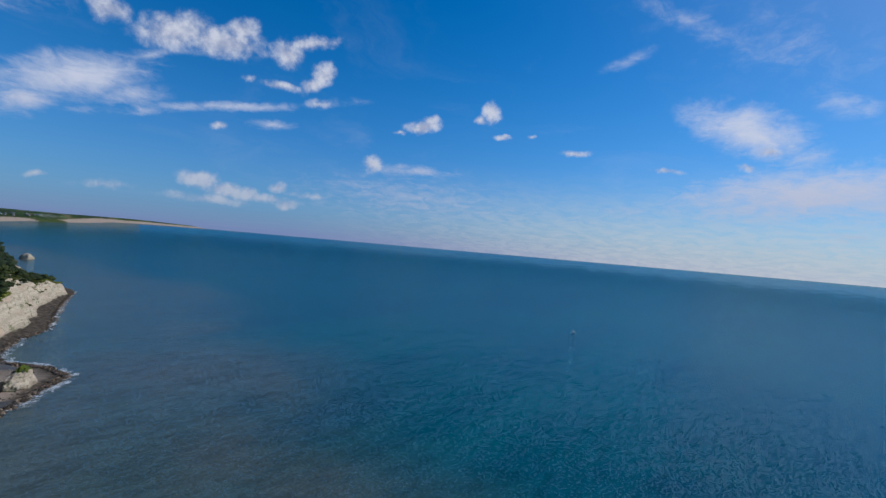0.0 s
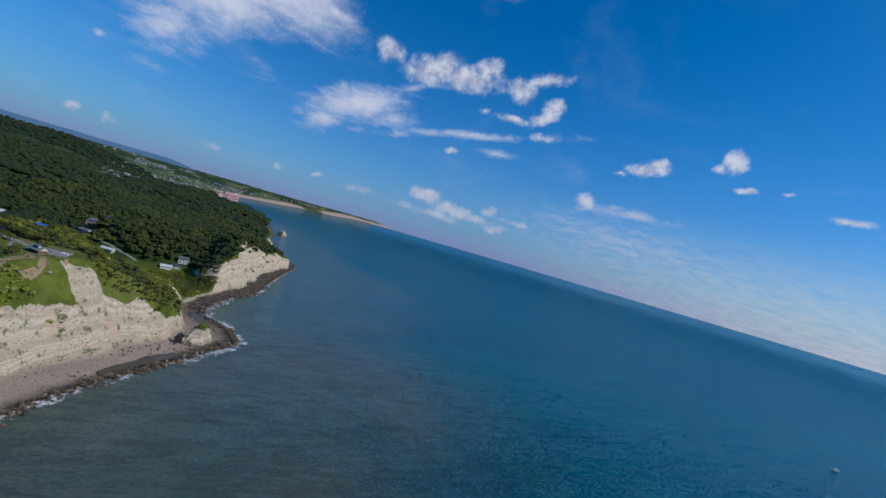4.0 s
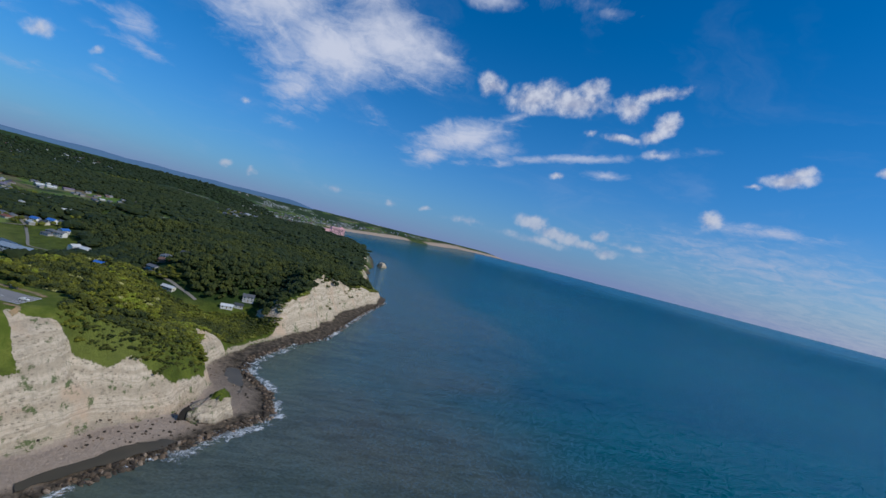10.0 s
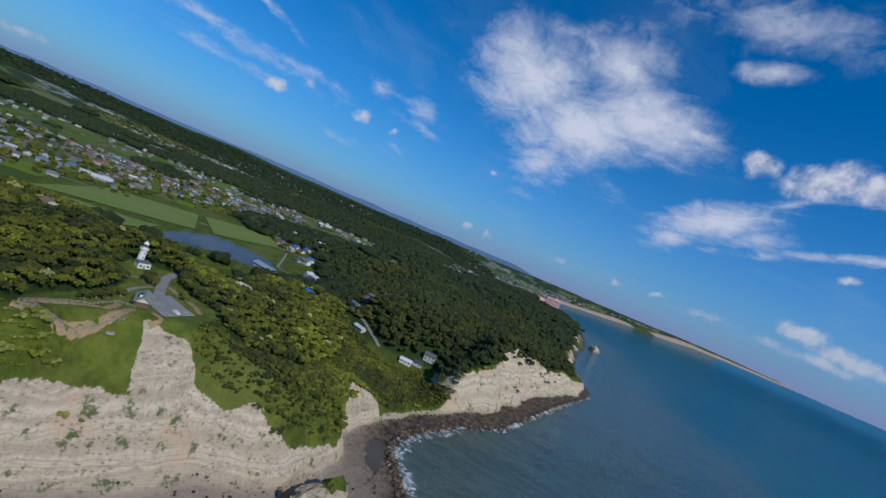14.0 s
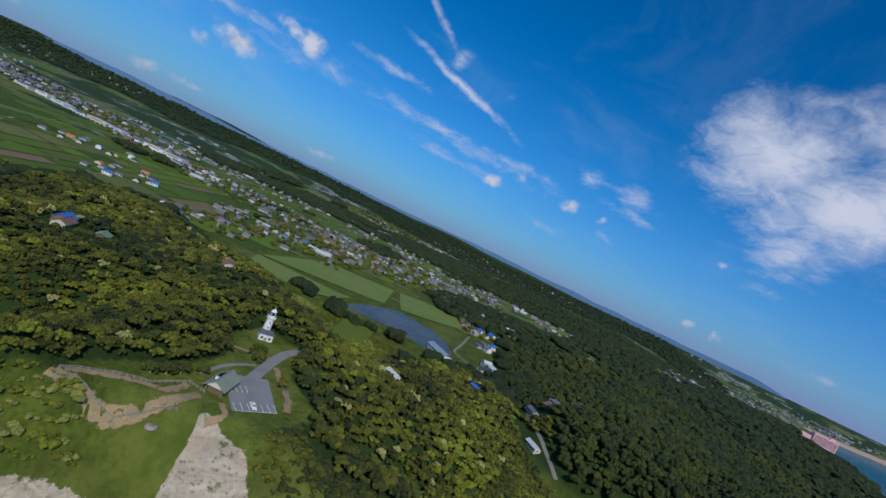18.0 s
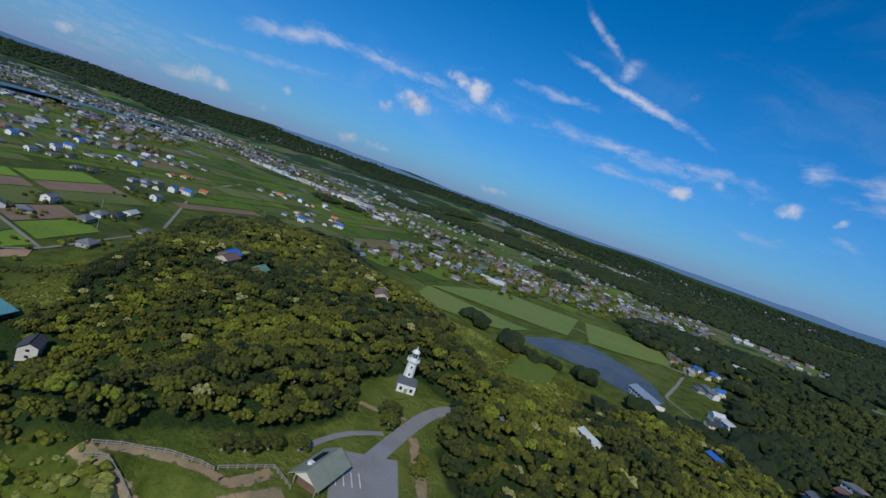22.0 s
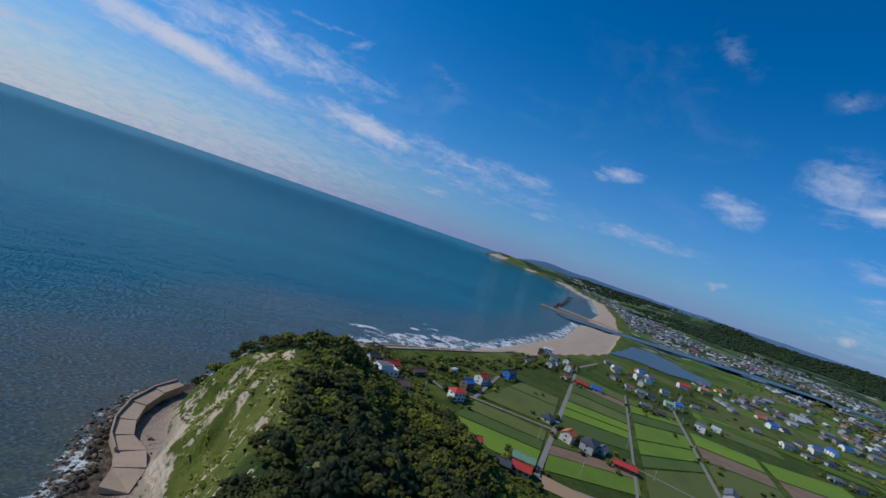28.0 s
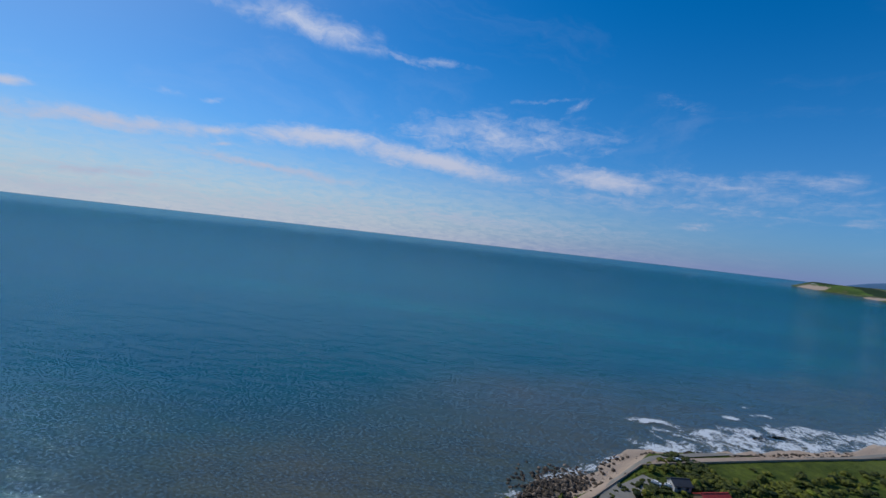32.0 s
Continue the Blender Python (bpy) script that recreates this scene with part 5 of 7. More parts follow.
def patch(name, corners, mat, raise_by, label, category="field", cell=6.0, kind="structure"):
    """A four-cornered sheet laid on the ground."""
    a, b, c, d = [np.array(p, float) for p in corners]
    nu = max(2, int(max(np.linalg.norm(b - a), np.linalg.norm(c - d)) / cell) + 1)
    nv = max(2, int(max(np.linalg.norm(d - a), np.linalg.norm(c - b)) / cell) + 1)
    u, v = np.meshgrid(np.linspace(0, 1, nu), np.linspace(0, 1, nv))
    xy = a * ((1 - u) * (1 - v))[..., None] + b * (u * (1 - v))[..., None] + c * (u * v)[..., None] + d * ((1 - u) * v)[..., None]
    z = heights(xy[..., 0], xy[..., 1]) + raise_by
    me = mesh_of(name, np.concatenate([xy, z[..., None]], -1).reshape(-1, 3), grid_faces(nu, nv), [mat], True)
    return tagged(new(name, me), label, category, kind=kind)


def road(line, width, mat, label, raise_by=0.45, name="road"):
    me = strip(name, line, -width / 2, width / 2, lambda x, y: heights(x, y) + raise_by, mat, step=5.0)
    return tagged(new(name, me), label, "road", kind="structure")


# columns of fields: near corners, far corners, and the shares and crops of their strips
COLUMNS = [(((-252, -22), (-309, -38)), ((-250, -92), (-302, -103)), "021"), (((-249, -104), (-302, -116)), ((-258, -190), (-293, -196)), "11"),
           (((-312, -42), (-364, -76)), ((-306, -100), (-359, -132)), "0s2"), (((-306, -118), (-358, -146)), ((-286, -330), (-345, -322)), "20012s1"),
           (((-368, -72), (-414, -140)), ((-346, -322), (-394, -345)), "1200201"), (((-372, -42), (-416, -60)), ((-366, -72), (-415, -130)), "01"),
           (((-420, -70), (-470, -100)), ((-404, -290), (-462, -300)), "0s1s0"), (((-475, -190), (-560, -210)), ((-465, -300), (-540, -340)), "1s0"),
           (((-420, -330), (-500, -350)), ((-410, -440), (-480, -480)), "101")]


def build_fields():
    for (a, b), (d, c), crops in COLUMNS:
        a, b, c, d = [np.array(p, float) for p in (a, b, c, d)]
        rng = np.random.default_rng(int(abs(a[0] + a[1])))
        cuts = np.cumsum(rng.uniform(0.6, 1.4, len(crops)))
        cuts = np.concatenate([[0], cuts / cuts[-1]])
        for k, crop in enumerate(crops):
            s, e = cuts[k] + 0.006, cuts[k + 1] - 0.006
            quad = [a + (d - a) * s, b + (c - b) * s, b + (c - b) * e, a + (d - a) * e]
            mid = sum(quad) / 4
            quad = [mid + (q - mid) * 0.975 for q in quad]
            if crop == "s":
                patch("field", quad, SOIL, 0.3, "bare brown ploughed field")
            else:
                patch("field", quad, GREENS[int(crop)], 0.4, ("bright green rice field", "dull green grassy field", "dark green crop field")[int(crop)])
    for quad in ([(-790, 30), (-960, 60), (-1010, 180), (-865, 200)], [(-880, 225), (-1015, 190), (-1060, 335), (-960, 330)], [(-700, 60), (-785, 30), (-800, 170), (-750, 160)]):
        patch("meadow", quad, plain("meadow_green", (0.175, 0.205, 0.045), 0.95, (0.12, 0.20, 0.02), 0.05), 0.8, "broad pale green meadow by the pond", "meadow", 25)
    # the wider plain, field beside field
    rng = np.random.default_rng(12)
    vs, fs = [], []
    for turn, box in ((0.09, (-1900, -520, -1050, 340)), (0.25, (-900, -330, -1050, -360)), (0.3, (-2400, -1100, 340, 900))):
        c, s = math.cos(turn), math.sin(turn)
        y = box[2]
        while y < box[3]:
            dy = rng.uniform(28, 70)
            x = box[0]
            while x < box[1]:
                dx = rng.uniform(40, 130)
                q = np.array([(x + 2, y + 2), (x + dx - 2, y + 2), (x + dx - 2, y + dy - 2), (x + 2, y + dy - 2)])
                q = np.stack([q[:, 0] * c - q[:, 1] * s, q[:, 0] * s + q[:, 1] * c], -1)
                z, sea, foot = terrain(q[:, 0], q[:, 1])
                if (z - lift(q[:, 0], q[:, 1])).max() < 13.5 and z.min() > 2 and foot.min() > 90 and signed(q[:, 0], q[:, 1], POND).max() < -14 and not (-1070 < q[:, 0].mean() < -690 and 20 < q[:, 1].mean() < 350) and rng.uniform() < 0.9 and not (q[:, 0].max() > -570 and q[:, 1].max() > -350 and q[:, 1].min() < 450):
                    vs.append(np.concatenate([q, z[:, None] + 0.6], -1))
                    fs.append([4 * len(fs) + k for k in range(4)])
                x += dx
            y += dy
    tagged(new("farmland", mesh_of("farmland", np.concatenate(vs), np.array(fs), [FIELD])), "patchwork of green rice fields and brown plots", "fields", kind="stuff")


def build_bare_strip():
    for quad in ([(-313, -36), (-316, -22), (-352, -30), (-358, -42)], [(-358, -44), (-352, -29), (-405, -36), (-412, -50)]):
        patch("bare_strip", quad, SOIL_PALE, 0.5, "strip of bare orange-brown earth below the woods", "bare ground", 4.0)


def build_roads():
    for line, w in (([(-311, -30), (-303, -136), (-293, -263), (-284, -365), (-300, -460)], 4.5), ([(-228, -82), (-247, -95), (-303, -111)], 3.6), ([(-241, -175), (-248, -96)], 4.0),
                    ([(-362, -60), (-354, -176), (-343, -328)], 2.6), ([(-417, -55), (-411, -150), (-405, -218), (-394, -352), (-410, -480)], 4.0), ([(-361, -117), (-410, -116)], 2.4),
                    ([(-312, -30), (-362, -50), (-415, -52), (-520, -110), (-680, -338)], 4.0), ([(-951, 338), (-860, 330), (-790, 322), (-759, 357), (-713, 407), (-640, 410), (-560, 430)], 4.5),
                    ([(-170, -20), (-158, -45), (-150, -85), (-165, -140), (-192, -220), (-215, -320)], 5.0), ([(-196, -92), (-214, -90), (-228, -82)], 3.0), ([(-680, -338), (-790, -200), (-900, -40), (-930, 130), (-951, 338)], 6.0),
                    ([(-951, 338), (-1060, 330), (-1240, 250), (-1500, 300)], 6.0), ([(-680, -338), (-900, -520), (-1180, -700), (-1600, -1000)], 7.0)):
        road(line, w * 0.72, LANE, "narrow pale concrete lane between fields")


def water_material():
    m, n = material("still_water")
    p = place(n)
    g = n.noise(p, 0.5, 5, 0.6).outputs[0]
    col = n.mix(n.span(n.noise(p, 0.02, 3, 0.6).outputs[0], 0.4, 0.65), rgb(0.070, 0.062, 0.048), rgb(0.105, 0.088, 0.064))
    finish(n, col, 0.25, normal=n.bump(g, 0.3, 0.3), spec=0.24, IOR=1.33)
    return m


STILL = water_material()
FLOW = plain("river_water", (0.075, 0.098, 0.115), 0.35, (0.13, 0.115, 0.095), 0.05, spec=0.3)
MARSH = [(-302, -600), (-345, -640), (-400, -640), (-470, -700), (-480, -760), (-420, -830), (-380, -880), (-335, -850), (-322, -720)]


def sheet(name, poly, z, mat, label, category):
    rim = []
    for (ax, ay), (bx, by) in zip(poly, poly[1:] + poly[:1]):
        n = max(1, int(math.hypot(bx - ax, by - ay) / 3.0))
        rim += [(ax + (bx - ax) * k / n, ay + (by - ay) * k / n) for k in range(n)]
    x, y = np.array(rim).T
    x, y = x + 3.2 * fbm(x, y, 11, 3, 97), y + 3.2 * fbm(x, y, 11, 3, 98)
    g = Geo().add([(px, py, z) for px, py in zip(x.tolist(), y.tolist())], [tuple(range(len(rim)))])
    return tagged(new(name, g.mesh(name, mat)), label, category, kind="structure")


def build_waters():
    mid = np.mean(POND, axis=0)
    sheet("pond", [tuple(mid + (np.array(p) - mid) * 1.05) for p in POND], 10.6, STILL, "still grey reservoir pond with a sandy rim", "water")
    sheet("marsh", MARSH, height(-400, -740) + 1.3, FLOW, "shallow tidal flat with blue-grey water", "water")
    tagged(new("river", strip("river", RIVER, -40, 40, lambda x, y: 2.6 + 9.0 * sstep(-250, -700, x) + lift(x, y), FLOW, step=20)), "broad grey-blue river winding to the sea", "water", kind="structure")
    sheet("lagoon", [(-352, 384), (-362, 376), (-385, 384), (-402, 398), (-396, 404), (-372, 398)], 1.75, STILL, "shallow brown lagoon behind the boulder ridge", "water")
    sheet("tide_pool", [(-306, 330), (-313, 322), (-306, 290), (-296, 262), (-290, 262), (-296, 290)], 1.7, STILL, "long brown tide pool at the cliff's foot", "water")
    sheet("pool", [(-694, 361), (-705, 347), (-727, 371), (-714, 382)], height(-710, 365) + 0.6, STILL, "small dark pool below the woods", "water")


# ---- lighthouse hill ----
def build_lighthouse():
    top = thing("lighthouse", pose(-431, 231, 57.9, 0, 0, 34), "white round lighthouse with a square base house", "lighthouse")
    part("tower", Geo().lathe(0, 0, [(2.15, 0), (2.1, 0.6), (1.95, 4), (1.75, 9.2), (1.72, 9.5)], 24), WHITE, top, smooth=True)
    part("gallery", Geo().lathe(0, 0, [(1.75, 9.4), (2.45, 9.8), (2.5, 10.05), (2.4, 10.1)], 24), WHITE, top)
    lamp = part("lantern_room", Geo().lathe(0, 0, [(1.35, 10.1), (1.35, 11.2), (1.3, 11.25)], 16), WHITE, top)
    part("lantern_glass", Geo().lathe(0, 0, [(1.22, 11.25), (1.22, 13.0)], 16), GLASS, lamp, "dark lantern glazing")
    for k in range(8):
        a = k * math.pi / 4
        part("glazing_bar", Geo().beam((1.27 * math.cos(a), 1.27 * math.sin(a), 11.2), (1.27 * math.cos(a), 1.27 * math.sin(a), 13.05), 0.09, 0.09), WHITE, lamp)
    dome = part("dome", Geo().lathe(0, 0, [(1.5, 13.0), (1.52, 13.15), (1.25, 13.7), (0.75, 14.2), (0.2, 14.5), (0.12, 14.6)], 20), WHITE, top, smooth=True)
    part("vent_ball", Geo().lathe(0, 0, [(0.05, 14.5), (0.28, 14.75), (0.28, 14.95), (0.05, 15.2), (0.03, 15.9)], 10), WHITE, dome, smooth=True)
    for k in range(16):
        a = 2 * math.pi * k / 16
        part("rail_post", Geo().beam((2.38 * math.cos(a), 2.38 * math.sin(a), 10.1), (2.38 * math.cos(a), 2.38 * math.sin(a), 11.1), 0.05, 0.05), WHITE, top)
    for z in (10.6, 11.1):
        g = Geo()
        for k in range(16):
            a, b = 2 * math.pi * k / 16, 2 * math.pi * (k + 1) / 16
            g.beam((2.38 * math.cos(a), 2.38 * math.sin(a), z), (2.38 * math.cos(b), 2.38 * math.sin(b), z), 0.05, 0.05)
        part("handrail", g, WHITE, top)
    part("base_house", Geo().box(4.6, 0, 0, 6.2, 6.6, 3.6, bevel=0.04), WHITE, top)
    part("flat_roof", Geo().box(4.6, 0, 3.6, 6.7, 7.1, 0.35, bevel=0.05), TILE_GREY, top, "dark flat roof slab")
    part("plinth", Geo().box(3.2, 0, -1.4, 10.6, 8.4, 1.5, bevel=0.1), CONCRETE, top)
    for y in (-1.9, 1.9):
        part("window", Geo().box(7.72, y, 1.3, 0.12, 1.0, 1.2), GLASS, top, "dark base-house window")
    part("door", Geo().box(7.72, 0, 0.1, 0.12, 1.1, 2.1), TIMBER, top, "grey plank door")
    for z in (4.6, 7.4):
        part("tower_window", Geo().box(1.86 - 0.02 * z, 0, z, 0.35, 0.6, 0.9), GLASS, top)


def build_pavilion():
    top = thing("rest_house", pose(-369.5, 250.0, 58.3, 0, 0, 8), "low rest house with a broad khaki gable roof", "rest house")
    part("wall", Geo().box(0, 0, 0, 9.5, 5.0, 2.6), BROWNWALL, top, "brown boarded wall")
    part("roof", Geo().gable(11.5, 7.0, 3.0, 2.3, 0.7, 0.25), KHAKI, top)
    part("gable_front", Geo().add([(5.6, -3.2, 2.5), (5.6, 3.2, 2.5), (5.6, 0, 5.0), (5.4, -3.2, 2.5), (5.4, 3.2, 2.5), (5.4, 0, 5.0)], [(0, 1, 2), (5, 4, 3), (0, 3, 4, 1), (1, 4, 5, 2), (2, 5, 3, 0)]), CREAM, top)
    s = 2.3 / 3.5
    for k in range(3):
        x = -3.6 + 2.1 * k
        v = [(x + a, y, 5.36 + s * y + 0.02 + h) for h in (0, 0.08) for a, y in ((0, -2.9), (1.9, -2.9), (1.9, -1.1), (0, -1.1))]
        part("solar_panel", Geo().add(v, [(3, 2, 1, 0), (4, 5, 6, 7), (0, 1, 5, 4), (1, 2, 6, 5), (2, 3, 7, 6), (3, 0, 4, 7)]), PANEL, top)
    part("skylight", Geo().box(2.6, -1.6, 4.1, 1.1, 1.1, 0.75), WHITE, top)
    for x in (-5.2, 5.2):
        for y in (-3.0, 3.0):
            part("post", Geo().box(x, y, 0, 0.22, 0.22, 2.9), TIMBER, top)
    part("terrace", Geo().box(-7.5, 0.5, -0.2, 4.5, 6.0, 0.32), LANE, top, "pale concrete terrace")


def build_car_park():
    lot = patch("car_park", [(-361, 261), (-373, 272), (-392, 257), (-380, 244)], ASPHALT, 0.15, "grey asphalt car park with white bay lines", "car park", 3.0)
    row = np.array([-373.0, 272.0]) - np.array([-361.0, 261.0])
    row /= np.linalg.norm(row)
    inn = np.array([-row[1], row[0]])
    inn = inn if inn @ np.array([-1, -0.6]) > 0 else -inn
    for k in range(7):
        a = np.array([-361.6, 261.8]) + row * (0.5 + 2.5 * k) + inn * 0.3
        b = a + inn * 5.0
        part("bay_line", Geo().beam((a[0], a[1], 58.52), (b[0], b[1], 58.52), 0.22, 0.03), STRIPE, lot)
    for k in range(5):
        a = np.array([-369.5, 252.5]) + row * (0.3 + 2.5 * k) * 0.8
        b = a + inn * 5.0
        part("bay_line", Geo().beam((a[0], a[1], 58.52), (b[0], b[1], 58.52), 0.22, 0.03), STRIPE, lot)
    a, b = np.array([-361.6, 261.8]) + inn * 0.3, np.array([-361.6, 261.8]) + row * 15.5 + inn * 0.3
    part("edge_line", Geo().beam((a[0], a[1], 58.52), (b[0], b[1], 58.52), 0.2, 0.03), STRIPE, lot)
    road([(-384, 253), (-396, 251), (-410, 249), (-426, 248), (-436, 252), (-452, 262), (-480, 275)], 5.0, ASPHALT, "grey asphalt access road", 0.12)
    road([(-398, 247), (-390, 241), (-380, 239), (-372, 240)], 2.0, ASPHALT, "grey asphalt spur", 0.1)
    for line, wide in TRODDEN:
        me = strip("path", line, -wide * 0.6, wide * 0.6, lambda x, y: heights(x, y) + 0.14, EARTH, (0.0, 0.75, 0.95, 0.75, 0.0), step=1.5)
        tagged(new("path", me), "trodden brown earth path through the grass", "path", kind="structure")
    return row, inn


def fence(line, label):
    """Posts and two rails along a line on the ground."""
    top = thing("fence", Matrix.Identity(4), label, "fence")
    post = Geo().box(0, 0, -0.3, 0.2, 0.2, 1.5, bevel=0.03).mesh("post", TIMBER)
    pts = []
    for (ax, ay), (bx, by) in zip(line[:-1], line[1:]):
        n = max(1, round(math.hypot(bx - ax, by - ay) / 2.0))
        pts += [(ax + (bx - ax) * k / n, ay + (by - ay) * k / n) for k in range(n)]
    pts = [(x, y, height(x, y)) for x, y in pts + [line[-1]]]
    for x, y, z in pts:
        part("post", post, None, top).location = (x, y, z)
    for a, b in zip(pts[:-1], pts[1:]):
        for h in (0.55, 1.05):
            part("rail", Geo().beam((a[0], a[1], a[2] + h), (b[0], b[1], b[2] + h), 0.12, 0.14), TIMBER, top)


def car(m, paint_mat, label, group=""):
    top = thing("car", m, label, "car", group)
    body = Geo()
    prof = [(-2.1, 0.35), (-2.15, 0.75), (-2.05, 0.98), (-1.25, 1.05), (-0.75, 1.48), (0.95, 1.52), (1.75, 1.02), (2.1, 0.95), (2.15, 0.4)]
    v = [(x, s * (0.84 if z < 1.2 else 0.68), z) for s in (-1, 1) for x, z in prof]
    n = len(prof)
    body.add(v, [tuple(range(n)), tuple(range(2 * n - 1, n - 1, -1))] + [(i + n, i + 1 + n, i + 1, i) for i in range(n - 1)] + [(n - 1 + n, n, 0, n - 1)])
    part("body", body, paint_mat, top)
    part("windscreen", Geo().add([(-1.2, -0.66, 1.09), (-1.2, 0.66, 1.09), (-0.79, 0.6, 1.46), (-0.79, -0.6, 1.46)], [(0, 1, 2, 3)]), GLASS, top)
    part("rear_window", Geo().add([(1.0, -0.6, 1.50), (1.0, 0.6, 1.50), (1.7, 0.66, 1.07), (1.7, -0.66, 1.07)], [(0, 1, 2, 3)]), GLASS, top)
    for s in (-1, 1):
        part("side_window", Geo().add([(-0.95, s * 0.80, 1.1), (1.3, s * 0.80, 1.1), (0.9, s * 0.70, 1.45), (-0.7, s * 0.70, 1.45)], [(0, 1, 2, 3)] if s < 0 else [(3, 2, 1, 0)]), GLASS, top)
        for x in (-1.35, 1.35):
            wheel = Geo()
            k = 12
            w = [(x + 0.33 * math.cos(2 * math.pi * i / k), s * y, 0.33 + 0.33 * math.sin(2 * math.pi * i / k)) for y in (0.66, 0.88) for i in range(k)]
            wheel.add(w, [tuple(range(k)), tuple(range(2 * k - 1, k - 1, -1))] + [(i, (i + 1) % k, k + (i + 1) % k, k + i) for i in range(k)])
            part("wheel", wheel, RUBBER, top)
    return top


# ---- houses ----
PANE_X, PANE_Y = Geo().box(0, 0, 0, 1.5, 0.1, 1.15).mesh("window", GLASS), Geo().box(0, 0, 0, 0.1, 1.4, 1.1).mesh("window", GLASS)
SILL_X = Geo().box(0, 0, -0.12, 1.7, 0.24, 0.1).mesh("sill", WHITE)


def house(x, y, turn, w, d, floors, wall, roof, style="gable", label="", group="", lit_sides=4, z=None, cat="house"):
    """A house: walls, roof, windows and a door; style: gable, hip or flat."""
    z = height(x, y) + 0.1 if z is None else z
    h = 2.8 * floors + 0.3
    top = thing("house", pose(x, y, z, 0, 0, turn), label, cat, group)
    body = Geo().box(0, 0, -1.2, w, d, h + 1.2)
    if style == "gable":
        rise = d * 0.28
        for s in (-1, 1):
            gx = s * (w / 2 - 0.08)
            body.add([(gx - 0.08, -d / 2, h), (gx - 0.08, d / 2, h), (gx - 0.08, 0, h + rise), (gx + 0.08, -d / 2, h), (gx + 0.08, d / 2, h), (gx + 0.08, 0, h + rise)], [(0, 1, 2), (5, 4, 3), (1, 4, 5, 2), (2, 5, 3, 0)])
    part("wall", body, wall, top)
    if style == "gable":
        cover = part("roof", Geo().gable(w, d, h + 0.05, d * 0.28, 0.6), roof, top)
        part("ridge", Geo().box(0, 0, h + d * 0.28 - 0.02, w + 1.1, 0.4, 0.22), roof, cover)
    elif style == "hip":
        part("roof", Geo().hip(w, d, h, d * 0.3, 0.7), roof, top)
    else:
        part("roof", Geo().box(0, 0, h, w + 0.3, d + 0.3, 0.3, bevel=0.05), roof, top)
    for f in range(floors):
        zz = 2.8 * f + 1.0
        n = max(2, int(w / 3.2))
        for s in (-1, 1)[:lit_sides]:
            for k in range(n):
                xx = (k + 0.5) / n * w - w / 2
                if f == 0 and s == -1 and k == n // 2:
                    part("door", Geo().box(xx, s * (d / 2 + 0.03), 0.1, 1.0, 0.1, 2.0), BROWNWALL, top)
                else:
                    pane = part("window", PANE_X, None, top)
                    pane.location = (xx, s * (d / 2 + 0.03), zz)
                    if lit_sides > 2:
                        part("sill", SILL_X, None, pane)
        if lit_sides > 2:
            for s in (-1, 1):
                part("window", PANE_Y, None, top).location = (s * (w / 2 + 0.03), 0, zz)
    return top


ROOFS = {"g": (TILE_GREY, "grey-tiled"), "k": (TILE_BLACK, "black-tiled"), "r": (TILE_RED, "bright red"), "o": (TILE_ORANGE, "orange"), "b": (TILE_BLUE, "blue"), "n": (TILE_BROWN, "brown"), "w": (TILE_WHITE, "white"), "e": (TILE_GREEN, "green")}
WALLS = {"w": (WHITE, "white"), "c": (CREAM, "cream"), "g": (GREYWALL, "grey"), "n": (BROWNWALL, "brown"), "b": (BLUEWALL, "blue"), "p": (PINKWALL, "pink")}
# by the fields: x, y, turn, length, width, floors, then roof and wall colours and roof shape
NEAR_HOUSES = [(-238, -135, 75, 10, 8, 2, "rwg"), (-247, -185, 75, 12, 8, 2, "kbg"), (-237, -106, 70, 9, 7, 2, "bng"), (-241, -77, 60, 10, 7, 2, "rwh"), (-281, 4, 40, 9, 7, 1, "rwg"),
               (-303, -26, 12, 10, 7, 1, "rcg"), (-294, -18, 12, 9, 6, 1, "kng"), (-301, -38, 12, 12, 7, 1, "ecg"), (-297, -124, 80, 10, 7, 1, "kgh"), (-315, -104, 78, 10, 8, 2, "ocg")]
ROW_HOUSES = [(-329, -106, 78, 13, 9, 2, "kgh"), (-337, -114, 78, 9, 7, 1, "ggg"), (-352, -104, 12, 14, 6, 1, "rng"), (-419, -150, 80, 12, 8, 1, "gwg"), (-432, -140, 80, 10, 8, 1, "gch"), (-357, 2, 10, 12, 8, 1, "ggh"),
              (-369, -3, 20, 13, 9, 1, "ggh"), (-355, -28, 15, 10, 6, 1, "ocg"), (-366, 12, 25, 12, 7, 1, "rng"), (-446, -62, 40, 12, 9, 1, "ggh")]
SHORE_HOUSES = [(-188, -72, 70, 13, 8, 1, "rng"), (-181, -40, 62, 9, 6, 1, "kng"), (-174, -70, 62, 8, 6, 1, "kgg"), (-213, -46, 62, 10, 8, 1, "ncg"), (-205, -86, 70, 12, 5, 1, "nng"), (-216, -128, 80, 7, 3, 1, "wwf"), (-245, -362, 15, 10, 9, 3, "wwf"), (-238, -356, 15, 6, 6, 3, "nnf"), (-257, -346, 10, 9, 7, 2, "gwg")]
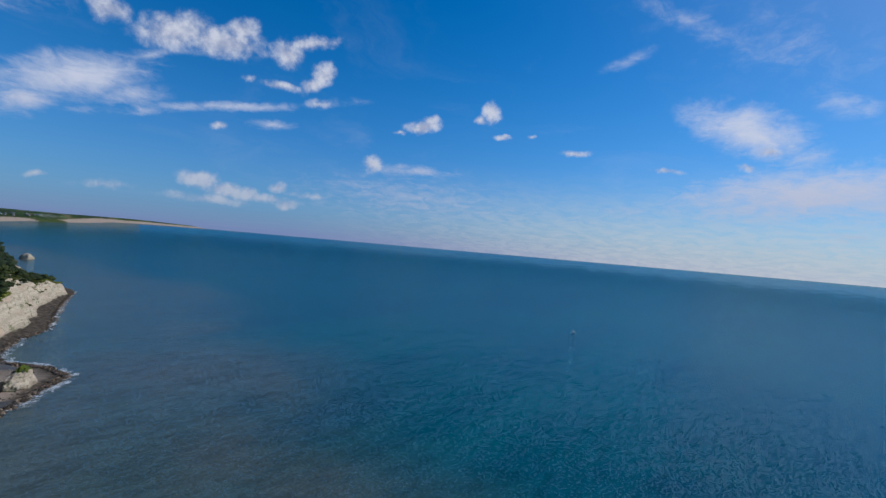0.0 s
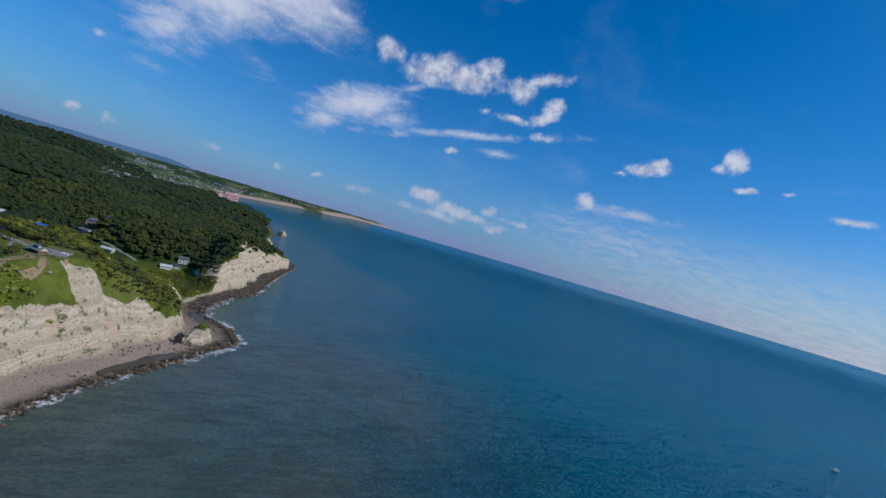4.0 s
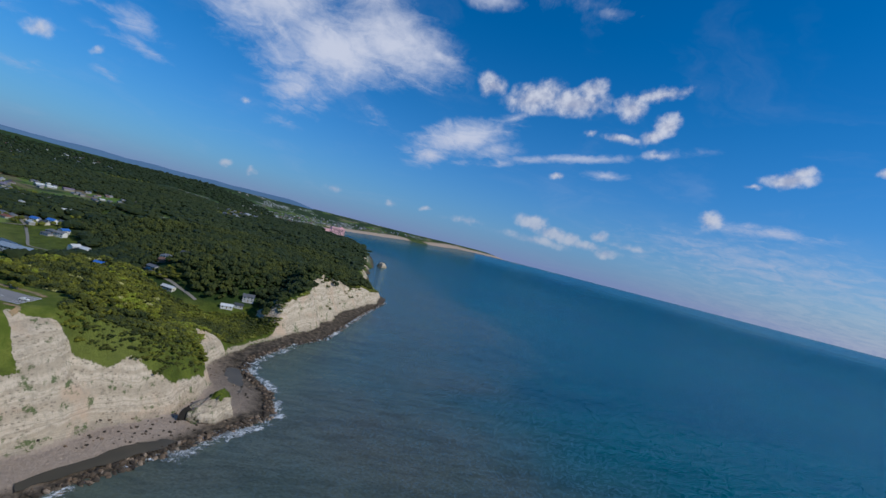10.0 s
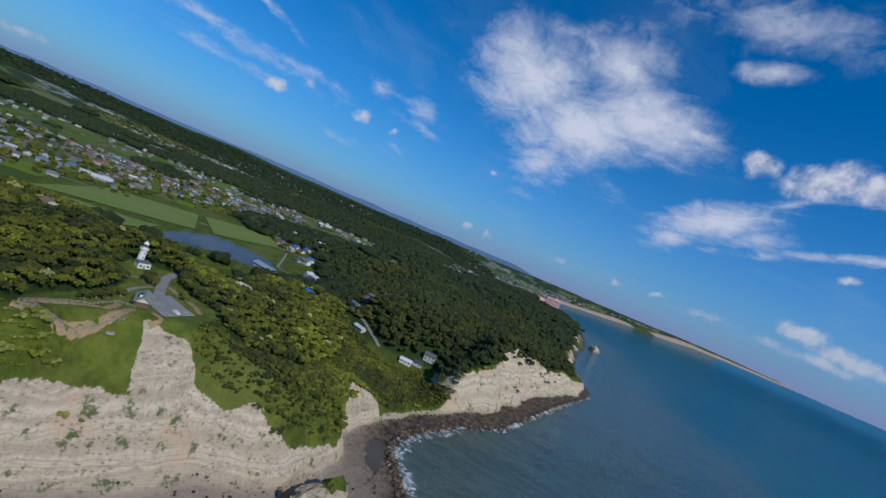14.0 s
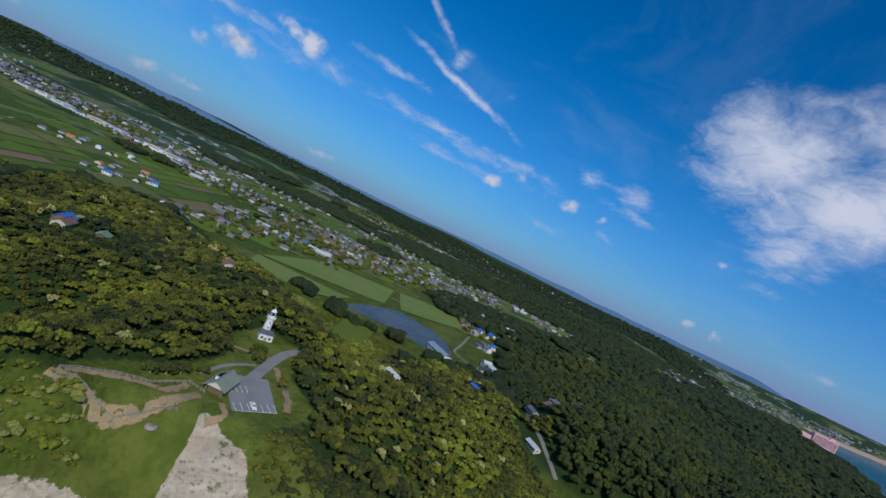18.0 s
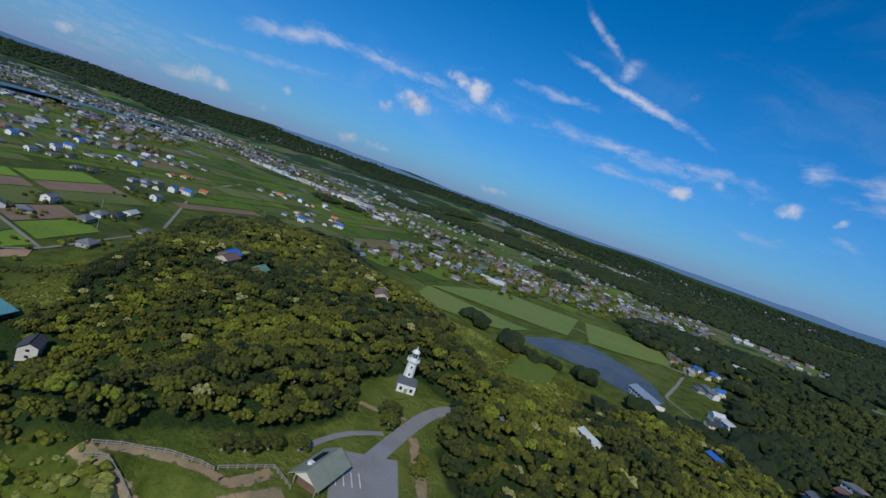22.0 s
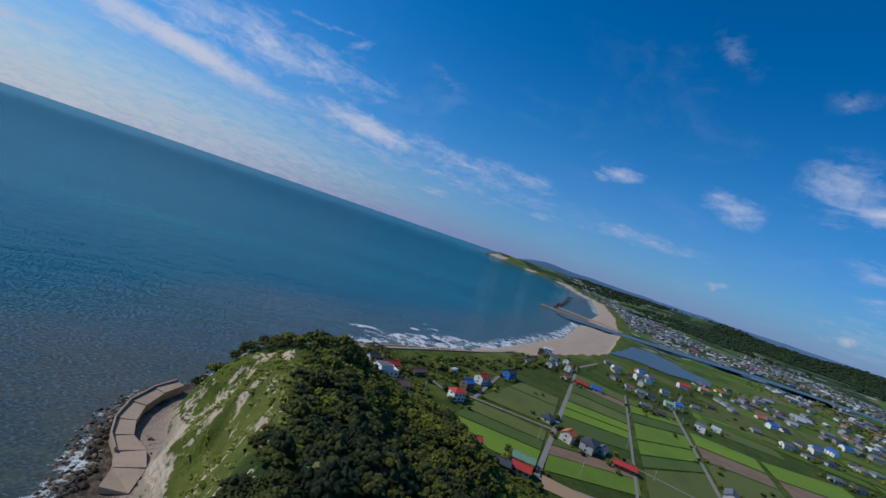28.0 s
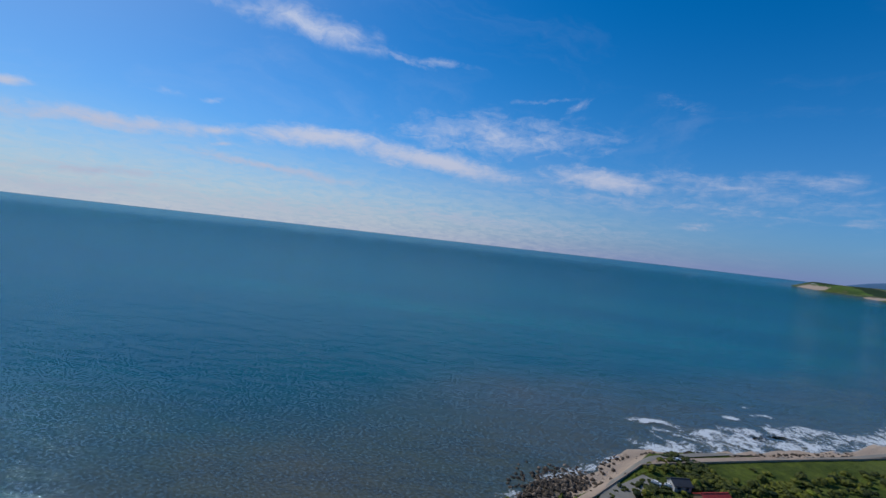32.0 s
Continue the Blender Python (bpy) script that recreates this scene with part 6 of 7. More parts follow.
VILLAGE_A = [(-271, -360, 80, 9, 7, 2, "kwg"), (-279, -326, 80, 9, 7, 2, "owg"), (-283, -279, 80, 9, 7, 1, "ocg"), (-300, -281, 12, 12, 6, 1, "rng"), (-315, -286, 12, 11, 7, 1, "bwg"), (-243, -300, 80, 9, 7, 1, "kng"), (-240, -275, 80, 9, 6, 1, "ggg"),
             (-262, -300, 80, 10, 7, 2, "gcg"), (-264, -330, 75, 9, 7, 1, "ggg"), (-357, -358, 12, 9, 7, 2, "gcg")]
VILLAGE_B = [(-345, -364, 12, 9, 7, 2, "nwg"), (-369, -366, 12, 9, 7, 2, "kgg"), (-364, -312, 12, 10, 7, 1, "ggg"), (-378, -304, 12, 11, 6, 1, "kng"), (-388, -362, 12, 9, 7, 2, "ewg"), (-416, -316, 80, 12, 10, 2, "gwf"), (-435, -350, 80, 12, 9, 1, "wwf"), (-399, -378, 12, 9, 7, 2, "bwg"),
             (-421, -424, 12, 9, 7, 1, "gcg"), (-445, -476, 12, 10, 7, 1, "kng")]
VILLAGE_C = [(-416, -548, 20, 16, 10, 2, "rwg"), (-447, -592, 20, 12, 8, 2, "ocg"), (-386, -428, 20, 10, 7, 2, "gwg"), (-326, -396, 80, 12, 7, 1, "ggg"), (-342, -454, 80, 11, 7, 1, "kng"), (-358, -430, 80, 10, 7, 2, "ecg"), (-512, -414, 30, 12, 8, 2, "gwg"), (-533, -412, 30, 12, 8, 1, "ggh"), (-555, -424, 30, 12, 8, 1, "kgh"), (-619, -578, 30, 14, 9, 2, "bwg")]
VILLAGE_D = [(-683, -674, 30, 18, 9, 2, "wwf"), (-538, -350, 30, 12, 8, 1, "ggh"), (-556, -352, 30, 12, 8, 1, "kgh"), (-487, -438, 30, 10, 8, 1, "ggg"), (-469, -130, 40, 14, 9, 1, "ggh"), (-487, -150, 40, 13, 9, 1, "gwh"), (-503, -100, 40, 13, 9, 1, "ggh"), (-502, -152, 40, 14, 8, 1, "kgh"), (-460, -180, 40, 12, 8, 2, "gwg"), (-519, -165, 40, 16, 8, 1, "wwg")]
INLAND = [(-578, -242, 35, 12, 8, 2, "gwg"), (-566, -279, 35, 12, 8, 1, "kcg"), (-683, -418, 40, 14, 9, 1, "owg"), (-712, -428, 40, 16, 9, 1, "owh"), (-635, -480, 40, 12, 8, 1, "gwg"), (-651, -458, 40, 12, 8, 2, "bwg"), (-517, -418, 30, 10, 8, 2, "kwg"), (-550, -456, 30, 10, 8, 2, "gwg")]
COVE = [(-649, 413, 20, 14, 7, 1, "ggg"), (-686, 438, 40, 13, 8, 2, "gwh"), (-679, 457, 40, 12, 8, 2, "kwg"), (-668, 430, 40, 12, 8, 1, "nng"), (-590, 412, 30, 14, 6, 1, "wcg"), (-540, 455, 60, 12, 6, 1, "wwg"), (-549, 482, 60, 12, 8, 2, "ggg"), (-540, 468, 60, 9, 6, 1, "kgg"), (-686, 632, 30, 14, 8, 1, "wwg"), (-700, 645, 30, 12, 8, 2, "gwg")]
WOODS_HOUSES = [(-372, 88, 55, 9, 7, 2, "kwg"), (-459, 76, 25, 13, 8, 1, "ncg"), (-464, 70, 25, 11, 9, 1, "bng"), (-467, 96, 30, 9, 7, 1, "eng"), (-510, 154, 40, 10, 8, 2, "ncg"), (-375, 128, 35, 11, 7, 1, "gng"), (-341, 148, 20, 14, 5, 1, "wcg"), (-359, 104, 20, 9, 6, 1, "bng"), (-610, 352, 40, 10, 5, 1, "bng"), (-520, 290, 50, 12, 5, 1, "wwg"), (-362, 36, 25, 14, 8, 1, "rng"), (-353, 26, 20, 13, 9, 2, "kgh"), (-343, 22, 20, 10, 7, 1, "ggg")]
GROUPS = ((NEAR_HOUSES, "houses by the fields"), (ROW_HOUSES, "houses by the fields"), (SHORE_HOUSES, "houses behind the shore"), (VILLAGE_A, "houses of the southern village"), (VILLAGE_B, "houses of the southern village"), (VILLAGE_C, "houses of the southern village"), (VILLAGE_D, "farmhouses on the plain"), (INLAND, "farmhouses on the plain"), (COVE, "houses in the northern valley"), (WOODS_HOUSES, "houses in the woods"))
for group_rows, _ in (GROUPS[-1], GROUPS[-2]):
    KEEP_CLEAR.extend((hx, hy, hw * 0.75 + 3.5) for hx, hy, _, hw, *_ in group_rows)
KEEP_CLEAR.extend([(-1700, 1440, 60), (-1770, 1500, 75), (-1840, 1560, 85), (-367, 47, 15), (-365, 72, 9), (-742, 307, 24), (-281, 4, 10), (-431, 231, 9), (-424, 234, 10), (-613, 397, 13), (-598, 410, 13), (-580, 420, 12), (-560, 428, 11), (-545, 440, 12)])


def build_houses():
    shapes = {"g": "gable", "h": "hip", "f": "flat"}
    for rows, group in GROUPS:
        for x, y, turn, w, d, floors, code in rows:
            roof, rc = ROOFS[code[0]]
            wall, wc = WALLS[code[1]]
            kind = ("single-storey", "two-storey", "three-storey")[floors - 1]
            where = {"houses in the woods": "among trees", "houses behind the shore": "behind the beach"}.get(group, "beside the fields")
            house(x, y, turn, w, d, floors, wall, roof, shapes[code[2]], f"{kind} {wc} house with a {rc} roof {where}", group, 4 if y > -420 else 2)


def build_white_villa():
    top = house(-197, -50, 62, 14, 11, 2, WHITE, WHITE, "flat", "large white concrete villa with roof terrace and parapet", "", 4)
    part("upper_floor", Geo().box(2.2, 0.6, 5.9, 9.2, 8.4, 3.0, bevel=0.06), WHITE, top)
    part("roof_deck", Geo().box(2.2, 0.6, 8.9, 9.6, 8.8, 0.25), TILE_GREY, top, "grey roof deck")
    for a, b in (((-6.9, -5.4), (6.9, -5.4)), ((-6.9, 5.4), (6.9, 5.4)), ((-6.9, -5.4), (-6.9, 5.4)), ((6.9, -5.4), (6.9, 5.4))):
        part("parapet", Geo().beam((*a, 6.5), (*b, 6.5), 0.25, 0.9), WHITE, top)
    for k in range(4):
        part("terrace_door", Geo().box(-2.46, -2.4 + 1.9 * k, 6.1, 0.12, 1.3, 2.1), GLASS, top)


def build_temple():
    top = thing("temple", pose(-367, 47, height(-367, 47) + 0.2, 0, 0, 25), "temple hall with a steep teal copper roof", "temple")
    part("hall_wall", Geo().box(0, 0, -1, 13, 12, 5.2), BROWNWALL, top)
    part("roof", Geo().hip(13, 12, 4.0, 8.0, 2.0, 0, 3.6), TILE_TEAL, top)
    part("ridge", Geo().box(0, 0, 11.7, 4.6, 0.7, 0.7, bevel=0.1), TILE_TEAL, top)
    part("porch", Geo().hip(5, 4, 3.4, 2.2, 0.6), TILE_TEAL, top).location = (9.3, 0, 0)
    for s in (-1, 1):
        part("porch_post", Geo().box(10.9, s * 2.1, -0.8, 0.3, 0.3, 4.3), TIMBER, top)
    for k in range(3):
        part("door", Geo().box(6.55, -3 + 3 * k, 0.1, 0.12, 2.4, 2.6), CREAM, top)


def build_long_hall():
    top = thing("long_hall", pose(-742, 307, height(-742, 307) + 0.2, 0, 0, 40), "long white hall with a pale blue-grey roof", "hall")
    part("wall", Geo().box(0, 0, -2, 36, 13, 8.5), WHITE, top)
    part("roof", Geo().gable(36, 13, 6.5, 3.0, 1.0), plain("pale_blue_roof", (0.30, 0.36, 0.42), 0.4), top)
    for k in range(8):
        for s in (-1, 1):
            for z in (0.8, 3.8):
                part("window", Geo().box(-15.7 + 4.5 * k, s * 6.55, z, 2.4, 0.12, 1.5), GLASS, top)


def build_pink_hotel():
    z = height(-1848, 1561)
    top = thing("hotel", pose(-1848, 1561, z + 1, 0, 0, 78), "tall pink hotel on the far headland", "hotel")
    part("main_block", Geo().box(0, 0, -6, 70, 22, 38), PINKWALL, top)
    part("side_block", Geo().box(-48, 4, -6, 40, 20, 24), PINKWALL, top)
    part("stair_tower", Geo().box(20, 6, 32, 14, 12, 6), PINKWALL, top)
    for f in range(7):
        part("window_band", Geo().box(0, -11.1, 2 + 4 * f, 66, 0.3, 1.8), GLASS, top)


def build_mall():
    rng = random.Random(3)
    for k in range(9):
        x, y = -1242 - 4 * k, -977 + 56 * k
        z = height(x, y)
        top = thing("store", pose(x, y, z, 0, 0, 92 + rng.uniform(-6, 6)), "large flat-roofed white shop building beside the highway", "store", "row of stores")
        w, d, h = rng.uniform(34, 58), rng.uniform(22, 36), rng.uniform(7, 11)
        part("wall", Geo().box(0, 0, -1, w, d, h + 1), WHITE if k % 4 else CREAM, top)
        part("roof", Geo().box(0, 0, h, w + 0.6, d + 0.6, 0.5), TILE_WHITE if k % 3 else TILE_GREY, top)
        part("sign_band", Geo().box(0, -d / 2 - 0.2, h - 2.2, w * 0.6, 0.3, 1.6), TILE_RED if k % 3 == 1 else TILE_BLUE, top)
        for j in range(4):
            part("shop_window", Geo().box(-w * 0.36 + w * 0.24 * j, -d / 2 - 0.06, 0.5, w * 0.18, 0.12, 2.6), GLASS, top)


TOWNS = [(-1961, 1103, 110, 80), (-2060, 1190, 90, 70), (-1800, 1010, 60, 50), (-1500, 760, 45, 35), (-1330, 900, 40, 40), (-1150, 640, 30, 25), (-2840, 1740, 180, 140), (-1290, -300, 150, 420), (-1340, 100, 240, 190), (-1230, 330, 170, 90), (-1000, -40, 120, 130), (-1500, 290, 200, 130), (-1420, -1300, 200, 420), (-820, -80, 70, 60), (-1010, 370, 80, 60), (-2300, 1150, 300, 260), 
         (-2600, 200, 300, 700), (-800, -1000, 200, 160), (-640, -700, 150, 120), (-900, -1650, 400, 160), (-400, -1900, 200, 420), (-250, -2700, 200, 300), (-2700, 2300, 160, 300)]


PLAIN = [(-620, -120, 60, 30, 8), (-700, -60, 60, 25, 7), (-760, -120, 70, 40, 12), (-640, -330, 60, 40, 9), (-600, -480, 60, 50, 10), (-520, -560, 60, 50, 10), (-860, -260, 80, 60, 14), (-950, -420, 90, 60, 14), (-780, -560, 80, 60, 12), (-470, -640, 50, 40, 8), (-350, -480, 40, 50, 8), (-1000, 350, 40, 25, 8), (-900, 360, 30, 15, 5), (-780, 370, 25, 15, 5)]


def build_plain_houses():
    """Farmhouses strewn over the plain, copies of six models."""
    rng = random.Random(9)
    models = []
    for code in ("ggh", "gwg", "kcg", "ocg", "bwg", "wwg"):
        roof, rc = ROOFS[code[0]]
        wall, wc = WALLS[code[1]]
        models.append(house(0, 0, 0, 12, 8.5, 1 + (code[1] == "w"), wall, roof, "hip" if code[2] == "h" else "gable", f"{wc} farmhouse with a {rc} roof on the open plain", "farmhouses on the plain", 2, z=0))
    first = set()
    for cx, cy, rx, ry, count in PLAIN:
        for _ in range(count):
            a, r = rng.uniform(0, 6.283), math.sqrt(rng.random())
            x, y = cx + rx * r * math.cos(a), cy + ry * r * math.sin(a)
            k = rng.choice((0, 0, 0, 0, 1, 2, 2, 2, 3, 4, 5))
            m = pose(x, y, height(x, y) + 0.1, 0, 0, 30 + 90 * rng.randrange(2) + rng.uniform(-8, 8))
            if k in first:
                copy_thing(models[k], m)
            else:
                first.add(k)
                models[k].matrix_basis = m


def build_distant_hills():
    """The last ridge behind the plain, made blue to stand for haze."""
    a = np.radians(np.linspace(128, 288, 240))
    r = np.linspace(4440, 4520, 3)
    x, y = MID[0] + r[None] * np.cos(a)[:, None], MID[1] + r[None] * np.sin(a)[:, None]
    deg = np.degrees(a)
    eye = 140 - 30 * sstep(215, 245, deg)
    crest = eye + 34 + 26 * fbm(deg * 10, deg * 0, 160, 4, 101) + 8 * fbm(deg * 10, deg * 0, 22, 3, 102)
    crest = crest * sstep(136, 150, deg) * sstep(290, 280, deg)
    z = np.stack([crest * 0 - 5, crest * 0.9, crest], -1)
    m, n = material("haze_tinted_woods")
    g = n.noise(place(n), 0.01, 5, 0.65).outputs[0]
    # distance haze put into the base colour as blue
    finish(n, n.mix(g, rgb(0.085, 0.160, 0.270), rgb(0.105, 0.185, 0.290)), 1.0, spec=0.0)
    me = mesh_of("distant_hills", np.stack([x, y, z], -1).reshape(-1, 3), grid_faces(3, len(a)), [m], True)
    tagged(new("distant_hills", me), "low wooded ridge on the horizon, tinted blue for distance haze", "hills", kind="structure")


def build_towns():
    """Houses too far to count, each with walls and a pitched roof."""
    rng = np.random.default_rng(21)
    roof_v, roof_f, wall_v, wall_f = [], [], [], []
    spread = []
    for cx, cy, rx, ry in TOWNS:
        n = int(rx * ry / (330 if cx > -1600 else 300))
        a, r = rng.uniform(0, 6.283, n), np.sqrt(rng.uniform(0, 1, n))
        x, y = cx + rx * r * np.cos(a), cy + ry * r * np.sin(a)
        z, sea, foot = terrain(x, y)
        ok = (foot > 45) & (z - lift(x, y) < 40) & (to_line(x, y, RIVER)[0] > 60) & (signed(x, y, POND) < -12)
        spread.append(np.stack([x[ok], y[ok], z[ok]], -1))
    x, y = rng.uniform(-4200, 300, 16000), rng.uniform(-4100, 4100, 16000)
    z, sea, foot = terrain(x, y)
    r = np.hypot(x - MID[0], y - MID[1])
    ok = (foot > 45) & (r > 1500) & (r < 4400) & (to_line(x, y, RIVER)[0] > 60) & (z - lift(x, y) < 26) & (fbm(x, y, 450, 3, 131) + 0.35 * sstep(500, 60, foot) > 0.10)
    spread.append(np.stack([x[ok], y[ok], z[ok]], -1))
    for group in spread:
        for x, y, z in group:
            big = rng.uniform() < 0.08
            w, d, h = rng.uniform(9, 15) * (1.9 if big else 1), rng.uniform(7, 10) * (1.6 if big else 1), rng.uniform(3, 6.2)
            t = 0.3 + rng.integers(0, 2) * 1.571 + rng.uniform(-0.12, 0.12)
            c, s = math.cos(t), math.sin(t)
            q = [(i * w / 2, j * d / 2) for i, j in ((-1, -1), (1, -1), (1, 1), (-1, 1))]
            turn = [(x + u * c - v * s, y + u * s + v * c) for u, v in q]
            k = len(wall_v)
            wall_v += [(u, v, z - 1) for u, v in turn] + [(u, v, z + h) for u, v in turn]
            wall_f += [(k + i, k + (i + 1) % 4, k + 4 + (i + 1) % 4, k + 4 + i) for i in range(4)]
            o = 1.09
            ends = [(x + u * w / 2 * o * c, y + u * w / 2 * o * s, z + h + d * 0.28) for u in (-1, 1)]
            k = len(roof_v)
            roof_v += [(x + (u - x) * o, y + (v - y) * o, z + h - 0.2) for u, v in turn] + ends
            roof_f += [(k, k + 1, k + 5, k + 4), (k + 2, k + 3, k + 4, k + 5), (k + 1, k + 2, k + 5, k + 5), (k + 3, k, k + 4, k + 4)]
    wall_mat = tinted("far_walls", ((0.0, (0.40, 0.385, 0.36)), (0.4, (0.28, 0.25, 0.215)), (0.7, (0.17, 0.145, 0.12)), (1.0, (0.55, 0.54, 0.52))))
    roof_mat = tinted("far_roofs", ((0.0, (0.13, 0.135, 0.15)), (0.4, (0.22, 0.22, 0.24)), (0.55, (0.07, 0.075, 0.085)), (0.68, (0.30, 0.12, 0.08)), (0.78, (0.14, 0.20, 0.32)), (0.9, (0.50, 0.50, 0.50)), (1.0, (0.66, 0.66, 0.66))), 0.5)
    me = bpy.data.meshes.new("town_walls")
    me.from_pydata(wall_v, [], wall_f), me.materials.append(wall_mat)
    top = tagged(new("town", me), "distant towns of small tiled houses on the plain", "town", kind="stuff")
    me = bpy.data.meshes.new("town_roofs")
    me.from_pydata(roof_v, [], [tuple(dict.fromkeys(f)) for f in roof_f]), me.materials.append(roof_mat)
    ob = new("roofs", me)
    ob.parent = top


# ---- shore works ----
def build_sea_stack():
    """A pierced block of mudstone at the cliff's foot."""
    bm = bmesh.new()
    bmesh.ops.create_icosphere(bm, subdivisions=4, radius=1.0)
    for v in bm.verts:
        p = v.co.copy()
        k = 1 + 0.22 * noise.noise(p * 1.7) + 0.10 * noise.noise(p * 4.5) + 0.05 * noise.noise(p * 11)
        v.co = Vector((p.x * 15 * k, p.y * 9 * k, max(p.z, -0.35) * 12.5 * k * (1.1 if p.x > 0 else 0.8) + 0.6 * math.floor(p.z * 5) * 0.4))
    for f in bm.faces:
        f.smooth = False
    me = bpy.data.meshes.new("sea_stack")
    bm.to_mesh(me), bm.free()
    me.materials.append(GROUND)
    paint(me, "rock", [1.0 if v.co.z < 11 else 0.2 for v in me.vertices])
    ob = new("sea_rock", me)
    ob.matrix_basis = pose(-330, 355, 2.0, 0, 0, 106)
    tagged(ob, "pale layered rock stack with a grassy crown below the cliff", "rock")
    # closed near-black arch for the cave's shade; no hollow is cut
    cave = Geo()
    n = 12
    v = [(0.4 * d, 4.2 * math.cos(math.pi * i / (n - 1)) * (1 - 0.25 * d), 8.5 * math.sin(math.pi * i / (n - 1)) * (1 - 0.2 * d)) for d in (0, 1) for i in range(n)]
    cave.add(v, [tuple(range(n - 1, -1, -1))] + [(i, i + 1, n + i + 1, n + i) for i in range(n - 1)])
    ob = new("cave_mouth", cave.mesh("cave_mouth", plain("painted_cave_shade", (0.03, 0.025, 0.02), 0.95)))
    ob.matrix_basis = pose(-327.5, 339.5, 1.6, 0, 0, -17)
    tagged(ob, "arched cave in the foot of the cliff, its shade a near-black panel", "cave")


def build_islet():
    for x, y, turn, sx, sy, sz, label in ((-1235, 1325, -46, 46, 17, 24, "wedge-shaped dark islet with one sheer pale face"), (-1130, 1150, -40, 40, 18, 14, "low rocky point off the headland")):
        bm = bmesh.new()
        bmesh.ops.create_icosphere(bm, subdivisions=3, radius=1.0)
        for v in bm.verts:
            p = v.co.copy()
            k = 1 + 0.2 * noise.noise(p * 2.1 + Vector((x, 0, 0))) + 0.1 * noise.noise(p * 6)
            v.co = Vector((p.x * sx * k, p.y * sy * k, (max(p.z, -0.2) * (0.55 + 0.55 * p.x)) * sz * k))
        me = bpy.data.meshes.new("islet")
        bm.to_mesh(me), bm.free()
        me.materials.append(GROUND)
        paint(me, "rock", [1.0 if v.co.x > 0.2 * sx or v.co.z < 4 else 0.15 for v in me.vertices])
        ob = new("islet", me)
        ob.matrix_basis = pose(x, y, 0, 0, 0, turn)
        tagged(ob, label, "islet")


def slab(top, corners, z0, z1, name="slab", mat=None):
    n = len(corners)
    v = [(x, y, z0) for x, y, _ in corners] + [(x, y, z1 + dz) for x, y, dz in corners]
    part(name, Geo().add(v, [tuple(range(n - 1, -1, -1)), tuple(range(n, 2 * n))] + [(i, (i + 1) % n, n + (i + 1) % n, n + i) for i in range(n)]), mat or CONCRETE, top)


def build_seawall():
    top = thing("sea_wall", Matrix.Identity(4), "curved brown concrete sea wall with broken tilted slabs", "sea wall")
    outer = [(-158, 70), (-160, 82), (-166, 95), (-175, 105), (-184, 111), (-193, 114), (-200, 118), (-208, 126)]
    inner = [(-163, 70), (-166, 81), (-172, 92), (-180, 100), (-188, 105), (-198, 106), (-207, 111), (-214, 120)]
    for k in range(len(outer) - 1):
        t = 0.0 if k < 5 else (0.5 if k == 5 else -0.8)
        quad = [(*outer[k], -0.15 * k), (*outer[k + 1], -0.1 * k - t), (*inner[k + 1], -0.05 * k + t), (*inner[k], 0)]
        mid = np.mean([q[:2] for q in quad], axis=0)
        quad = [(mid[0] + (x - mid[0]) * 0.985, mid[1] + (y - mid[1]) * 0.985, dz) for x, y, dz in quad]
        slab(top, quad, -1.0, 4.6 - 0.25 * k)
    for k in range(5):
        a, b = outer[k], outer[k + 1]
        part("parapet", Geo().beam((*a, 5.0 - 0.25 * k), (*b, 4.8 - 0.25 * k), 0.6, 1.0), CONCRETE, top)


def build_broken_slabs():
    """Slabs of the old sea wall, fallen and tilted on the pebbles."""
    rng = random.Random(17)
    for x, y, w, d in ((-224, 130, 7.5, 6.0), (-229, 137, 6.5, 5.5), (-221, 139, 5.5, 5.0), (-233, 145, 7.0, 5.0), (-227, 147, 5.0, 4.5), (-238, 152, 6.5, 5.5), (-231, 155, 5.5, 4.5), (-243, 160, 6.0, 5.0), (-236, 163, 4.5, 4.0), (-217, 132, 4.5, 4.0), (-248, 167, 5.5, 4.5), (-241, 170, 4.5, 4.0), (-252, 176, 5.0, 4.0)):
        m = pose(x, y, height(x, y) + 0.35, rng.uniform(-9, 9), rng.uniform(-9, 9), 36 + rng.uniform(-16, 16))
        top = thing("broken_slab", m, "tilted brown concrete slab broken off the old sea wall", "slab", "broken slabs on the strand")
        a, b = w / 2, d / 2
        edge = [(-a, -b), (a * rng.uniform(0.3, 0.8), -b), (a, -b * rng.uniform(0.2, 0.7)), (a, b), (-a * rng.uniform(0.2, 0.6), b), (-a, b * rng.uniform(0.3, 0.8))]
        v = [(px, py, z) for z in (-1.0, 0.55) for px, py in edge] + [(px * 0.97, py * 0.97, 0.65) for px, py in edge]
        f = [(5, 4, 3, 2, 1, 0), (12, 13, 14, 15, 16, 17)] + [(k + i, k + (i + 1) % 6, k + 6 + (i + 1) % 6, k + 6 + i) for k in (0, 6) for i in range(6)]
        part("slab_body", Geo().add(v, f), CONCRETE, top)


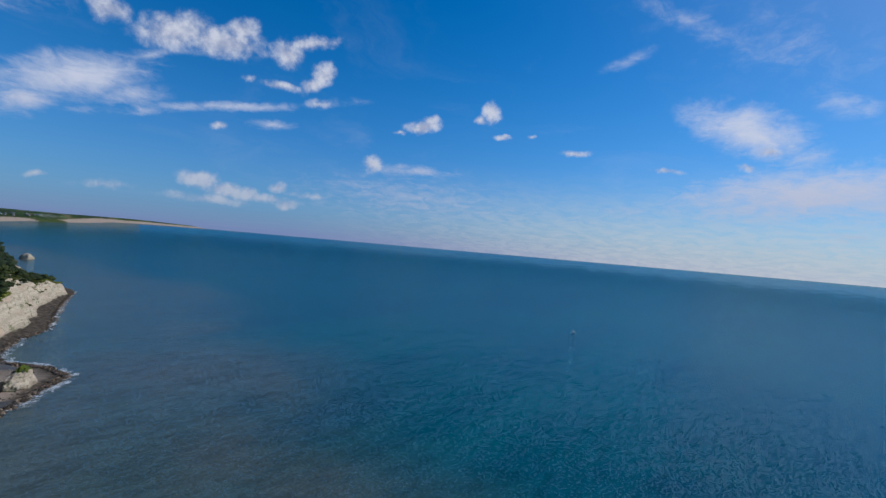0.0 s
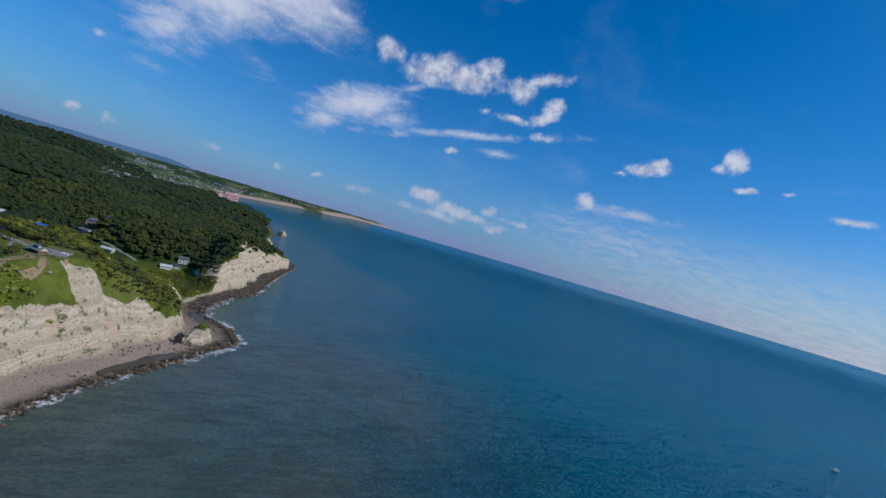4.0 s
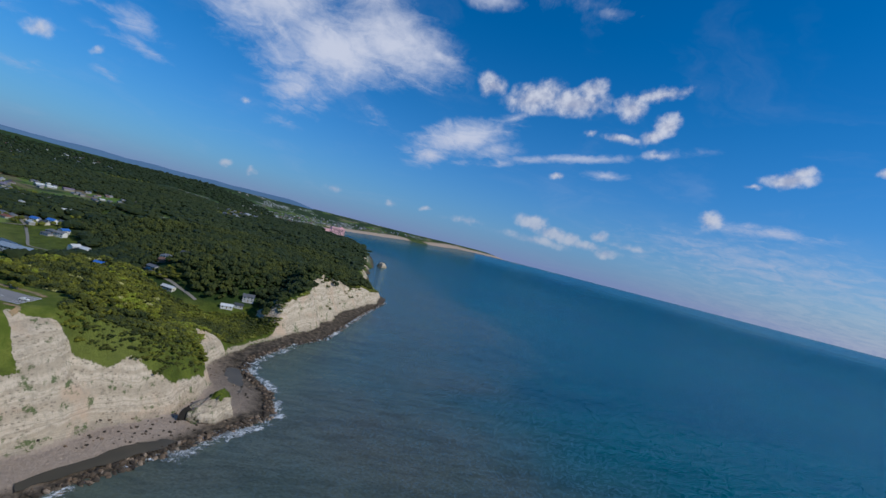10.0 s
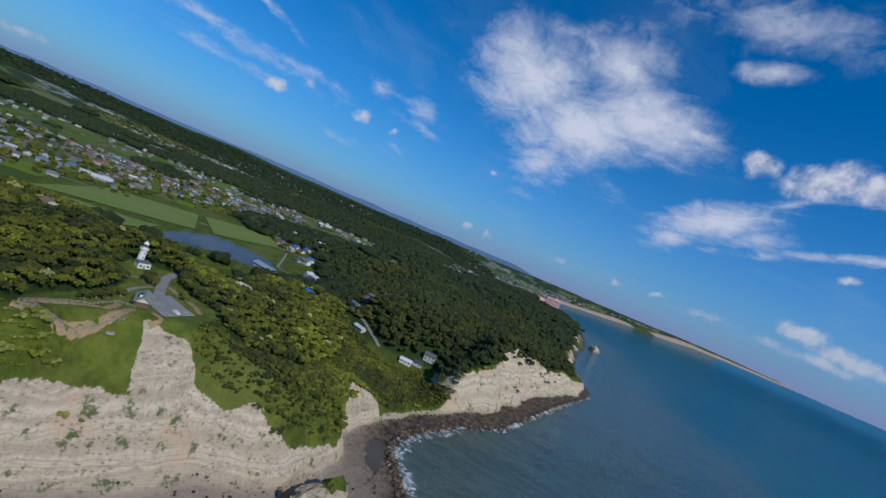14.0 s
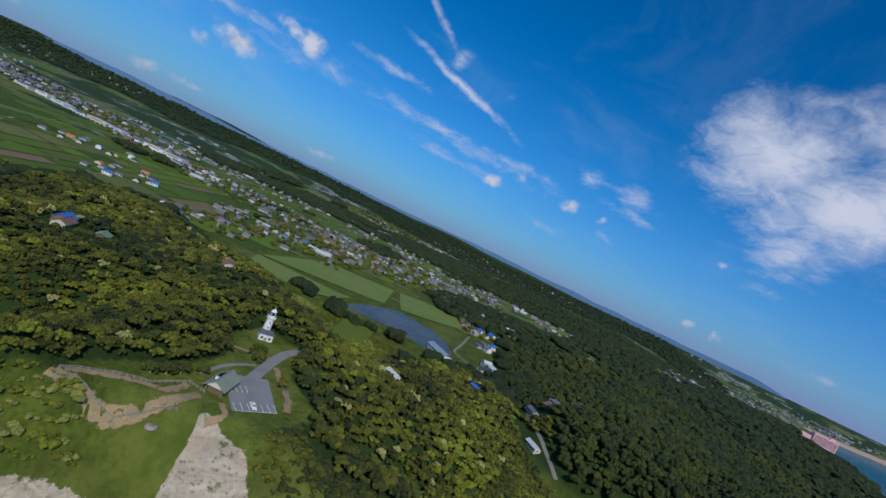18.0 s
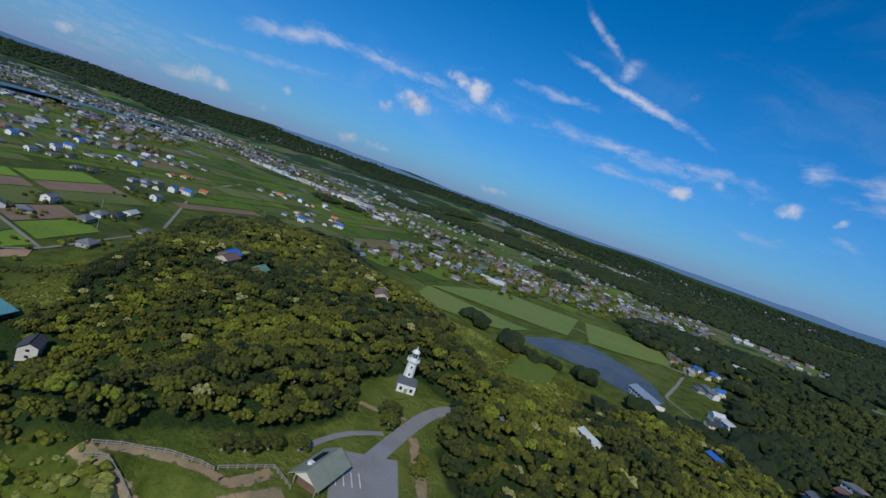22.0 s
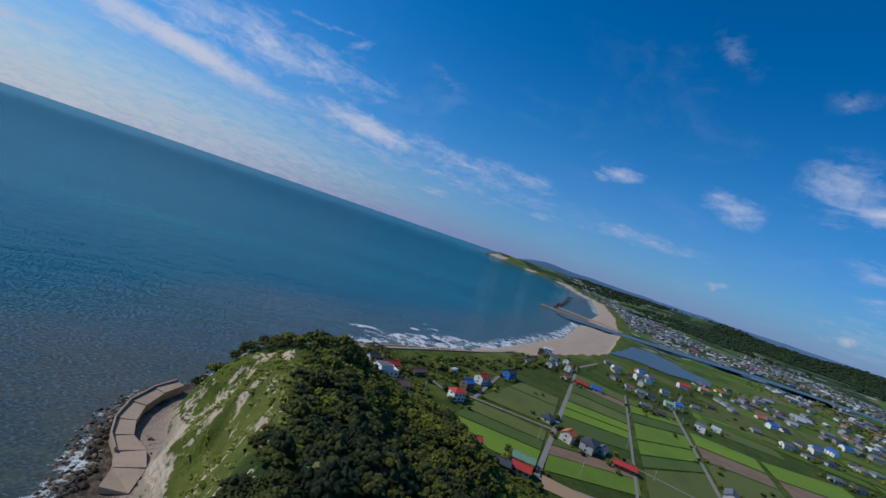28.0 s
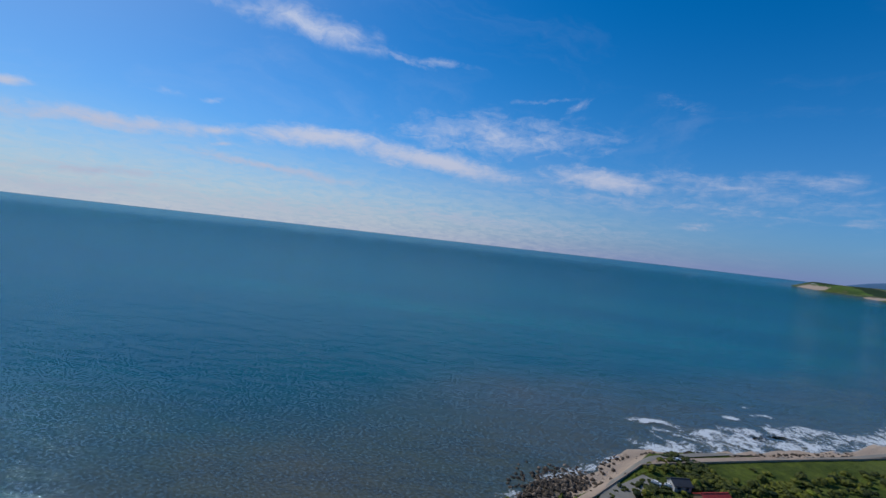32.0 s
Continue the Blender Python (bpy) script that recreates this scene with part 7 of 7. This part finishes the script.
def build_promenade():
    """The low sea wall and apron behind the southern rocks."""
    line = [(-166, 10), (-160, -25), (-155, -48), (-150, -72), (-158, -100), (-176, -158), (-202, -238), (-222, -330)]
    me = strip("promenade", line, -1.0, 3.4, lambda x, y: heights(x, y) + 0.35, CONCRETE, step=3)
    top = tagged(new("promenade", me), "brown concrete promenade above the rocks", "promenade", kind="structure")
    for a, b in zip(line[:-1], line[1:]):
        d = np.array([b[0] - a[0], b[1] - a[1]], float)
        d /= np.linalg.norm(d)
        n = np.array([d[1], -d[0]]) * 3.7
        part("low_wall", Geo().beam((a[0] + n[0], a[1] + n[1], height(a[0] + n[0], a[1] + n[1]) + 0.4), (b[0] + n[0], b[1] + n[1], height(b[0] + n[0], b[1] + n[1]) + 0.4), 0.5, 1.2), CONCRETE, top)
    patch("apron", [(-163, -30), (-172, -34), (-170, -66), (-160, -64)], LANE, 0.5, "pale gravel forecourt behind the sea wall", "apron", 4.0)


def build_jetties():
    rng = np.random.default_rng(31)
    for line, w, label in (([(-75, -1074), (-150, -1080), (-235, -1092)], 9, "long low concrete jetty at the river mouth"), ([(-105, -1190), (-200, -1180), (-300, -1160)], 9, "long low concrete jetty at the river mouth")):
        top = thing("jetty", Matrix.Identity(4), label, "jetty", "river-mouth jetties")
        for a, b in zip(line[:-1], line[1:]):
            part("deck", Geo().beam((*a, 1.6), (*b, 1.6), w, 3.6), CONCRETE, top)
            part("parapet", Geo().beam((a[0], a[1] - w / 2 + 0.6, 3.9), (b[0], b[1] - w / 2 + 0.6, 3.9), 1.0, 1.2), CONCRETE, top)
    for k, (x, y) in enumerate(((-93, -1240), (-80, -1390), (-62, -1560), (-40, -1760), (0, -2050))):
        models = [(ICO_V * (1 + rng.uniform(-0.3, 0.3, (12, 1))), ICO_F)]
        at = np.stack([x + rng.uniform(-6, 6, 90), y + rng.uniform(-45, 45, 90), rng.uniform(0, 2.2, 90)], -1)
        me = scatter_mesh("breakwater", models, np.zeros(90, int), at, rng.uniform(1.6, 3.4, 90), rng.uniform(0, 6, 90), np.ones(90), ROCK)
        tagged(new("breakwater", me), "heap of dark concrete blocks standing offshore", "breakwater", "offshore breakwaters")


def pole(x, y, h, turn):
    z = height(x, y)
    top = thing("utility_pole", pose(x, y, z, 0, 0, turn), "grey concrete utility pole with cross-arms", "pole", "utility poles")
    part("mast", Geo().lathe(0, 0, [(0.17, -0.3), (0.11, h)], 8), GREYWALL, top)
    for k in (0.6, 1.4):
        part("cross_arm", Geo().beam((-0.9, 0, h - k), (0.9, 0, h - k), 0.1, 0.12), STEEL, top)
    part("transformer", Geo().lathe(0.35, 0, [(0.22, h - 3.0), (0.22, h - 2.2)], 8), GREYWALL, top)


def tree(x, y, r, h, tone, label):
    """One tree apart from the woods: trunk, limbs, and a crown of leaf clumps."""
    rng = np.random.default_rng(int(abs(x * 7 + y * 13)))
    top = thing("tree", pose(x, y, height(x, y) - 0.1), label, "tree")
    part("trunk", Geo().lathe(0, 0, [(0.32, 0), (0.24, h * 0.3), (0.14, h * 0.62)], 8), TIMBER, top)
    for k in range(4):
        a = k * 1.57 + rng.uniform(-0.4, 0.4)
        part("limb", Geo().beam((0, 0, h * 0.35), (r * 0.55 * math.cos(a), r * 0.55 * math.sin(a), h * 0.62), 0.14, 0.14), TIMBER, top)
    v, f = lumps(rng, 46, 0.85, 0.9, (0.16, 0.32))
    me = mesh_of("crown", v * (r, r, h * 0.5) + (0, 0, h * 0.42), f, [LEAF])
    paint(me, "tone", np.full(len(v), tone))
    part("crown", me, None, top)


def boat(x, y, turn, size):
    top = thing("boat", pose(x, y, 0.1, 0, 0, turn), "small white fishing boat out at sea", "boat")
    v = [(a * size, s * b * size, z * size) for z, wide in ((0, 0.7), (0.16, 1.0)) for a, b, s in ((-0.5, 0.16 * wide, -1), (0.25, 0.16 * wide, -1), (0.5 + 0.06 * (wide - 0.7), 0.0, 1), (0.25, 0.16 * wide, 1), (-0.5, 0.16 * wide, 1))]
    part("hull", Geo().add(v, [(4, 3, 2, 1, 0), (5, 6, 7, 8, 9)] + [(i, (i + 1) % 5, 5 + (i + 1) % 5, 5 + i) for i in range(5)]), WHITE, top)
    part("wheelhouse", Geo().box(-0.1 * size, 0, 0.16 * size, 0.22 * size, 0.18 * size, 0.2 * size), WHITE, top)


def build_small():
    row, inn = build_car_park()
    turn = math.degrees(math.atan2(inn[1], inn[0]))
    p = np.array([-361.6, 261.8]) + row * 6.8 + inn * 2.9
    car(pose(p[0], p[1], 58.5, 0, 0, turn), WHITE, "white hatchback parked in a bay")
    for x, y, t in ((-158, -96, 70), (-168, -62, 20), (-172, -66, 30)):
        car(pose(x, y, height(x, y) + 0.5, 0, 0, t), WHITE, "white car parked behind the sea wall", "cars by the shore")
    fence([(-337, 217), (-341, 220), (-347, 226), (-351, 233), (-352, 236)], "weathered timber fence on the inland side of the path")
    fence([(-335, 219), (-338, 222), (-339, 228), (-340, 237), (-345, 243), (-350, 249)], "weathered timber fence along the cliff edge")
    fence([(-353, 236), (-358, 239), (-363, 242), (-362, 249)], "weathered timber fence round the worn patch")
    mound = thing("stone_mound", pose(-344, 247, height(-344, 247)), "round brown stone mound beside the cliff path", "mound")
    part("base", Geo().lathe(0, 0, [(1.9, -0.3), (1.8, 0.3), (1.3, 0.55)], 12), TIMBER, mound)
    part("cap", Geo().lathe(0, 0, [(0.9, 0.5), (0.8, 0.95), (0.35, 1.1)], 10), SOIL, mound)
    for x, y, r, h, tone in ((-405, 243, 4.0, 6.5, 0.3), (-401, 246, 3.2, 5.5, 0.4), (-391, 264, 2.4, 4, 0.6), (-396, 262, 2.2, 3.6, 0.65), (-366, 236, 3.2, 4.5, 0.3), (-361, 234, 3.0, 4.4, 0.25), (-357, 231, 2.8, 4.2, 0.35), (-372, 240, 2.5, 4, 0.4)):
        tree(x, y, r, h, tone, "rounded dark-green tree at the edge of the clearing")
    for x, y in ((-224, -60, ), (-232, -110), (-246, -140), (-300, -80), (-296, -210), (-352, -150), (-350, -230), (-408, -120), (-404, -230), (-398, -300), (-330, -60), (-370, -110), (-215, -95), (-286, -300), (-470, -110), (-500, -180)):
        pole(x, y, 9.0, 80)
    boat(262, 848, 30, 11), boat(700, 560, 100, 12)


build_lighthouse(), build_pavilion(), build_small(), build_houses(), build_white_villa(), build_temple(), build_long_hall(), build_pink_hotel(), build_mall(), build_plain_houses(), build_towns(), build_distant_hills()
build_sea_stack(), build_islet(), build_seawall(), build_broken_slabs(), build_promenade(), build_jetties()
build_woods(), build_rocks(), build_foam(), build_fields(), build_bare_strip(), build_roads(), build_waters()
